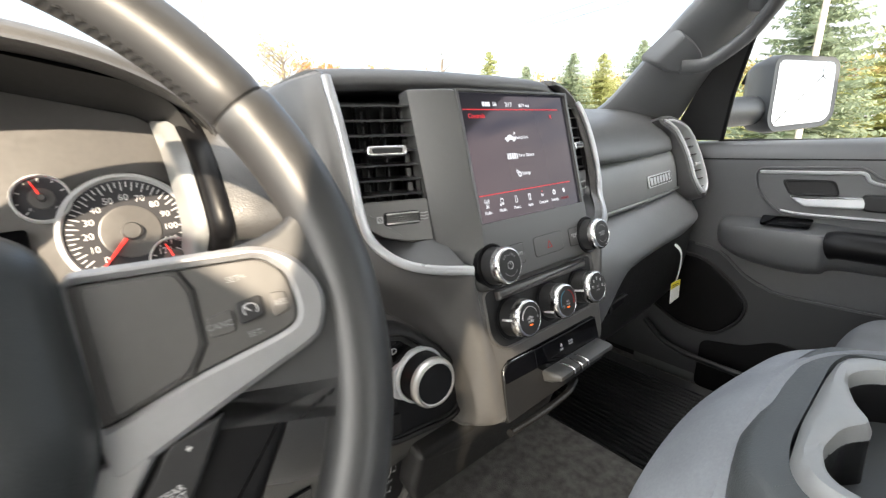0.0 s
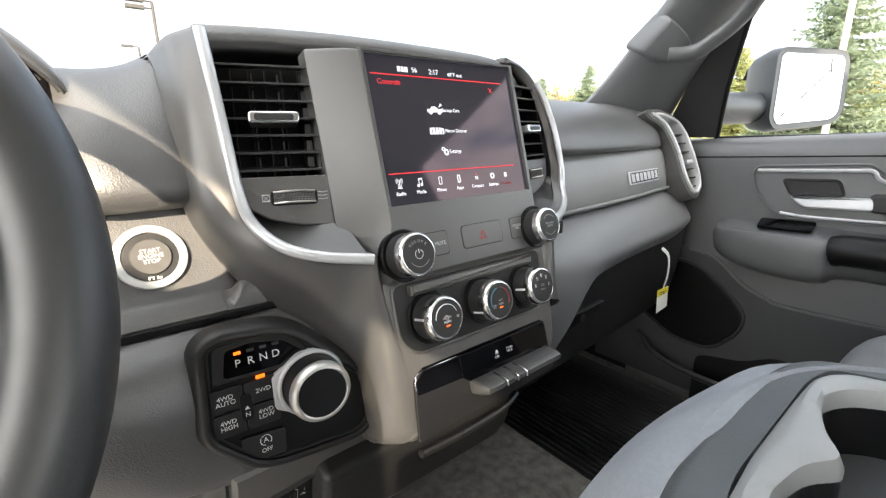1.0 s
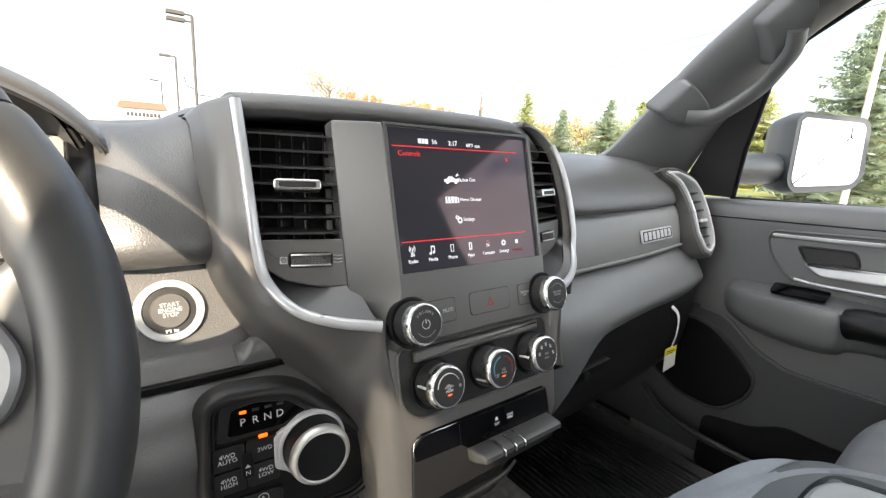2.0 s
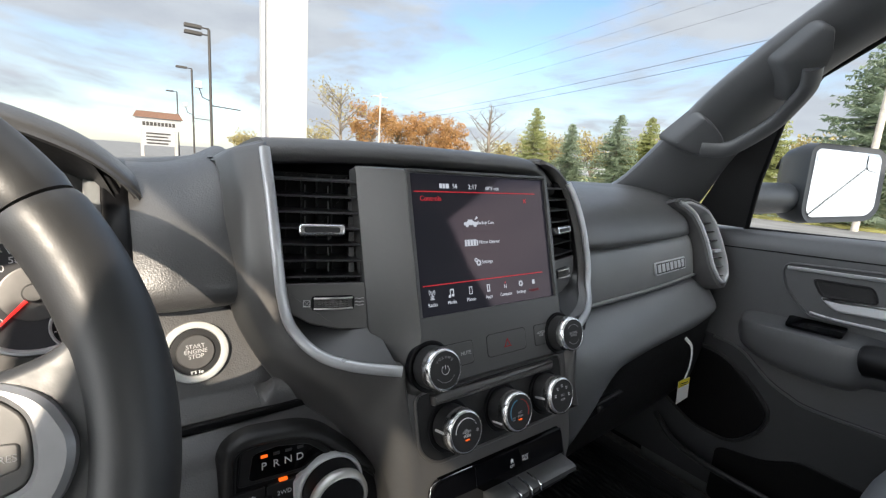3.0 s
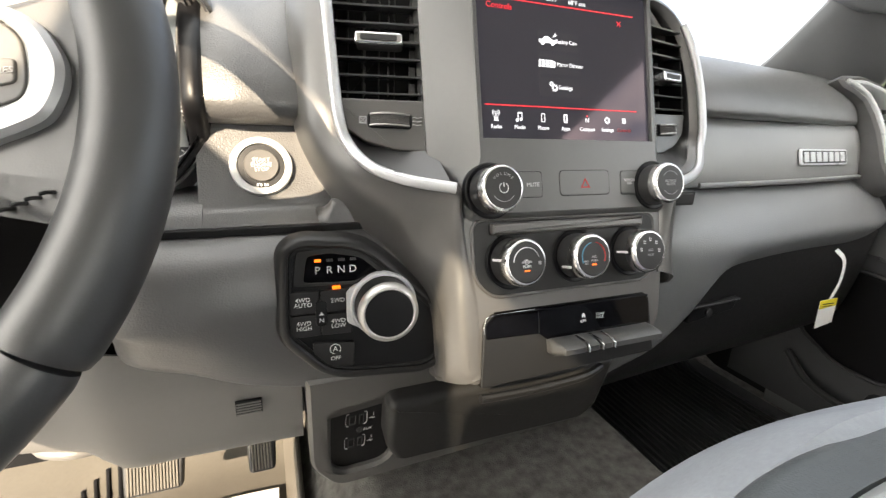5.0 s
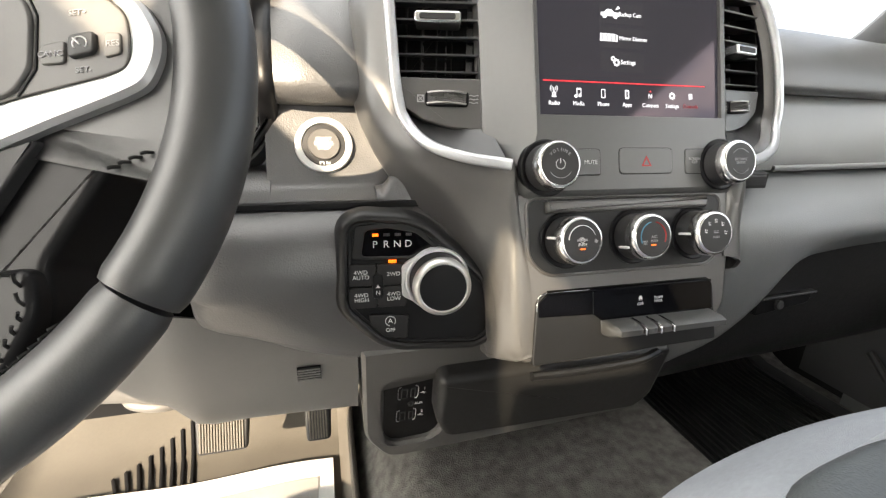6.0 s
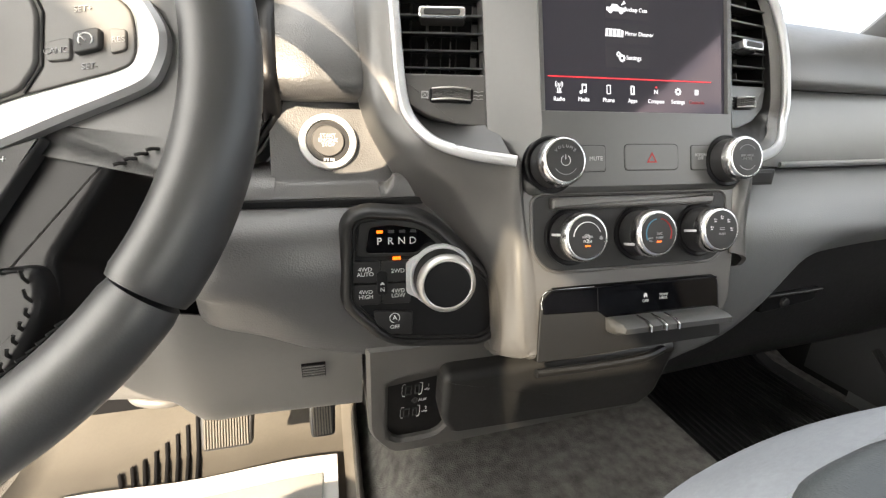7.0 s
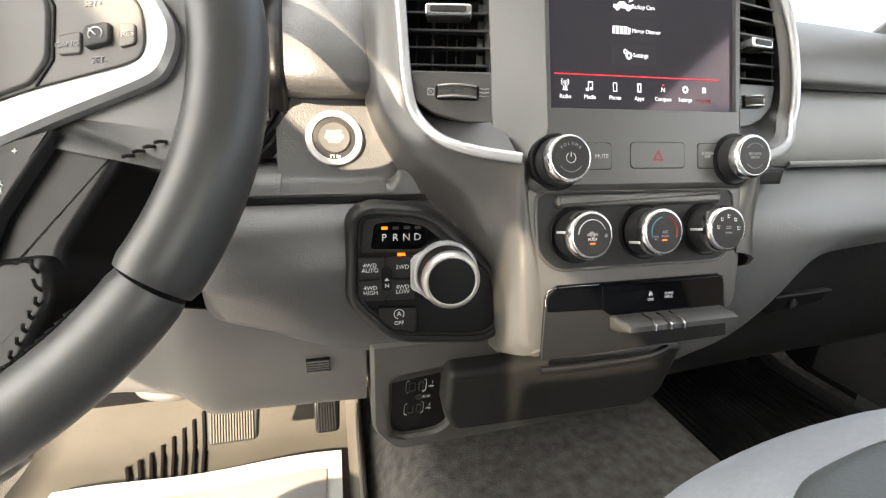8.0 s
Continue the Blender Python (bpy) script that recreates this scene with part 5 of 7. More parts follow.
for s in (1, -1):
    # the spokes slope forwards from the rim to the hub
    SK = frame_of(WH @ Vector((s * 0.17, 0, 0.010)), WH.to_3x3() @ Vector((1, 0, s * 0.25)), WH.to_3x3() @ Vector((0, 1, 0))) @ Matrix.Translation((-s * 0.17, 0, 0))
    web = rounded(ccw(side([(0.080, 0.026), (0.150, 0.034), (0.166, 0.040), (0.180, 0.070), (0.190, 0.0), (0.182, -0.072), (0.172, -0.046), (0.146, -0.054), (0.118, -0.036), (0.080, -0.046)], s)), 0.010, 4)
    part("spoke_web", plate(web, -0.022, -0.001, SK, b=0.006), LEATHER, wheel)
    part("stitching", stitches(SK, side_line([(0.147, -0.0535), (0.156, -0.0500), (0.166, -0.0465)], s), 0.004, 0.002), STITCH, wheel)
    ring = rounded(ccw(side([(0.074, 0.0360), (0.149, 0.0296), (0.164, 0.0205), (0.1720, 0.0040), (0.1715, -0.0070), (0.166, -0.0190), (0.157, -0.0232), (0.124, -0.0340), (0.074, -0.0520)], s)), 0.008, 5)
    hole = rounded(ccw(side([(0.074, 0.0305), (0.148, 0.0240), (0.1570, 0.0150), (0.1588, 0.0040), (0.1588, -0.0050), (0.1565, -0.0105), (0.150, -0.0130), (0.110, -0.0205), (0.074, -0.0300)], s)), 0.005, 5)
    part("spoke_trim", ring_plate(ring, hole, -0.006, 0.0050, SK, b=0.0022), WHEEL_SATIN, wheel, "satin silver spoke trim")
    pod = part("switch_pod", plate(inset(hole, 0.0006), -0.006, 0.0030, SK, b=0.001), POD, wheel)
    part("pod_pad", plate(side([(0.079, 0.0285), (0.1130, 0.0255), (0.1170, 0.0160), (0.1165, -0.0080), (0.1090, -0.0185), (0.080, -0.0270)], s), 0.001, 0.0048, SK, b=0.0015, r=0.004), POD, pod)
    part("pod_seam", sweep([(s * x, y, 0.0032) for x, y in ((0.1145, 0.0260), (0.1185, 0.0165), (0.1180, -0.0080), (0.1105, -0.0195))], 0.0006, seg=6, m=SK), BLACK, pod)
    cx = s * 0.1385
    part("rocker", plate([(cx - 0.0058, -0.0048), (cx + 0.0058, -0.0030), (cx + 0.0058, 0.0068), (cx - 0.0058, 0.0055)], 0.002, 0.0054, SK, b=0.001, r=0.0025), DARK, pod)
    part("rocker", plate([(cx + s * 0.0092, -0.0055), (cx + s * 0.0165, -0.0040), (cx + s * 0.0165, 0.0055), (cx + s * 0.0092, 0.0065)], 0.002, 0.0042, SK, b=0.0008, r=0.002), POD, pod)
    part("rocker", plate([(cx - s * 0.0075, -0.0065), (cx - s * 0.0180, -0.0065), (cx - s * 0.0180, 0.0025), (cx - s * 0.0075, 0.0040)], 0.002, 0.0042, SK, b=0.0008, r=0.002), POD, pod)
    if s > 0:
        for t, x, y, z in (("SET+", 0.1360, 0.0165, 0.0033), ("SET-", 0.1385, -0.0098, 0.0033), ("RES", 0.1518, 0.0005, 0.0044), ("CANC", 0.1250, -0.0022, 0.0044)):
            lettering("letter", t, 0.0038, shift(SK, x, y, z), PRINT_DIM, pod)
        part("mark", sweep([(cx + 0.0030 * math.cos(radians(a)), 0.0010 + 0.0030 * math.sin(radians(a)), 0.0056) for a in range(-40, 221, 20)], 0.00035, 0.0003, 6, SK), PRINT, pod)
        part("mark", sweep([(cx, 0.0005, 0.0056), (cx - 0.0028, 0.0036, 0.0056)], 0.00035, seg=6, m=SK), PRINT, pod)
    low = rounded(ccw(side([(0.078, -0.044), (0.121, -0.033), (0.1440, -0.0510), (0.1345, -0.0650), (0.1165, -0.0915), (0.1185, -0.111), (0.108, -0.133), (0.090, -0.165), (0.030, -0.165), (0.040, -0.080)], s)), 0.004, 4)
    # blacker than its plastic: shade over the lower wheel put into the colour
    part("lower_spoke", plate(low, -0.034, -0.003, SK, b=0.005), BLACK, wheel)
    tr = rounded(ccw(side([(0.070, -0.0420), (0.092, -0.0440), (0.0790, -0.0600), (0.0650, -0.0900), (0.056, -0.160), (0.044, -0.160), (0.052, -0.090), (0.062, -0.058)], s)), 0.004, 4)
    part("lower_trim", plate(tr, -0.004, 0.0046, SK, b=0.002), WHEEL_SATIN, wheel, "satin silver spoke trim")
    gb = part("limit_switch", plate(side([(0.0950, -0.0440), (0.1190, -0.0385), (0.1080, -0.0540), (0.0930, -0.0760), (0.0840, -0.1020), (0.0700, -0.0980), (0.0800, -0.0640)], s), -0.006, 0.0035, SK, b=0.0015, r=0.003), DARK, wheel)
    if s > 0:
        lettering("letter", "+", 0.0050, shift(SK, 0.1020, -0.0480, 0.0037), PRINT, gb)
        lettering("letter", "GEAR\nLIMIT", 0.0040, shift(SK, 0.0925, -0.0640, 0.0037) @ Matrix.Rotation(radians(12), 4, "Z"), PRINT, gb)
        lettering("letter", "-", 0.0050, shift(SK, 0.0825, -0.0830, 0.0037), PRINT, gb)
    grip = rounded(ccw(side([(0.078, -0.0940), (0.1150, -0.0925), (0.1180, -0.1110), (0.1075, -0.1330), (0.088, -0.163), (0.060, -0.163)], s)), 0.006, 4)
    # grip darkened the same way, shade in its colour
    part("grip_patch", plate(grip, -0.02, 0.003, SK, b=0.004), BLACK, wheel)
    part("stitching", stitches(SK, [(p[0], p[1], 0.0035) for p in side_line([(0.085, -0.0960), (0.1110, -0.0955), (0.1135, -0.1110), (0.1035, -0.1320), (0.094, -0.150)], s)], 0.0055, 0.0022), STITCH, wheel)
hub = rounded(ccw([(-0.076, 0.046), (-0.046, 0.064), (0.046, 0.064), (0.076, 0.046), (0.079, -0.034), (0.050, -0.092), (-0.050, -0.092), (-0.079, -0.034)]), 0.016, 5)
part("airbag_cover", steps(hub, [(0, -0.04), (0, -0.010), (0.003, 0.000), (0.010, 0.010), (0.024, 0.018), (0.042, 0.022)], WH), AIRBAG, wheel)
column = thing("steering_column", (-0.49, 0.1, 1.2), "black steering column shroud behind the wheel", "steering column")
rows = []
for d, w, h in ((0.035, 0.052, 0.055), (0.05, 0.062, 0.062), (0.10, 0.068, 0.066), (0.16, 0.072, 0.07), (0.24, 0.076, 0.075)):
    rows.append([(w * math.copysign(abs(math.cos(a)) ** 0.6, math.cos(a)), -0.020 + h * math.copysign(abs(math.sin(a)) ** 0.6, math.sin(a)), -d) for a in [2 * math.pi * i / 28 for i in range(28)]])
# shroud black also carries the shade behind the wheel
part("shroud", grid(rows, WH, wrap=True, caps=True), BLACK, column)
part("shroud_seam", sweep([(0.0745, -0.03, -0.24), (0.0705, -0.028, -0.16), (0.0665, -0.026, -0.10), (0.0605, -0.025, -0.05)], 0.0012, seg=6, m=WH), DARK, column)
part("stalk", sweep(spline([(-0.06, 0.01, -0.07), (-0.12, 0.03, -0.06), (-0.165, 0.04, -0.05)], 5), 0.008, 0.007, 10, WH), BLACK, column)

# ---- floor, carpet, pedals ----
def floor_z(x, y):
    """The floor pan: two footwells and the tunnel between them, rising to the toe board."""
    t = 1 - min(1, max(0, (abs(x + (-0.055)) - 0.21) / 0.12))
    t = t * t * (3 - 2 * t)
    toe = max(0, y - 0.36)
    return 0.72 + 0.125 * t + (0.0 if toe == 0 else 0.75 * toe * toe / (toe + 0.06)) - 0.02 * max(0, -y) * t


xs = [-1.0 + 2.0 * i / 80 for i in range(81)]
ys = [-1.65 + 2.45 * i / 80 for i in range(81)]
tagged(part("floor", grid([[(x, y, floor_z(x, y)) for x in xs] for y in ys]), CARPET), "charcoal carpet over the cab floor and tunnel", "carpet", kind="structure")


def floor_mat(name, x0, x1, y0, y1, mat, label):
    b = thing(name, ((x0 + x1) / 2, y0, 0.73), label, "floor mat")
    nx, ny = 30, 30
    rows = []
    for j in range(ny + 1):
        y = y0 + (y1 - y0) * j / ny
        rows.append([(x, y, floor_z(x, y) + 0.008 + (0.014 if i in (0, nx) or j in (0,) else 0.0)) for i, x in enumerate([x0 + (x1 - x0) * i / nx for i in range(nx + 1)])])
    bm = thicken(grid(rows), nx + 1, ny + 1, 0.005)
    part("base", bm, mat, b)
    return b


pm = floor_mat("floor_mat", 0.335, 0.80, -0.30, 0.50, RUBBER, "black ribbed rubber passenger floor mat")
for i in range(26):
    x = 0.352 + i * 0.0165
    part("rib", sweep([(x, y, floor_z(x, y) + 0.0105) for y in [-0.26 + 0.74 * k / 14 for k in range(15)]], 0.0046, 0.0035, 6), RUBBER, pm)
dm = floor_mat("floor_mat", -0.80, -0.255, -0.30, 0.52, MAT_GREY, "grey rubber driver's floor mat with slots")
part("edge_wall", sweep(spline([(-0.252, -0.30, 0.752), (-0.252, 0.1, 0.752), (-0.250, 0.38, 0.765), (-0.247, 0.52, 0.85)], 6), 0.006, 0.018, 10, up=(0, 0, 1)), MAT_GREY, dm)
for i in range(8):
    xb, yt = -0.514 - i * 0.0150, 0.434 - i * 0.0127
    part("slot", sweep([(xb - 0.030 * u, 0.280 + (yt - 0.280) * u, floor_z(xb, 0.280 + (yt - 0.280) * u) + 0.0095) for u in [k / 8 for k in range(9)]], 0.0038, 0.0012, 6), BLACK, dm)
paper = thing("paper_floor_cover", (-0.5, 0.0, 0.74), "white printed paper cover on the driver's floor", "paper")
sheetb = grid([[(x, y, floor_z(x, y) + 0.018 + 0.004 * math.sin(x * 19 + y * 7)) for x in [-0.735 + 0.45 * i / 14 for i in range(15)]] for y in [-0.25 + 0.55 * j / 16 for j in range(17)]])
part("sheet", thicken(sheetb, 15, 17, 0.0008), PAPER, paper)
printed = grid([[(x, y, floor_z(x, y) + 0.0195 + 0.004 * math.sin(x * 19 + y * 7)) for x in [-0.705 + 0.395 * i / 14 for i in range(15)]] for y in [-0.22 + 0.478 * j / 16 for j in range(17)]])
part("printed_field", printed, PAPER_INK, paper)


def pedal(name, x0, x1, o, w, label, ribs):
    b = thing(name, o, label, "pedal")
    f = frame_of(o, (1, 0, 0), (0, 0.45, 0.9))
    part("pad", plate([(x0, -w), (x1, -w), (x1 + 0.004, w), (x0 - 0.002, w)], -0.012, 0.0, f, b=0.004, r=0.008), RUBBER, b)
    for i in range(ribs):
        x = x0 + 0.006 + (x1 - x0 - 0.012) * i / (ribs - 1)
        part("rib", box(x - 0.0014, x + 0.0014, -w + 0.004, w - 0.004, -0.001, 0.0025, f, b=0.0008), MAT_GREY, b)
    part("arm", sweep([f @ Vector(((x0 + x1) / 2, w, -0.01)), f @ Vector(((x0 + x1) / 2, w + 0.12, -0.03)), f @ Vector(((x0 + x1) / 2, w + 0.24, 0.0))], 0.010, 0.006), BLACK, b)


pedal("brake_pedal", -0.042, 0.030, (-0.440, 0.255, 0.866), 0.032, "ribbed grey rubber brake pedal under the dash", 16)
pedal("accelerator_pedal", -0.019, 0.019, (-0.304, 0.262, 0.862), 0.038, "narrow ribbed accelerator pedal under the dash", 7)

# ---- passenger door ----
door = thing("passenger_door", (0.86, -0.2, 0.75), "charcoal passenger door panel with silver trim, closed", "door")
rows = []
for y in (0.22, 0.14, 0.06, -0.05, -0.16, -0.30, -0.50, -0.80, -1.02):
    k = 0.05 * (0.12 - y)
    rows.append([(0.905, y, 1.392 + k), (0.880, y, 1.391 + k), (0.856, y, 1.385 + k), (0.848, y, 1.372 + k), (0.844, y, 1.35 + k), (0.846, y, 1.30), (0.850, y, 1.22), (0.852, y, 1.10), (0.850, y, 0.98), (0.846, y, 0.88), (0.846, y, 0.68)])
part("panel", sheet(rows, 3, 3, thick=0.02), DOOR, door)
part("sill_seam", sweep([(0.8435, y, 1.349 + 0.05 * (0.12 - y)) for y in (0.2, 0.05, -0.15, -0.4, -0.8)], 0.0012, 0.0018, 6), BLACK, door)
DO = frame_of((0.846, -0.02, 1.30), (0, -1, 0.035), (0, 0, 1))
# recess with its two silver lines and the pull
rc = rounded(ccw([(0.000, 0.018), (0.006, 0.034), (0.185, 0.041), (0.215, 0.018), (0.62, 0.010), (0.62, -0.064), (0.060, -0.067), (0.030, -0.042), (0.010, -0.015)]), 0.010, 5)
part("recess_rim", ring_plate(inset(rc, -0.005), rc, -0.004, 0.008, DO, b=0.003), DOOR, door)
part("recess", plate(rc, -0.01, 0.001, DO, b=0.0005), DOOR, door)
part("trim_line", sweep(spline([(0.006, 0.0270, 0.005), (0.10, 0.0290, 0.006), (0.165, 0.0310, 0.007), (0.190, 0.0300, 0.008), (0.215, 0.010, 0.009), (0.34, -0.004, 0.009)], 6), 0.0050, 0.0032, 8, DO), SATIN, door, "satin silver trim line")
part("trim_line", sweep(spline([(0.056, -0.0600, 0.005), (0.104, -0.0640, 0.006), (0.222, -0.0630, 0.007), (0.36, -0.0620, 0.007)], 6), 0.0030, 0.0028, 8, DO), SATIN, door, "satin silver trim line")
cupp = rounded(ccw([(0.049, 0.012), (0.145, 0.014), (0.158, -0.020), (0.068, -0.024)]), 0.012, 5)
part("handle_cup", ring_plate(cupp, inset(cupp, 0.005), 0.0, 0.006, DO, b=0.002), DARK, door)
part("cup_back", plate(inset(cupp, 0.004), -0.004, 0.002, DO, b=0.0005), DARK, door)
part("door_handle", plate(rounded(ccw([(0.070, -0.023), (0.100, -0.0255), (0.206, -0.0185), (0.200, -0.0440), (0.100, -0.0465), (0.084, -0.0370)]), 0.006, 4), 0.004, 0.016, DO @ Matrix.Rotation(radians(-6), 4, "X"), b=0.004), SATIN, door, "satin silver door pull")
part("handle_base", plate([(0.192, -0.012), (0.34, -0.012), (0.34, -0.048), (0.196, -0.046)], 0.0, 0.019, DO, b=0.005, r=0.008), DARK, door)
# armrest
ar = []
for y, o, zt, zb in ((0.045, 0.846, 1.186, 1.160), (0.036, 0.822, 1.197, 1.148), (0.015, 0.800, 1.201, 1.138), (-0.03, 0.788, 1.204, 1.124), (-0.11, 0.784, 1.207, 1.117), (-0.17, 0.786, 1.208, 1.121), (-0.22, 0.800, 1.208, 1.140), (-0.5, 0.80, 1.21, 1.14), (-0.75, 0.81, 1.21, 1.14)):
    ar.append([(0.862, y, zt + 0.016), (o + 0.012, y, zt), (o, y, zt - 0.008), (o - 0.001, y, (zt + zb) / 2), (o + 0.012, y, zb), (0.862, y, zb - 0.02)])
part("armrest", sheet(ar, 3, 4, thick=0.004), DOOR, door)
part("armrest_pad", sweep(spline([(0.800, -0.185, 1.186), (0.796, -0.22, 1.192), (0.795, -0.4, 1.194), (0.80, -0.65, 1.194)], 5), 0.034, 0.030, 14, up=(0, 0, 1)), BLACK, door)
SW = frame_of((0.822, -0.092, 1.2165), (0, -1, 0.03), (0.965, 0, 0.26))
part("switch_plate", plate([(-0.045, -0.022), (0.052, -0.022), (0.052, 0.022), (-0.040, 0.024)], -0.006, 0.0, SW @ Matrix.Rotation(math.pi, 4, "X"), b=0.0015, r=0.008), GLOSS, door)
for x in (-0.010, 0.024):
    part("switch", box(x - 0.010, x + 0.010, -0.008, 0.008, 0.0, 0.005, SW @ Matrix.Rotation(math.pi, 4, "X"), b=0.002), BLACK, door)
# speaker grille and pocket
SP = frame_of((0.8415, 0.02, 1.00), (0, -1, 0), (0, 0, 1))
sp = rounded(ccw([(-0.15, 0.093), (-0.045, 0.090), (0.027, 0.039), (0.068, -0.008), (0.060, -0.052), (0.010, -0.112), (-0.08, -0.110), (-0.17, -0.06)]), 0.03, 5)
part("speaker_grille", plate(sp, -0.002, 0.006, SP, b=0.003), BLACK, door)
part("speaker_rim", ring_plate(inset(sp, -0.008), inset(sp, -0.001), -0.002, 0.010, SP, b=0.004), DARK, door)
part("pocket_lip", sweep(spline([(0.83, 0.19, 0.87), (0.80, 0.10, 0.83), (0.795, -0.10, 0.82), (0.795, -0.6, 0.82)], 5), 0.008, 0.012, 10), DARK, door)
part("pocket", plate(rounded([(-0.02, -0.28), (0.60, -0.28), (0.60, -0.085), (0.14, -0.085), (0.08, -0.12), (-0.02, -0.14)], 0.02), -0.004, 0.004, SP, b=0.002), BLACK, door)
part("door_contour", sweep(spline([(0.846, 0.092, 1.126), (0.843, 0.031, 1.116), (0.843, -0.032, 1.067), (0.843, -0.076, 1.047), (0.843, -0.122, 1.037), (0.843, -0.28, 1.041), (0.843, -0.6, 1.05)], 5), 0.003, 0.004, 8), DOOR, door)
rows = []
for y, zc in ((0.32, 1.13), (0.20, 1.13), (0.10, 1.126), (0.031, 1.114), (0.0, 1.092), (-0.032, 1.066), (-0.076, 1.046), (-0.122, 1.036), (-0.28, 1.040), (-0.60, 1.048), (-1.0, 1.05)):
    rows.append([(0.852, y, zc + 0.003), (0.845, y, zc), (0.8435, y, zc - 0.008), (0.8435, y, zc - 0.06), (0.842, y, 0.90), (0.842, y, 0.75)])
part("lower_panel", sheet(rows, 3, 3, thick=0.003), DOOR_LOW, door)
# window frame: sail panel at the front, seal and glass
part("sail_panel", grid([[(0.865, 0.205, 1.395), (0.872, 0.082, 1.395)], [(0.80, 0.12, 1.53), (0.82, 0.058, 1.50)], [(0.745, 0.045, 1.64), (0.765, 0.018, 1.62)]]), DARK, door)
part("seal", sweep([(0.884, 0.083, 1.386), (0.825, 0.055, 1.505), (0.768, 0.015, 1.625), (0.735, -0.04, 1.70), (0.72, -0.15, 1.77)], 0.004, 0.006), BLACK, door)
part("seal", sweep([(0.884, 0.083, 1.392), (0.884, -0.3, 1.405), (0.884, -1.0, 1.43)], 0.006, 0.006), BLACK, door)
wg = part("window_glass", grid([[(0.886, 0.08, 1.39), (0.886, -0.5, 1.41), (0.886, -1.0, 1.43)], [(0.83, 0.055, 1.505), (0.83, -0.5, 1.55), (0.83, -1.0, 1.58)], [(0.735, -0.04, 1.70), (0.74, -0.5, 1.86), (0.74, -1.0, 1.88)]]), GLASS, door)
wg.visible_shadow = False

# ---- door mirror outside ----
mirror = thing("door_mirror", (0.95, 0.1, 1.42), "black truck door mirror with clear glass", "mirror")
MI = frame_of((1.172, 0.0, 1.506), (0.86, -0.51, 0), (0.0, 0.085, 1))
mo = rounded(ccw([(-0.098, 0.088), (-0.104, -0.070), (-0.085, -0.096), (0.085, -0.082), (0.112, -0.055), (0.112, 0.080), (0.095, 0.100), (-0.08, 0.104)]), 0.022, 6)
part("housing", grid([[(*p, 0.012) for p in inset(mo, 0.010)], [(*p, 0.014) for p in mo], [(*p, -0.02) for p in inset(mo, -0.004)], [(*p, -0.07) for p in inset(mo, 0.006)], [(*p, -0.11) for p in inset(mo, 0.03)], [(*p, -0.125) for p in inset(mo, 0.055)]], MI, wrap=True, caps=True), MIRROR_SHELL, mirror)
part("glass", plate(inset(mo, 0.013), 0.010, 0.0135, MI, b=0.001), MIRROR, mirror, sharp=1)
part("spot_mirror", plate(rounded([(0.058, 0.088), (0.058, 0.045), (0.094, 0.040), (0.094, 0.084)], 0.012), 0.013, 0.0155, MI, b=0.001), MIRROR, mirror, sharp=1)
part("arm", sweep([(0.90, 0.13, 1.462), (0.98, 0.11, 1.464), (1.10, 0.09, 1.468)], 0.045, 0.040, 14, up=(0, 0, 1)), MIRROR_SHELL, mirror)

# ---- pillar, roof and cab shell ----
pillar = thing("a_pillar", (0.72, 0.28, 1.45), "charcoal windscreen pillar trim with a grab handle", "pillar")
inn = [(0.672, 0.34, 1.452), (0.664, 0.28, 1.49), (0.652, 0.20, 1.567), (0.640, 0.12, 1.652), (0.630, 0.05, 1.712), (0.620, -0.03, 1.772), (0.605, -0.15, 1.845), (0.59, -0.30, 1.90)]
outp = [(0.86, 0.22, 1.392), (0.835, 0.17, 1.455), (0.800, 0.115, 1.535), (0.765, 0.055, 1.605), (0.742, 0.012, 1.648), (0.715, -0.07, 1.715), (0.69, -0.20, 1.79), (0.68, -0.35, 1.845)]
rows = []
for a, b in zip(inn, outp):
    a, b = Vector(a), Vector(b)
    n = Vector((-0.012, -0.022, -0.010))
    rows.append([a + Vector((0.03, 0.02, 0.01)), a, a * 0.8 + b * 0.2 + n * 0.8, a * 0.5 + b * 0.5 + n, a * 0.2 + b * 0.8 + n * 0.6, b, b + Vector((0.02, 0.02, 0))])
part("trim", sheet(rows, 4, 4), DOOR, pillar)


def on_pillar(across, along, d):
    """A point of the pillar's face, d proud of it."""
    w = min(max(along * 10, 0), 6.999)
    i = int(w)
    a, b = Vector(inn[i]).lerp(Vector(inn[i + 1]), w - i), Vector(outp[i]).lerp(Vector(outp[i + 1]), w - i)
    k = across * 7
    n = Vector((-0.012, -0.022, -0.010))
    return a.lerp(b, k) + n * 4 * k * (1 - k) + n.normalized() * d


def moulded(outline, profile):
    bm = steps(rounded(ccw(outline), 0.009, 4), profile, Matrix(), bottom=False)
    bmesh.ops.triangulate(bm, faces=[q for q in bm.faces if len(q.verts) > 4])
    for v in bm.verts:
        v.co = on_pillar(v.co.x, v.co.y, v.co.z)
    return bm


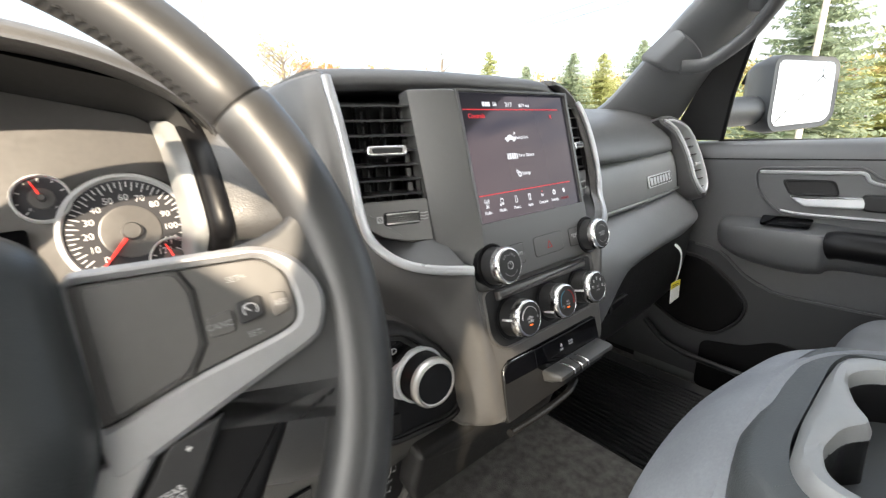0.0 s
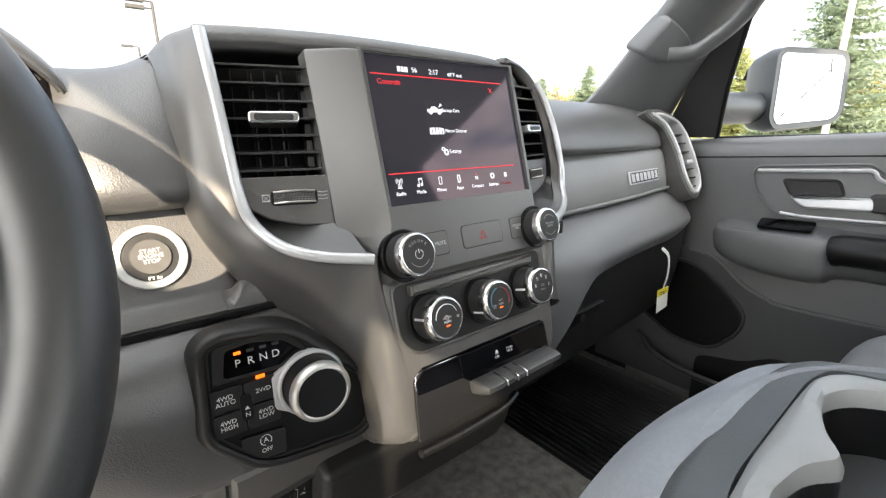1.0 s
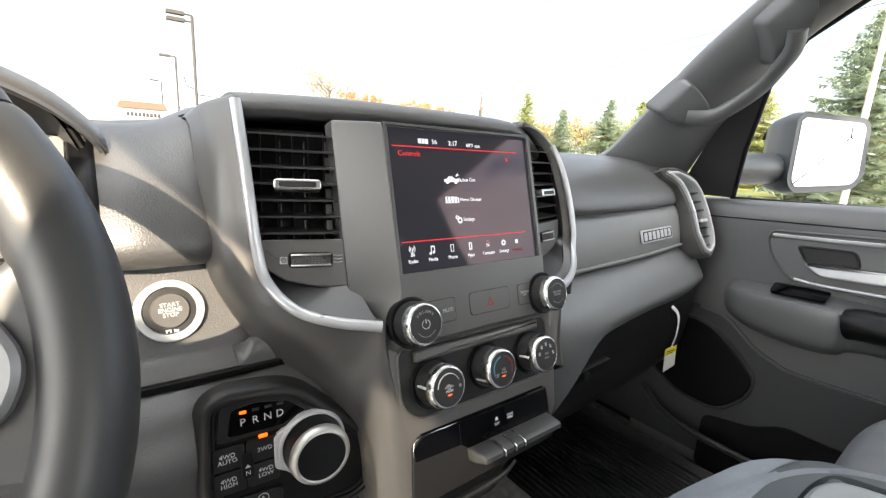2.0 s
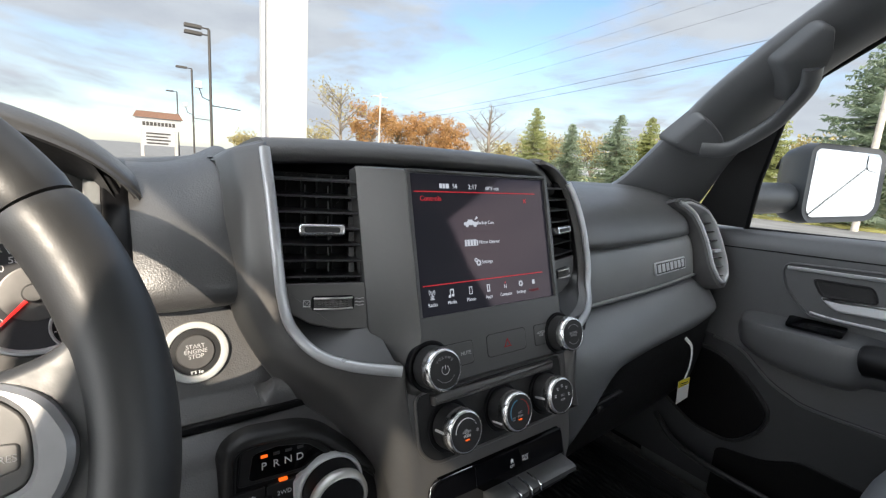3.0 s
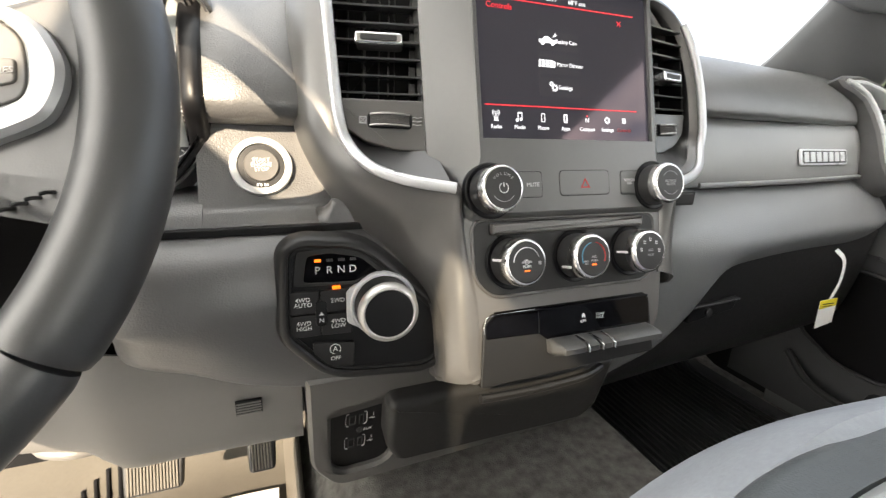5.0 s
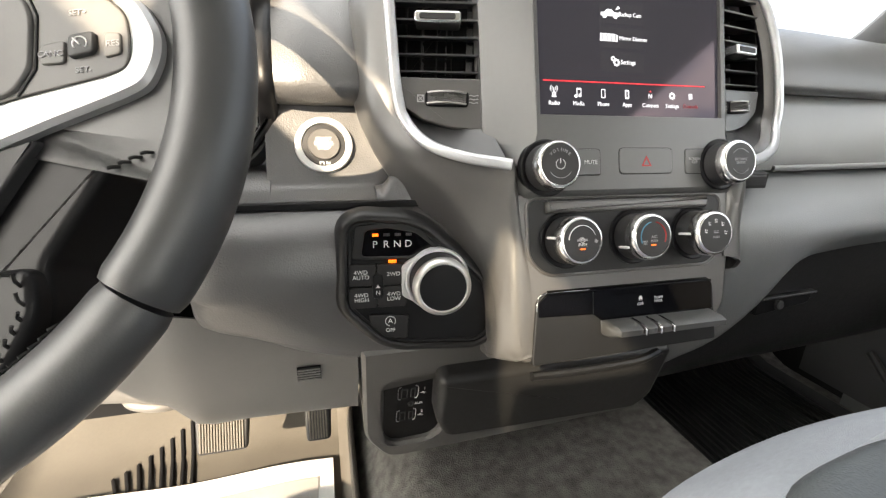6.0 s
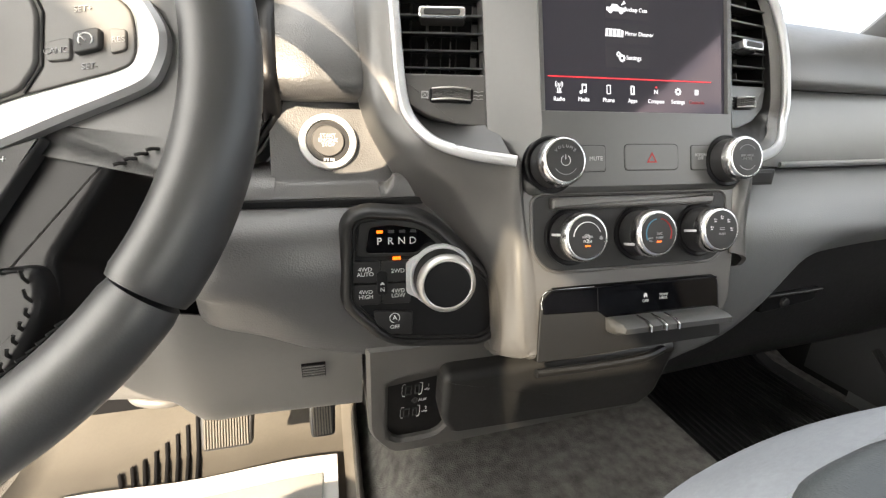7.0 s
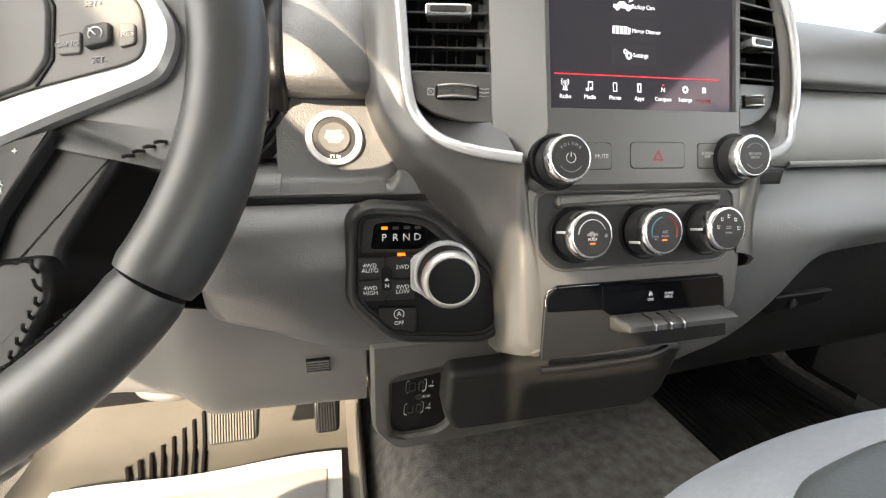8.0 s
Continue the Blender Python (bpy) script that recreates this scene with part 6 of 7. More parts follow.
bar = [on_pillar(u, w, d) for u, w, d in ((0.040, 0.226, 0.024), (0.072, 0.244, 0.032), (0.092, 0.285, 0.036), (0.103, 0.340, 0.038), (0.101, 0.392, 0.036), (0.086, 0.428, 0.034), (0.062, 0.452, 0.026))]
handle = part("grab_handle", sweep(spline(bar, 6), 0.0165, 0.0115, 16, up=(-0.45, -0.82, -0.36)), DOOR, pillar)
for mount in ([(-0.004, 0.214), (0.004, 0.284), (0.034, 0.276), (0.060, 0.262), (0.078, 0.240), (0.066, 0.216), (0.034, 0.206)], [(0.012, 0.426), (0.008, 0.505), (0.030, 0.508), (0.066, 0.484), (0.110, 0.444), (0.112, 0.404), (0.088, 0.392), (0.062, 0.408)]):
    part("handle_mount", moulded(mount, [(-0.004, -0.010), (0, 0.012), (0.002, 0.022), (0.005, 0.026), (0.009, 0.027)]), DOOR, handle)
shell = thing("cab_shell", (0, -0.6, 1.0), "grey cab shell with roof lining and rear wall", "cab", kind="structure")
part("roof_lining", sheet([[(x, y, 1.985 - 0.05 * (x / 0.7) ** 2 - (0.03 if y > -0.2 else 0)) for x in (-0.80 if y < -0.9 else -0.74, -0.4, 0, 0.4, 0.84 if y < -0.6 else 0.74)] for y in (-0.10, -0.3, -0.8, -1.3, -1.62)], 3, 3, thick=0.03), HEADLINER, shell)
part("rear_wall", box(-0.95, 0.95, -1.66, -1.62, 0.6, 1.42), FABRIC, shell)
# out of view: left pillar and rail are placed to shape the sun patches
for x, zr in ((0.76, 1.92), (-0.78, 1.945)):
    k = math.copysign(1, x)
    yp = -1.11 if x > 0 else -0.82
    part("pillar_trim", sweep([(x + 0.10 * k, yp, 0.75), (x + 0.10 * k, yp, 1.40), (x + 0.01 * k, yp, 1.65), (x - 0.04 * k, yp, 1.92)], 0.06, 0.16 if x > 0 else 0.07, 12, up=(0, 1, 0)), DARK, shell)
    part("rear_pillar", sweep([(x + 0.10 * k, -1.66, 0.75), (x, -1.66, 1.45), (x - 0.06 * k, -1.64, 1.92)], 0.08, 0.10, 10), DARK, shell)
    part("roof_rail", sweep([(x - 0.10 * k, -0.18, zr - 0.03), (x - 0.03 * k, -0.5, zr), (x - 0.01 * k, -0.84, zr), (x - 0.01 * k, -0.98, zr - (0.03 if k < 0 else 0)), (x - 0.02 * k, -1.6, zr - (0.03 if k < 0 else 0))], 0.055, 0.055, 10), HEADLINER, shell)
    part("rear_door", box(min(x + 0.10 * k, x + 0.16 * k), max(x + 0.10 * k, x + 0.16 * k), -1.62, -1.20, 0.7, 1.42), DARK, shell)
    part("rear_side_glass", grid([[(x + 0.12 * k, -1.06 if k > 0 else -0.88, 1.40), (x + 0.12 * k, -1.64, 1.40)], [(x, -1.06 if k > 0 else -0.88, 1.92), (x, -1.62, 1.92)]]), GLASS if x > 0 else TINTED, shell)
# unseen rear panes: left one tinted against the sun, right one clear for light
part("rear_glass", grid([[(-0.80, -1.66, 1.40), (-0.02, -1.66, 1.40)], [(-0.76, -1.64, 1.95), (-0.02, -1.64, 1.95)]]), TINTED, shell)
part("rear_glass", grid([[(0.0, -1.66, 1.40), (0.80, -1.66, 1.40)], [(0.0, -1.64, 1.95), (0.76, -1.64, 1.95)]]), GLASS, shell)
part("rear_header", box(-0.90, 0.90, -1.70, -1.60, 1.87, 2.0), HEADLINER, shell)
part("glass_divider", box(-0.025, 0.005, -1.665, -1.635, 1.40, 1.95), BLACK, shell)
# added sun blocker out of view on the left, pale so that it bounces light
part("side_slab", box(-0.94, -0.88, -1.10, -0.62, 1.38, 1.85), HEADLINER, shell)
part("left_pillar", sweep([(-0.70, 0.30, 1.46), (-0.68, 0.12, 1.652), (-0.66, -0.03, 1.772), (-0.62, -0.30, 1.90)], 0.05, 0.04, 10), DARK, shell)
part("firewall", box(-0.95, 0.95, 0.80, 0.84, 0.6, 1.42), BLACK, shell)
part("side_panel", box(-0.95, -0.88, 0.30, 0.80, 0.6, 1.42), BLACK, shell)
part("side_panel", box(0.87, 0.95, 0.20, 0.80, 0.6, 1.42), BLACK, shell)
ws = tagged(part("windscreen", sheet([[(x, 0.62 - 0.05 * x * x, 1.43) if k == 0 else (x * 0.96, 0.25 - 0.05 * x * x, 1.66) if k == 1 else (x * 0.92, -0.10 - 0.05 * x * x, 1.88) for x in (-0.80, -0.40, 0, 0.40, 0.80)] for k in range(3)], 4, 4, thick=0), GLASS), "clear laminated windscreen", "windscreen", kind="structure")
ws.visible_shadow = False

# ---- folded centre seat with cup holders, passenger seat ----
seat = thing("folded_centre_seat", (0.1, -0.5, 1.0), "light grey fabric folded centre seat with cup holders", "seat")
rows = []
for x, y0, z0 in ((-0.130, -0.270, 1.045), (-0.115, -0.225, 1.075), (-0.090, -0.202, 1.100), (-0.060, -0.194, 1.122), (0.0, -0.195, 1.148), (0.06, -0.202, 1.164), (0.12, -0.222, 1.182), (0.165, -0.246, 1.196), (0.200, -0.285, 1.188), (0.220, -0.36, 1.14)):
    zt = min(1.208, z0 + 0.058)
    rows.append([(x, y0 + 0.004, 0.92), (x, y0 + 0.012, 1.0), (x, y0 + 0.012, z0 - 0.05), (x, y0 + 0.006, z0 - 0.018), (x, y0 - 0.006, z0), (x, y0 - 0.030, (z0 * 0.45 + zt * 0.55)), (x, min(y0 - 0.05, -0.262), zt), (x, min(y0 - 0.07, -0.284), zt - 0.065), (x, -0.95, zt - 0.065)])
part("cushion_wrap", sheet(rows, 4, 4, thick=0.006), FABRIC, seat)
TOP = frame_of((0.045, -0.42, 1.2115), (1, 0, 0), (0, 1, 0))
bandp = rounded(ccw([(-0.165, -0.50), (-0.165, 0.120), (-0.140, 0.155), (-0.09, 0.166), (0.09, 0.166), (0.140, 0.152), (0.163, 0.10), (0.165, -0.50)]), 0.03, 5)
part("vinyl_top", steps(bandp, [(-0.004, -0.075), (-0.002, -0.012), (0.003, -0.002), (0.010, 0.003), (0.030, 0.005), (0.036, -0.04)], TOP), VINYL, seat, "grey vinyl border")
tp = rounded([(-0.146, -0.42), (-0.146, 0.080), (-0.142, 0.115), (-0.120, 0.130), (-0.060, 0.134), (-0.030, 0.134), (0.0, 0.134), (0.030, 0.134), (0.072, 0.132), (0.098, 0.122), (0.108, 0.090), (0.110, -0.42)], 0.012, 4)
ti = rounded([(-0.128, -0.39), (-0.131, 0.085), (-0.122, 0.108), (-0.090, 0.116), (-0.050, 0.108), (-0.028, 0.092), (-0.012, 0.105), (0.013, 0.114), (0.043, 0.120), (0.070, 0.108), (0.088, 0.085), (0.090, -0.39)], 0.012, 4)


def between(f, z):
    return [(*(Vector(p) * (1 - f) + Vector(q) * f), z) for p, q in zip(tp, ti)]


part("cup_trim", grid([between(0, 0.0), between(0.0, 0.007), between(0.10, 0.013), between(0.3, 0.0165), between(0.7, 0.0165), between(0.9, 0.014), between(1.0, 0.006), between(1.02, -0.02)], TOP, wrap=True), CUP_TRIM, seat, "silver-grey plastic surround")
part("cup_well", grid([between(1.0, 0.004), between(1.04, -0.030), between(1.10, -0.055), [(0.0 + p[0] * 0.1, p[1] * 0.1, -0.056) for p in ti]], TOP, wrap=True), BLACK, seat)
part("cup_bridge", sweep([(-0.126, 0.004, -0.004), (-0.02, 0.010, -0.010), (0.088, 0.006, -0.004)], 0.012, 0.010, 10, m=TOP), CUP_TRIM, seat)


def front_seat(name, side_of, label):
    """A cloth front seat: cushion and backrest, on the side given by the sign."""
    st = thing(name, (0.5 * side_of, -0.6, 0.9), label, "seat", "front seats")
    net = []
    for x, o, h in ((0.29, 0.05, -0.03), (0.31, 0.02, 0.0), (0.40, 0.0, 0.004), (0.52, 0.0, 0.0), (0.66, 0.0, 0.01), (0.74, 0.02, 0.008), (0.77, 0.06, -0.03)):
        net.append([(x * side_of, -0.27 - o, 0.90), (x * side_of, -0.25 - o, 0.98), (x * side_of, -0.26 - o, 1.035 + h), (x * side_of, -0.30 - o, 1.062 + h), (x * side_of, -0.40, 1.07 + h), (x * side_of, -0.60, 1.055 + h), (x * side_of, -0.85, 1.05 + h)])
    part("cushion", sheet(net, 4, 4, thick=0.006), FABRIC_MID, st)
    net = [[(x * side_of, -0.80, 1.02), (x * side_of, -0.82 + o, 1.2), (x * side_of, -0.88 + o, 1.45), (x * side_of, -0.95, 1.66), (x * side_of, -1.0, 1.68)] for x, o in ((0.30, -0.03), (0.36, 0.03), (0.52, 0.0), (0.68, 0.03), (0.76, -0.03))]
    part("backrest", sheet(net, 4, 4, thick=0.10), FABRIC_MID, st)


front_seat("passenger_seat", 1, "grey cloth passenger seat cushion")
# the driver's seat is out of view, added to hold back low rear-left sun
front_seat("driver_seat", -1, "unseen grey cloth driver's seat, added to block low sun")

# hanging tag under the dash
tag = thing("hanging_tag", (0.62, 0.05, 1.05), "white and yellow paper tag hanging from the glove box", "tag")
part("strap", sweep(spline([(0.624, 0.062, 1.172), (0.632, 0.050, 1.155), (0.630, 0.046, 1.12), (0.618, 0.046, 1.088)], 5), 0.0045, 0.0008, 8, up=(0, -1, 0)), LABEL_WHITE, tag)
TG = frame_of((0.615, 0.044, 1.066), (0.97, -0.2, 0.10), (0.12, 0, 1))
part("card", plate([(-0.019, -0.030), (0.015, -0.022), (0.017, 0.024), (-0.017, 0.022)], -0.0006, 0.0, TG, b=0.0002), LABEL_WHITE, tag)
part("card_head", plate([(-0.0172, 0.006), (0.0165, 0.010), (0.017, 0.024), (-0.017, 0.022)], 0.0, 0.0003, TG, b=0.0001), LABEL_YELLOW, tag)
bars(tag, shift(TG, 0, 0.015, 0.0003), [(-0.011, 0.011, -0.001, 0.001), (-0.011, 0.007, -0.005, -0.0035)], INK)

# ---- outside ----
ASPHALT = material("asphalt", (0.20, 0.20, 0.198), 0.9, var=0.25, scale=0.7, grain=0.5, grain_scale=60, spec=0.2)
GRASS = material("autumn_grass", (0.26, 0.25, 0.09), 0.95, var=0.4, scale=0.5, grain=0.6, grain_scale=30, spec=0.1)
BARK = material("bark", (0.21, 0.18, 0.15), 0.95, var=0.3, scale=3, grain=0.5, grain_scale=20, spec=0.1)


def leafy(name, colour, colour_b):
    """Thin leaves that let part of the light through, each tuft in a tone of its own."""
    m = bpy.data.materials.new(name)
    m.use_nodes = True
    n, l = m.node_tree.nodes, m.node_tree.links
    n.clear()
    out, mix, di, tl = n.new("ShaderNodeOutputMaterial"), n.new("ShaderNodeMixShader"), n.new("ShaderNodeBsdfDiffuse"), n.new("ShaderNodeBsdfTranslucent")
    geo, ramp, co, no, add = n.new("ShaderNodeNewGeometry"), n.new("ShaderNodeValToRGB"), n.new("ShaderNodeTexCoord"), n.new("ShaderNodeTexNoise"), n.new("ShaderNodeMath")
    ramp.color_ramp.elements[0].color, ramp.color_ramp.elements[1].color = (*colour, 1), (*colour_b, 1)
    no.inputs["Scale"].default_value = 0.7
    add.operation, add.inputs[1].default_value = "MULTIPLY_ADD", 0.5
    l.new(co.outputs["Object"], no.inputs["Vector"])
    l.new(geo.outputs["Random Per Island"], add.inputs[0])
    l.new(no.outputs["Fac"], add.inputs[2])
    l.new(add.outputs[0], ramp.inputs["Fac"])
    for b in (di, tl):
        l.new(ramp.outputs["Color"], b.inputs["Color"])
    mix.inputs[0].default_value = 0.42
    l.new(di.outputs[0], mix.inputs[1])
    l.new(tl.outputs[0], mix.inputs[2])
    l.new(mix.outputs[0], out.inputs["Surface"])
    return m


NEEDLES = leafy("spruce_needles", (0.17, 0.23, 0.16), (0.36, 0.42, 0.31))
NEEDLES_Y = leafy("pine_needles", (0.25, 0.29, 0.12), (0.46, 0.48, 0.24))
ORANGE = leafy("orange_leaves", (0.32, 0.165, 0.06), (0.52, 0.32, 0.15))
OLIVE = leafy("yellowing_leaves", (0.26, 0.22, 0.08), (0.46, 0.40, 0.20))
POLE = material("dark_bronze_pole", (0.05, 0.045, 0.04), 0.6, var=0.1)
WHITE = material("white_paint", (0.44, 0.44, 0.435), 0.5, var=0.04)
WOOD = material("weathered_pole", (0.48, 0.44, 0.39), 0.9, var=0.2)
ROOF = material("brown_shingle", (0.16, 0.09, 0.06), 0.9, var=0.2)

tagged(part("ground", grid([[(x, y, 0.0) for x in np.linspace(-900, 900, 13)] for y in np.linspace(-900, 900, 13)]), ASPHALT), "grey asphalt lot reaching the horizon", "ground", kind="structure")
tagged(part("verge", box(11, 15, -60, 70, 0.0, 0.06, b=0.01), GRASS), "yellowing grass verge beside the lot", "grass", kind="structure")
tagged(part("verge", box(24, 300, -120, 160, 0.0, 0.10, b=0.01), GRASS), "yellowing grass field across the road", "grass", kind="structure")


def polar(az, dist):
    return (-0.32 + dist * math.sin(radians(az)), -0.34 + dist * math.cos(radians(az)))


def lamp_post(az, dist, h, heads, flood):
    x, y = polar(az, dist)
    b = thing("street_lamp", (x, y, 0), "dark bronze car-park lamp post", "lamp post", "lamp posts along the lot")
    part("post", sweep([(x, y, 0), (x, y, h)], 0.075), POLE, b)
    for i in range(heads):
        z = h - 0.05 - 0.32 * i
        part("head", box(x - 1.15, x - 0.35, y - 0.18, y + 0.18, z, z + 0.16, b=0.03), POLE, b)
        part("bracket", sweep([(x, y, z + 0.08), (x - 0.4, y, z + 0.08)], 0.04), POLE, b)
    if flood:
        part("flood_arm", sweep([(x, y, h * 0.52), (x - 0.4, y, h * 0.54), (x - 0.55, y, h * 0.60)], 0.03), POLE, b)
        part("flood_head", box(x - 0.75, x - 0.40, y - 0.16, y + 0.16, h * 0.60, h * 0.60 + 0.36, b=0.06), WHITE, b)
        part("side_arm", sweep([(x, y, h * 0.49), (x + 1.5, y, h * 0.48)], 0.03), POLE, b)


lamp_post(8.8, 28.3, 7.55, 2, True)
lamp_post(7.05, 45, 7.8, 1, True)
lamp_post(5.6, 66, 7.8, 1, False)

column_w = thing("white_column", (1.6, 5.6, 0), "white painted square steel column", "column")
x, y = polar(16.35, 6.0)
part("shaft", box(x - 0.225, x + 0.225, y - 0.2, y + 0.2, 0, 7.5, b=0.01), WHITE, column_w)
part("edge_pipe", sweep([(x - 0.255, y - 0.1, 0), (x - 0.255, y - 0.1, 7.5)], 0.018), SATIN, column_w)

x, y = polar(3.8, 60)
sign = thing("store_sign", (x, y, 0), "roadside store sign with a brown shingle cap", "sign")
for dx in (-1.6, 1.6):
    part("leg", box(x + dx - 0.15, x + dx + 0.15, y - 0.15, y + 0.15, 0, 3.3), WOOD, sign)
part("upper_board", box(x - 2.15, x + 2.15, y - 0.2, y + 0.2, 2.85, 4.2), WHITE, sign)
part("lower_board", box(x - 1.5, x + 1.5, y - 0.2, y + 0.2, 1.2, 2.75), WHITE, sign)
part("cap", grid([[(x - 2.35, y - 0.4, 4.15), (x + 2.35, y - 0.4, 4.15)], [(x - 2.0, y, 4.85), (x + 2.0, y, 4.85)], [(x - 2.35, y + 0.4, 4.15), (x + 2.35, y + 0.4, 4.15)]]), ROOF, sign)
SG = frame_of((x, y - 0.22, 3.5), (1, 0, 0), (0, 0, 1))
bars(sign, SG, [(-1.5 + i * 0.35, -1.24 + i * 0.35, -0.18, 0.22) for i in range(9)], POLE, 0.02)
for j in range(4):
    bars(sign, shift(SG, 0, -1.0 - j * 0.35), [(-1.2, 1.1 - 0.25 * (j % 2), -0.08, 0.08)], POLE, 0.02)


def clumps(bm, rng, c, rad, n, size, flat=1.0):
    """Small leaf tufts scattered through a ball about c."""
    for _ in range(n):
        d = Vector((rng.gauss(0, 1), rng.gauss(0, 1), rng.gauss(0, 1) * flat)).normalized() * rad * rng.random() ** 0.4
        p = Vector(c) + d
        a, b = Vector((rng.gauss(0, 1), rng.gauss(0, 1), rng.gauss(0, 1))).normalized(), Vector((rng.gauss(0, 1), rng.gauss(0, 1), rng.gauss(0, 1))).normalized()
        s = size * rng.uniform(0.6, 1.4)
        v = [bm.verts.new(p + q) for q in (a * s, b * s, -a * s * 0.8, -b * s * 0.9)]
        bm.faces.new(v[:3])
        bm.faces.new((v[0], v[2], v[3]))


def broadleaf(az, dist, h, w, mat, seed, leaves, label):
    rng = random.Random(seed)
    x, y = polar(az, dist)
    b = thing("tree", (x, y, 0), label, "tree")
    wood, crown = bmesh.new(), bmesh.new()
    sweep([(x, y, 0), (x + 0.1, y, h * 0.3), (x - 0.1, y, h * 0.6), (x, y, h * 0.9)], [0.3, 0.24, 0.14, 0.03], seg=7, bm=wood)
    for i in range(26):
        a, z0 = rng.uniform(0, 6.28), h * rng.uniform(0.22, 0.75)
        ln = w * rng.uniform(0.5, 1.0) * (1.05 - abs(z0 / h - 0.45))
        tip = Vector((x + math.cos(a) * ln, y + math.sin(a) * ln, z0 + ln * rng.uniform(0.5, 1.1)))
        mid = Vector((x + math.cos(a) * ln * 0.45, y + math.sin(a) * ln * 0.45, z0 + ln * 0.35))
        sweep([(x, y, z0), mid, tip], [0.10, 0.06, 0.015], seg=5, bm=wood)
        for k in range(5):
            t2 = mid.lerp(tip, rng.random())
            e = t2 + Vector((rng.gauss(0, 1), rng.gauss(0, 1), rng.uniform(0.1, 1.2))) * ln * 0.28
            sweep([t2, e], [0.035, 0.008], seg=4, bm=wood)
            if leaves:
                clumps(crown, rng, e, w * 0.20, leaves, 0.16)
        if leaves:
            clumps(crown, rng, tip, w * 0.25, leaves * 2, 0.17)
    part("trunk", wood, BARK, b)
    if leaves:
        part("crown", crown, mat, b, sharp=180)


def conifer(az, dist, h, w, mat, seed, label):
    w *= 1.6
    rng = random.Random(seed)
    x, y = polar(az, dist)
    b = thing("tree", (x, y, 0), label, "tree")
    part("trunk", sweep([(x, y, 0), (x, y, h * 0.97)], [0.02 * h, 0.01], seg=7), BARK, b)
    crown = bmesh.new()
    z = h * 0.05
    while z < h * 0.985:
        u = 1 - z / h
        r = w * (u ** 0.75) * (0.92 + 0.08 * math.sin(z * 3.1)) + 0.06
        for k in range(rng.randint(8, 12)):
            a = rng.uniform(0, 6.28)
            ln = r * rng.uniform(0.62, 1.12)
            z1 = z + rng.uniform(-0.5, 0.5) * h * 0.03
            d = Vector((math.cos(a), math.sin(a), 0))
            s = Vector((-d.y, d.x, 0))
            n = max(3, int(ln / 0.17))
            for q in range(n):
                f = (q + rng.random()) / n
                c = Vector((x, y, z1)) + d * ln * f + Vector((0, 0, -ln * 0.34 * f + ln * 0.30 * f * f))
                wd = 0.30 * ln * (1 - f * 0.75) + 0.10
                for e in (1, -1):
                    t = c + s * e * wd * rng.uniform(0.5, 1.1) + d * 0.20 * rng.random() + Vector((0, 0, rng.uniform(-0.16, 0.03)))
                    crown.faces.new([crown.verts.new(p) for p in (c - d * 0.06, c + d * 0.10 + Vector((0, 0, 0.06)), t)])
                dn = Vector((rng.gauss(0, 0.06), rng.gauss(0, 0.06), -rng.uniform(0.06, 0.22)))
                crown.faces.new([crown.verts.new(p) for p in (c - s * 0.05, c + s * 0.05 + d * 0.05, c + dn)])
        z += h * 0.021 * rng.uniform(0.7, 1.3) + 0.02
    part("crown", crown, mat, b, sharp=180)


broadleaf(22.9, 70, 13.0, 4.2, OLIVE, 1, 3, "tall thinning tree with sparse yellow leaves")
broadleaf(26.6, 74, 9.8, 3.8, ORANGE, 2, 22, "rounded tree with orange autumn leaves")
broadleaf(30.0, 84, 9.0, 4.2, ORANGE, 3, 22, "rounded tree with orange autumn leaves")
broadleaf(33.6, 78, 9.4, 3.6, ORANGE, 4, 22, "rounded tree with orange autumn leaves")
broadleaf(36.6, 78, 8.8, 3.6, ORANGE, 5, 22, "rounded tree with orange autumn leaves")
broadleaf(41.3, 62, 10.8, 3.4, OLIVE, 6, 0, "bare grey tree with fine branches")
broadleaf(20.0, 90, 6.0, 3.5, OLIVE, 7, 8, "low tree with yellowing leaves")
broadleaf(44.0, 66, 4.6, 3.2, OLIVE, 8, 8, "low tree with yellowing leaves")
broadleaf(54.0, 60, 5.2, 3.4, OLIVE, 9, 8, "low tree with yellowing leaves")
broadleaf(12.0, 95, 3.6, 2.6, OLIVE, 10, 8, "low tree with yellowing leaves")
conifer(46.9, 46, 7.6, 1.9, NEEDLES_Y, 11, "light green pine beyond the road")
conifer(51.3, 46, 6.2, 1.7, NEEDLES, 12, "dark green spruce beyond the road")
conifer(56.6, 42, 6.7, 2.2, NEEDLES, 13, "blue-green spruce beyond the road")
conifer(60.0, 44, 6.8, 2.2, NEEDLES_Y, 14, "light green pine beyond the road")
conifer(64.0, 48, 8.2, 2.4, NEEDLES, 15, "dark green spruce beyond the road")
conifer(71.6, 40, 7.0, 2.2, NEEDLES_Y, 16, "light green pine beyond the road")
conifer(79.0, 27, 8.4, 2.6, NEEDLES, 17, "tall blue-green spruce beyond the road")
conifer(86.0, 32, 7.8, 2.6, NEEDLES_Y, 18, "light green pine beyond the road")
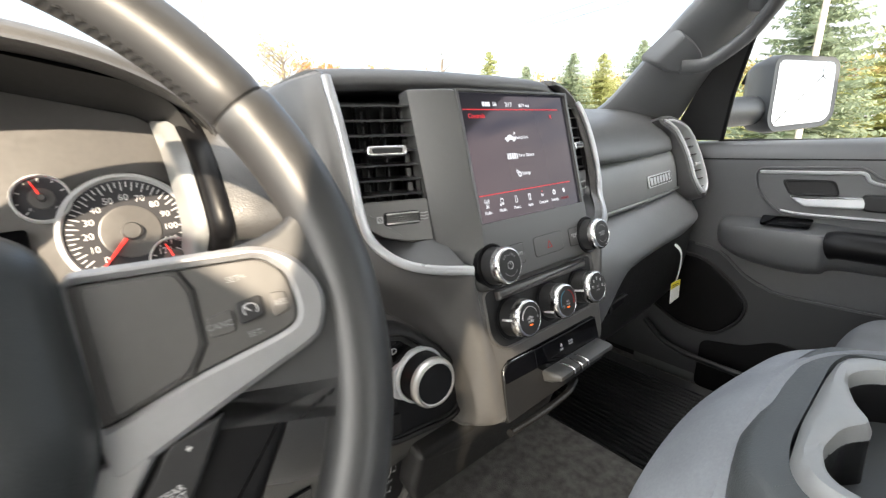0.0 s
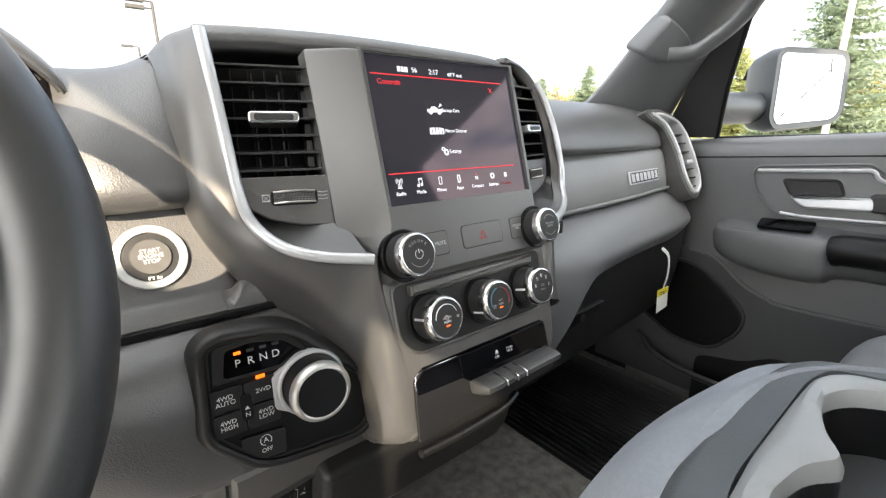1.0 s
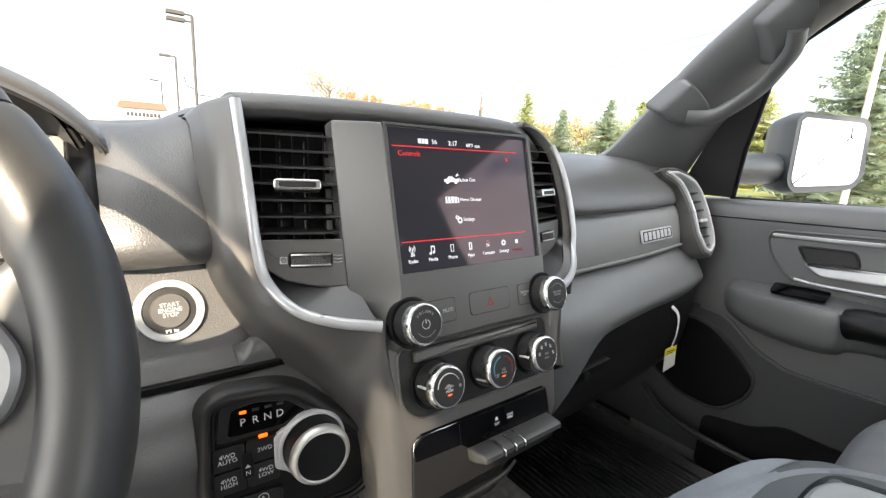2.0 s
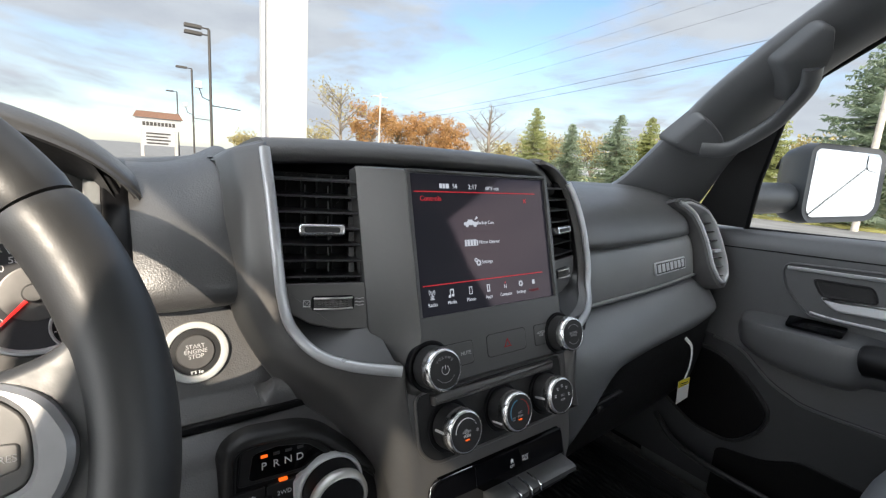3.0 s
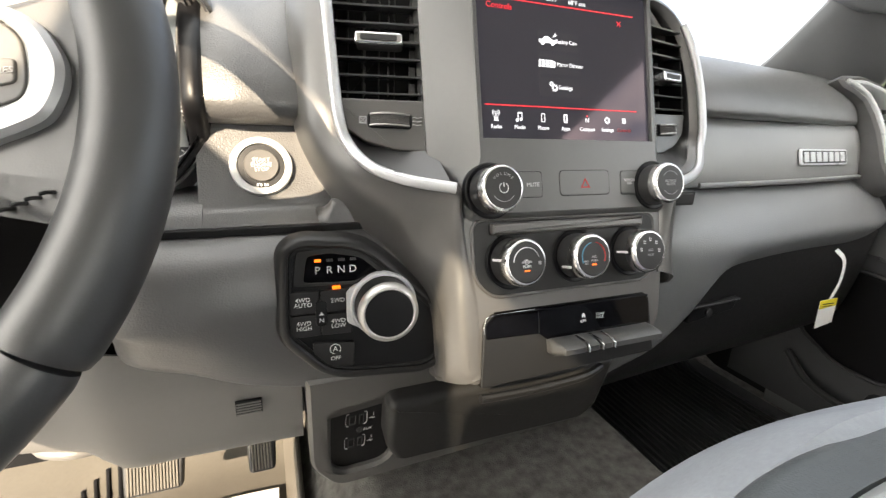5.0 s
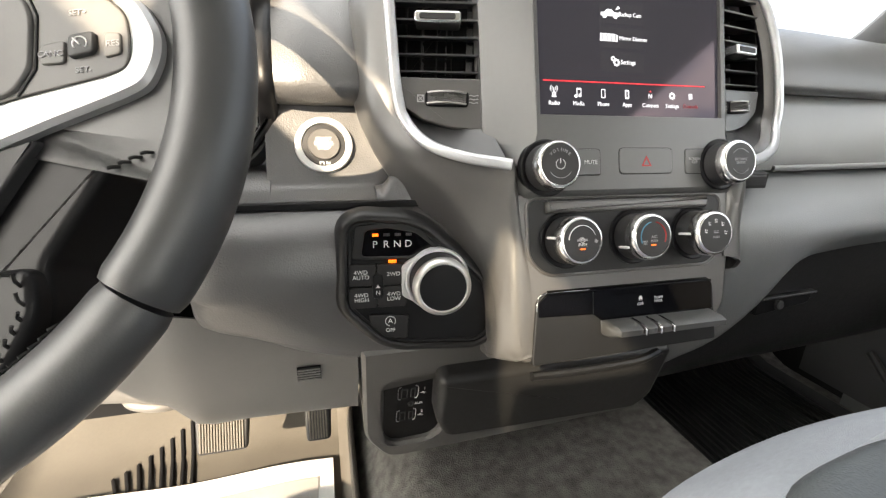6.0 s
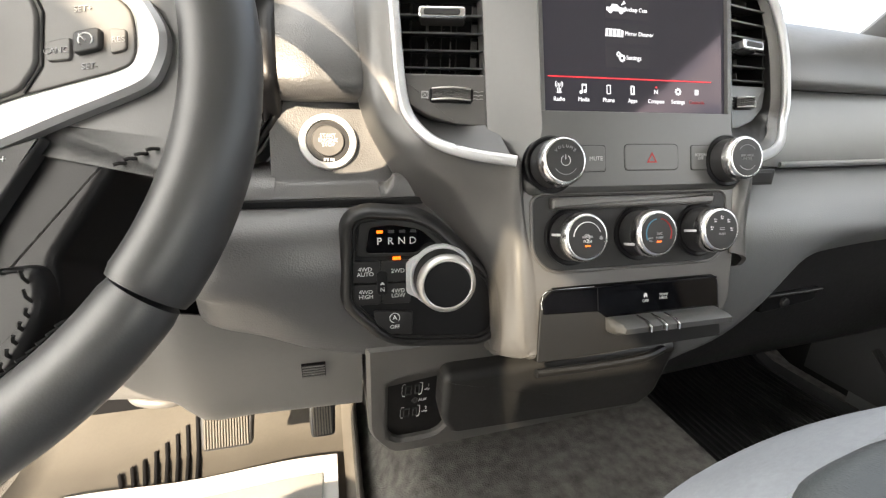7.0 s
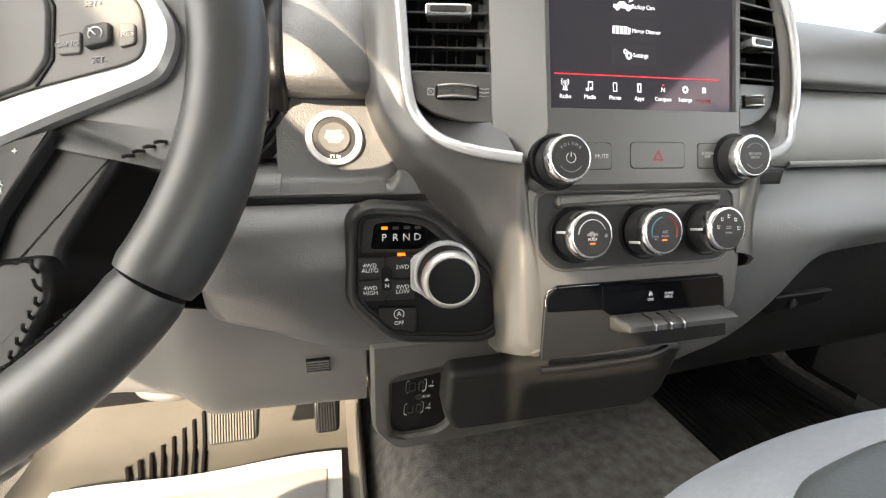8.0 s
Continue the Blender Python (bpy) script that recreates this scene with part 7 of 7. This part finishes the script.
conifer(94.0, 34, 7.5, 2.6, NEEDLES, 19, "dark green spruce beyond the road")

for az, d, h, w, sd in ((49.2, 70, 5.2, 3.4, 31), (58.2, 72, 6.0, 3.6, 32), (62.0, 70, 5.6, 3.6, 33), (67.5, 66, 5.8, 3.6, 34), (75.0, 60, 5.6, 3.4, 35), (83.0, 50, 4.6, 3.0, 36)):
    broadleaf(az, d, h, w, OLIVE, sd, 14, "low tree with yellowing leaves")

# power line along the road
posts = []
for az, d, h in ((27.6, 62, 10.0), (79.2, 24, 11.5)):
    x, y = polar(az, d)
    b = thing("utility_pole", (x, y, 0), "weathered wooden utility pole", "utility pole", "poles along the road")
    part("post", sweep([(x, y, 0), (x, y, h)], [0.13, 0.10]), WOOD, b)
    part("crossarm", box(x - 1.1, x + 1.1, y - 0.06, y + 0.06, h - 0.5, h - 0.36), WOOD, b)
    posts.append((x, y, h))
for k, (dz, dx) in enumerate(((-0.3, -1.0), (-0.3, 1.0), (-1.6, 0.0), (-3.2, 0.1), (-3.7, 0.1))):
    wire = thing("power_line", (posts[0][0], posts[0][1], posts[0][2]), "thin black overhead power line", "cable", "power lines")
    for a, c in zip(posts, posts[1:]):
        pts = []
        for i in range(17):
            u = i / 16
            pts.append((a[0] + (c[0] - a[0]) * u + dx, a[1] + (c[1] - a[1]) * u, a[2] + (c[2] - a[2]) * u + dz - 1.0 * 4 * u * (1 - u) * 0.5))
        part("span", sweep(pts, 0.005 if k < 2 else 0.007 if k == 2 else 0.012, seg=5), POLE, wire)

# wiper lying at the foot of the windscreen
wiper = thing("windscreen_wiper", (-0.5, 0.66, 1.40), "black windscreen wiper lying on the cowl", "wiper")
part("blade", sweep(spline([(-0.62, 0.640, 1.444), (-0.45, 0.650, 1.452), (-0.28, 0.648, 1.448), (-0.16, 0.640, 1.440)], 6), 0.006, 0.008, 8), BLACK, wiper)
part("arm", sweep(spline([(-0.70, 0.68, 1.42), (-0.55, 0.665, 1.450), (-0.42, 0.655, 1.458)], 6), 0.007, 0.005, 8), BLACK, wiper)
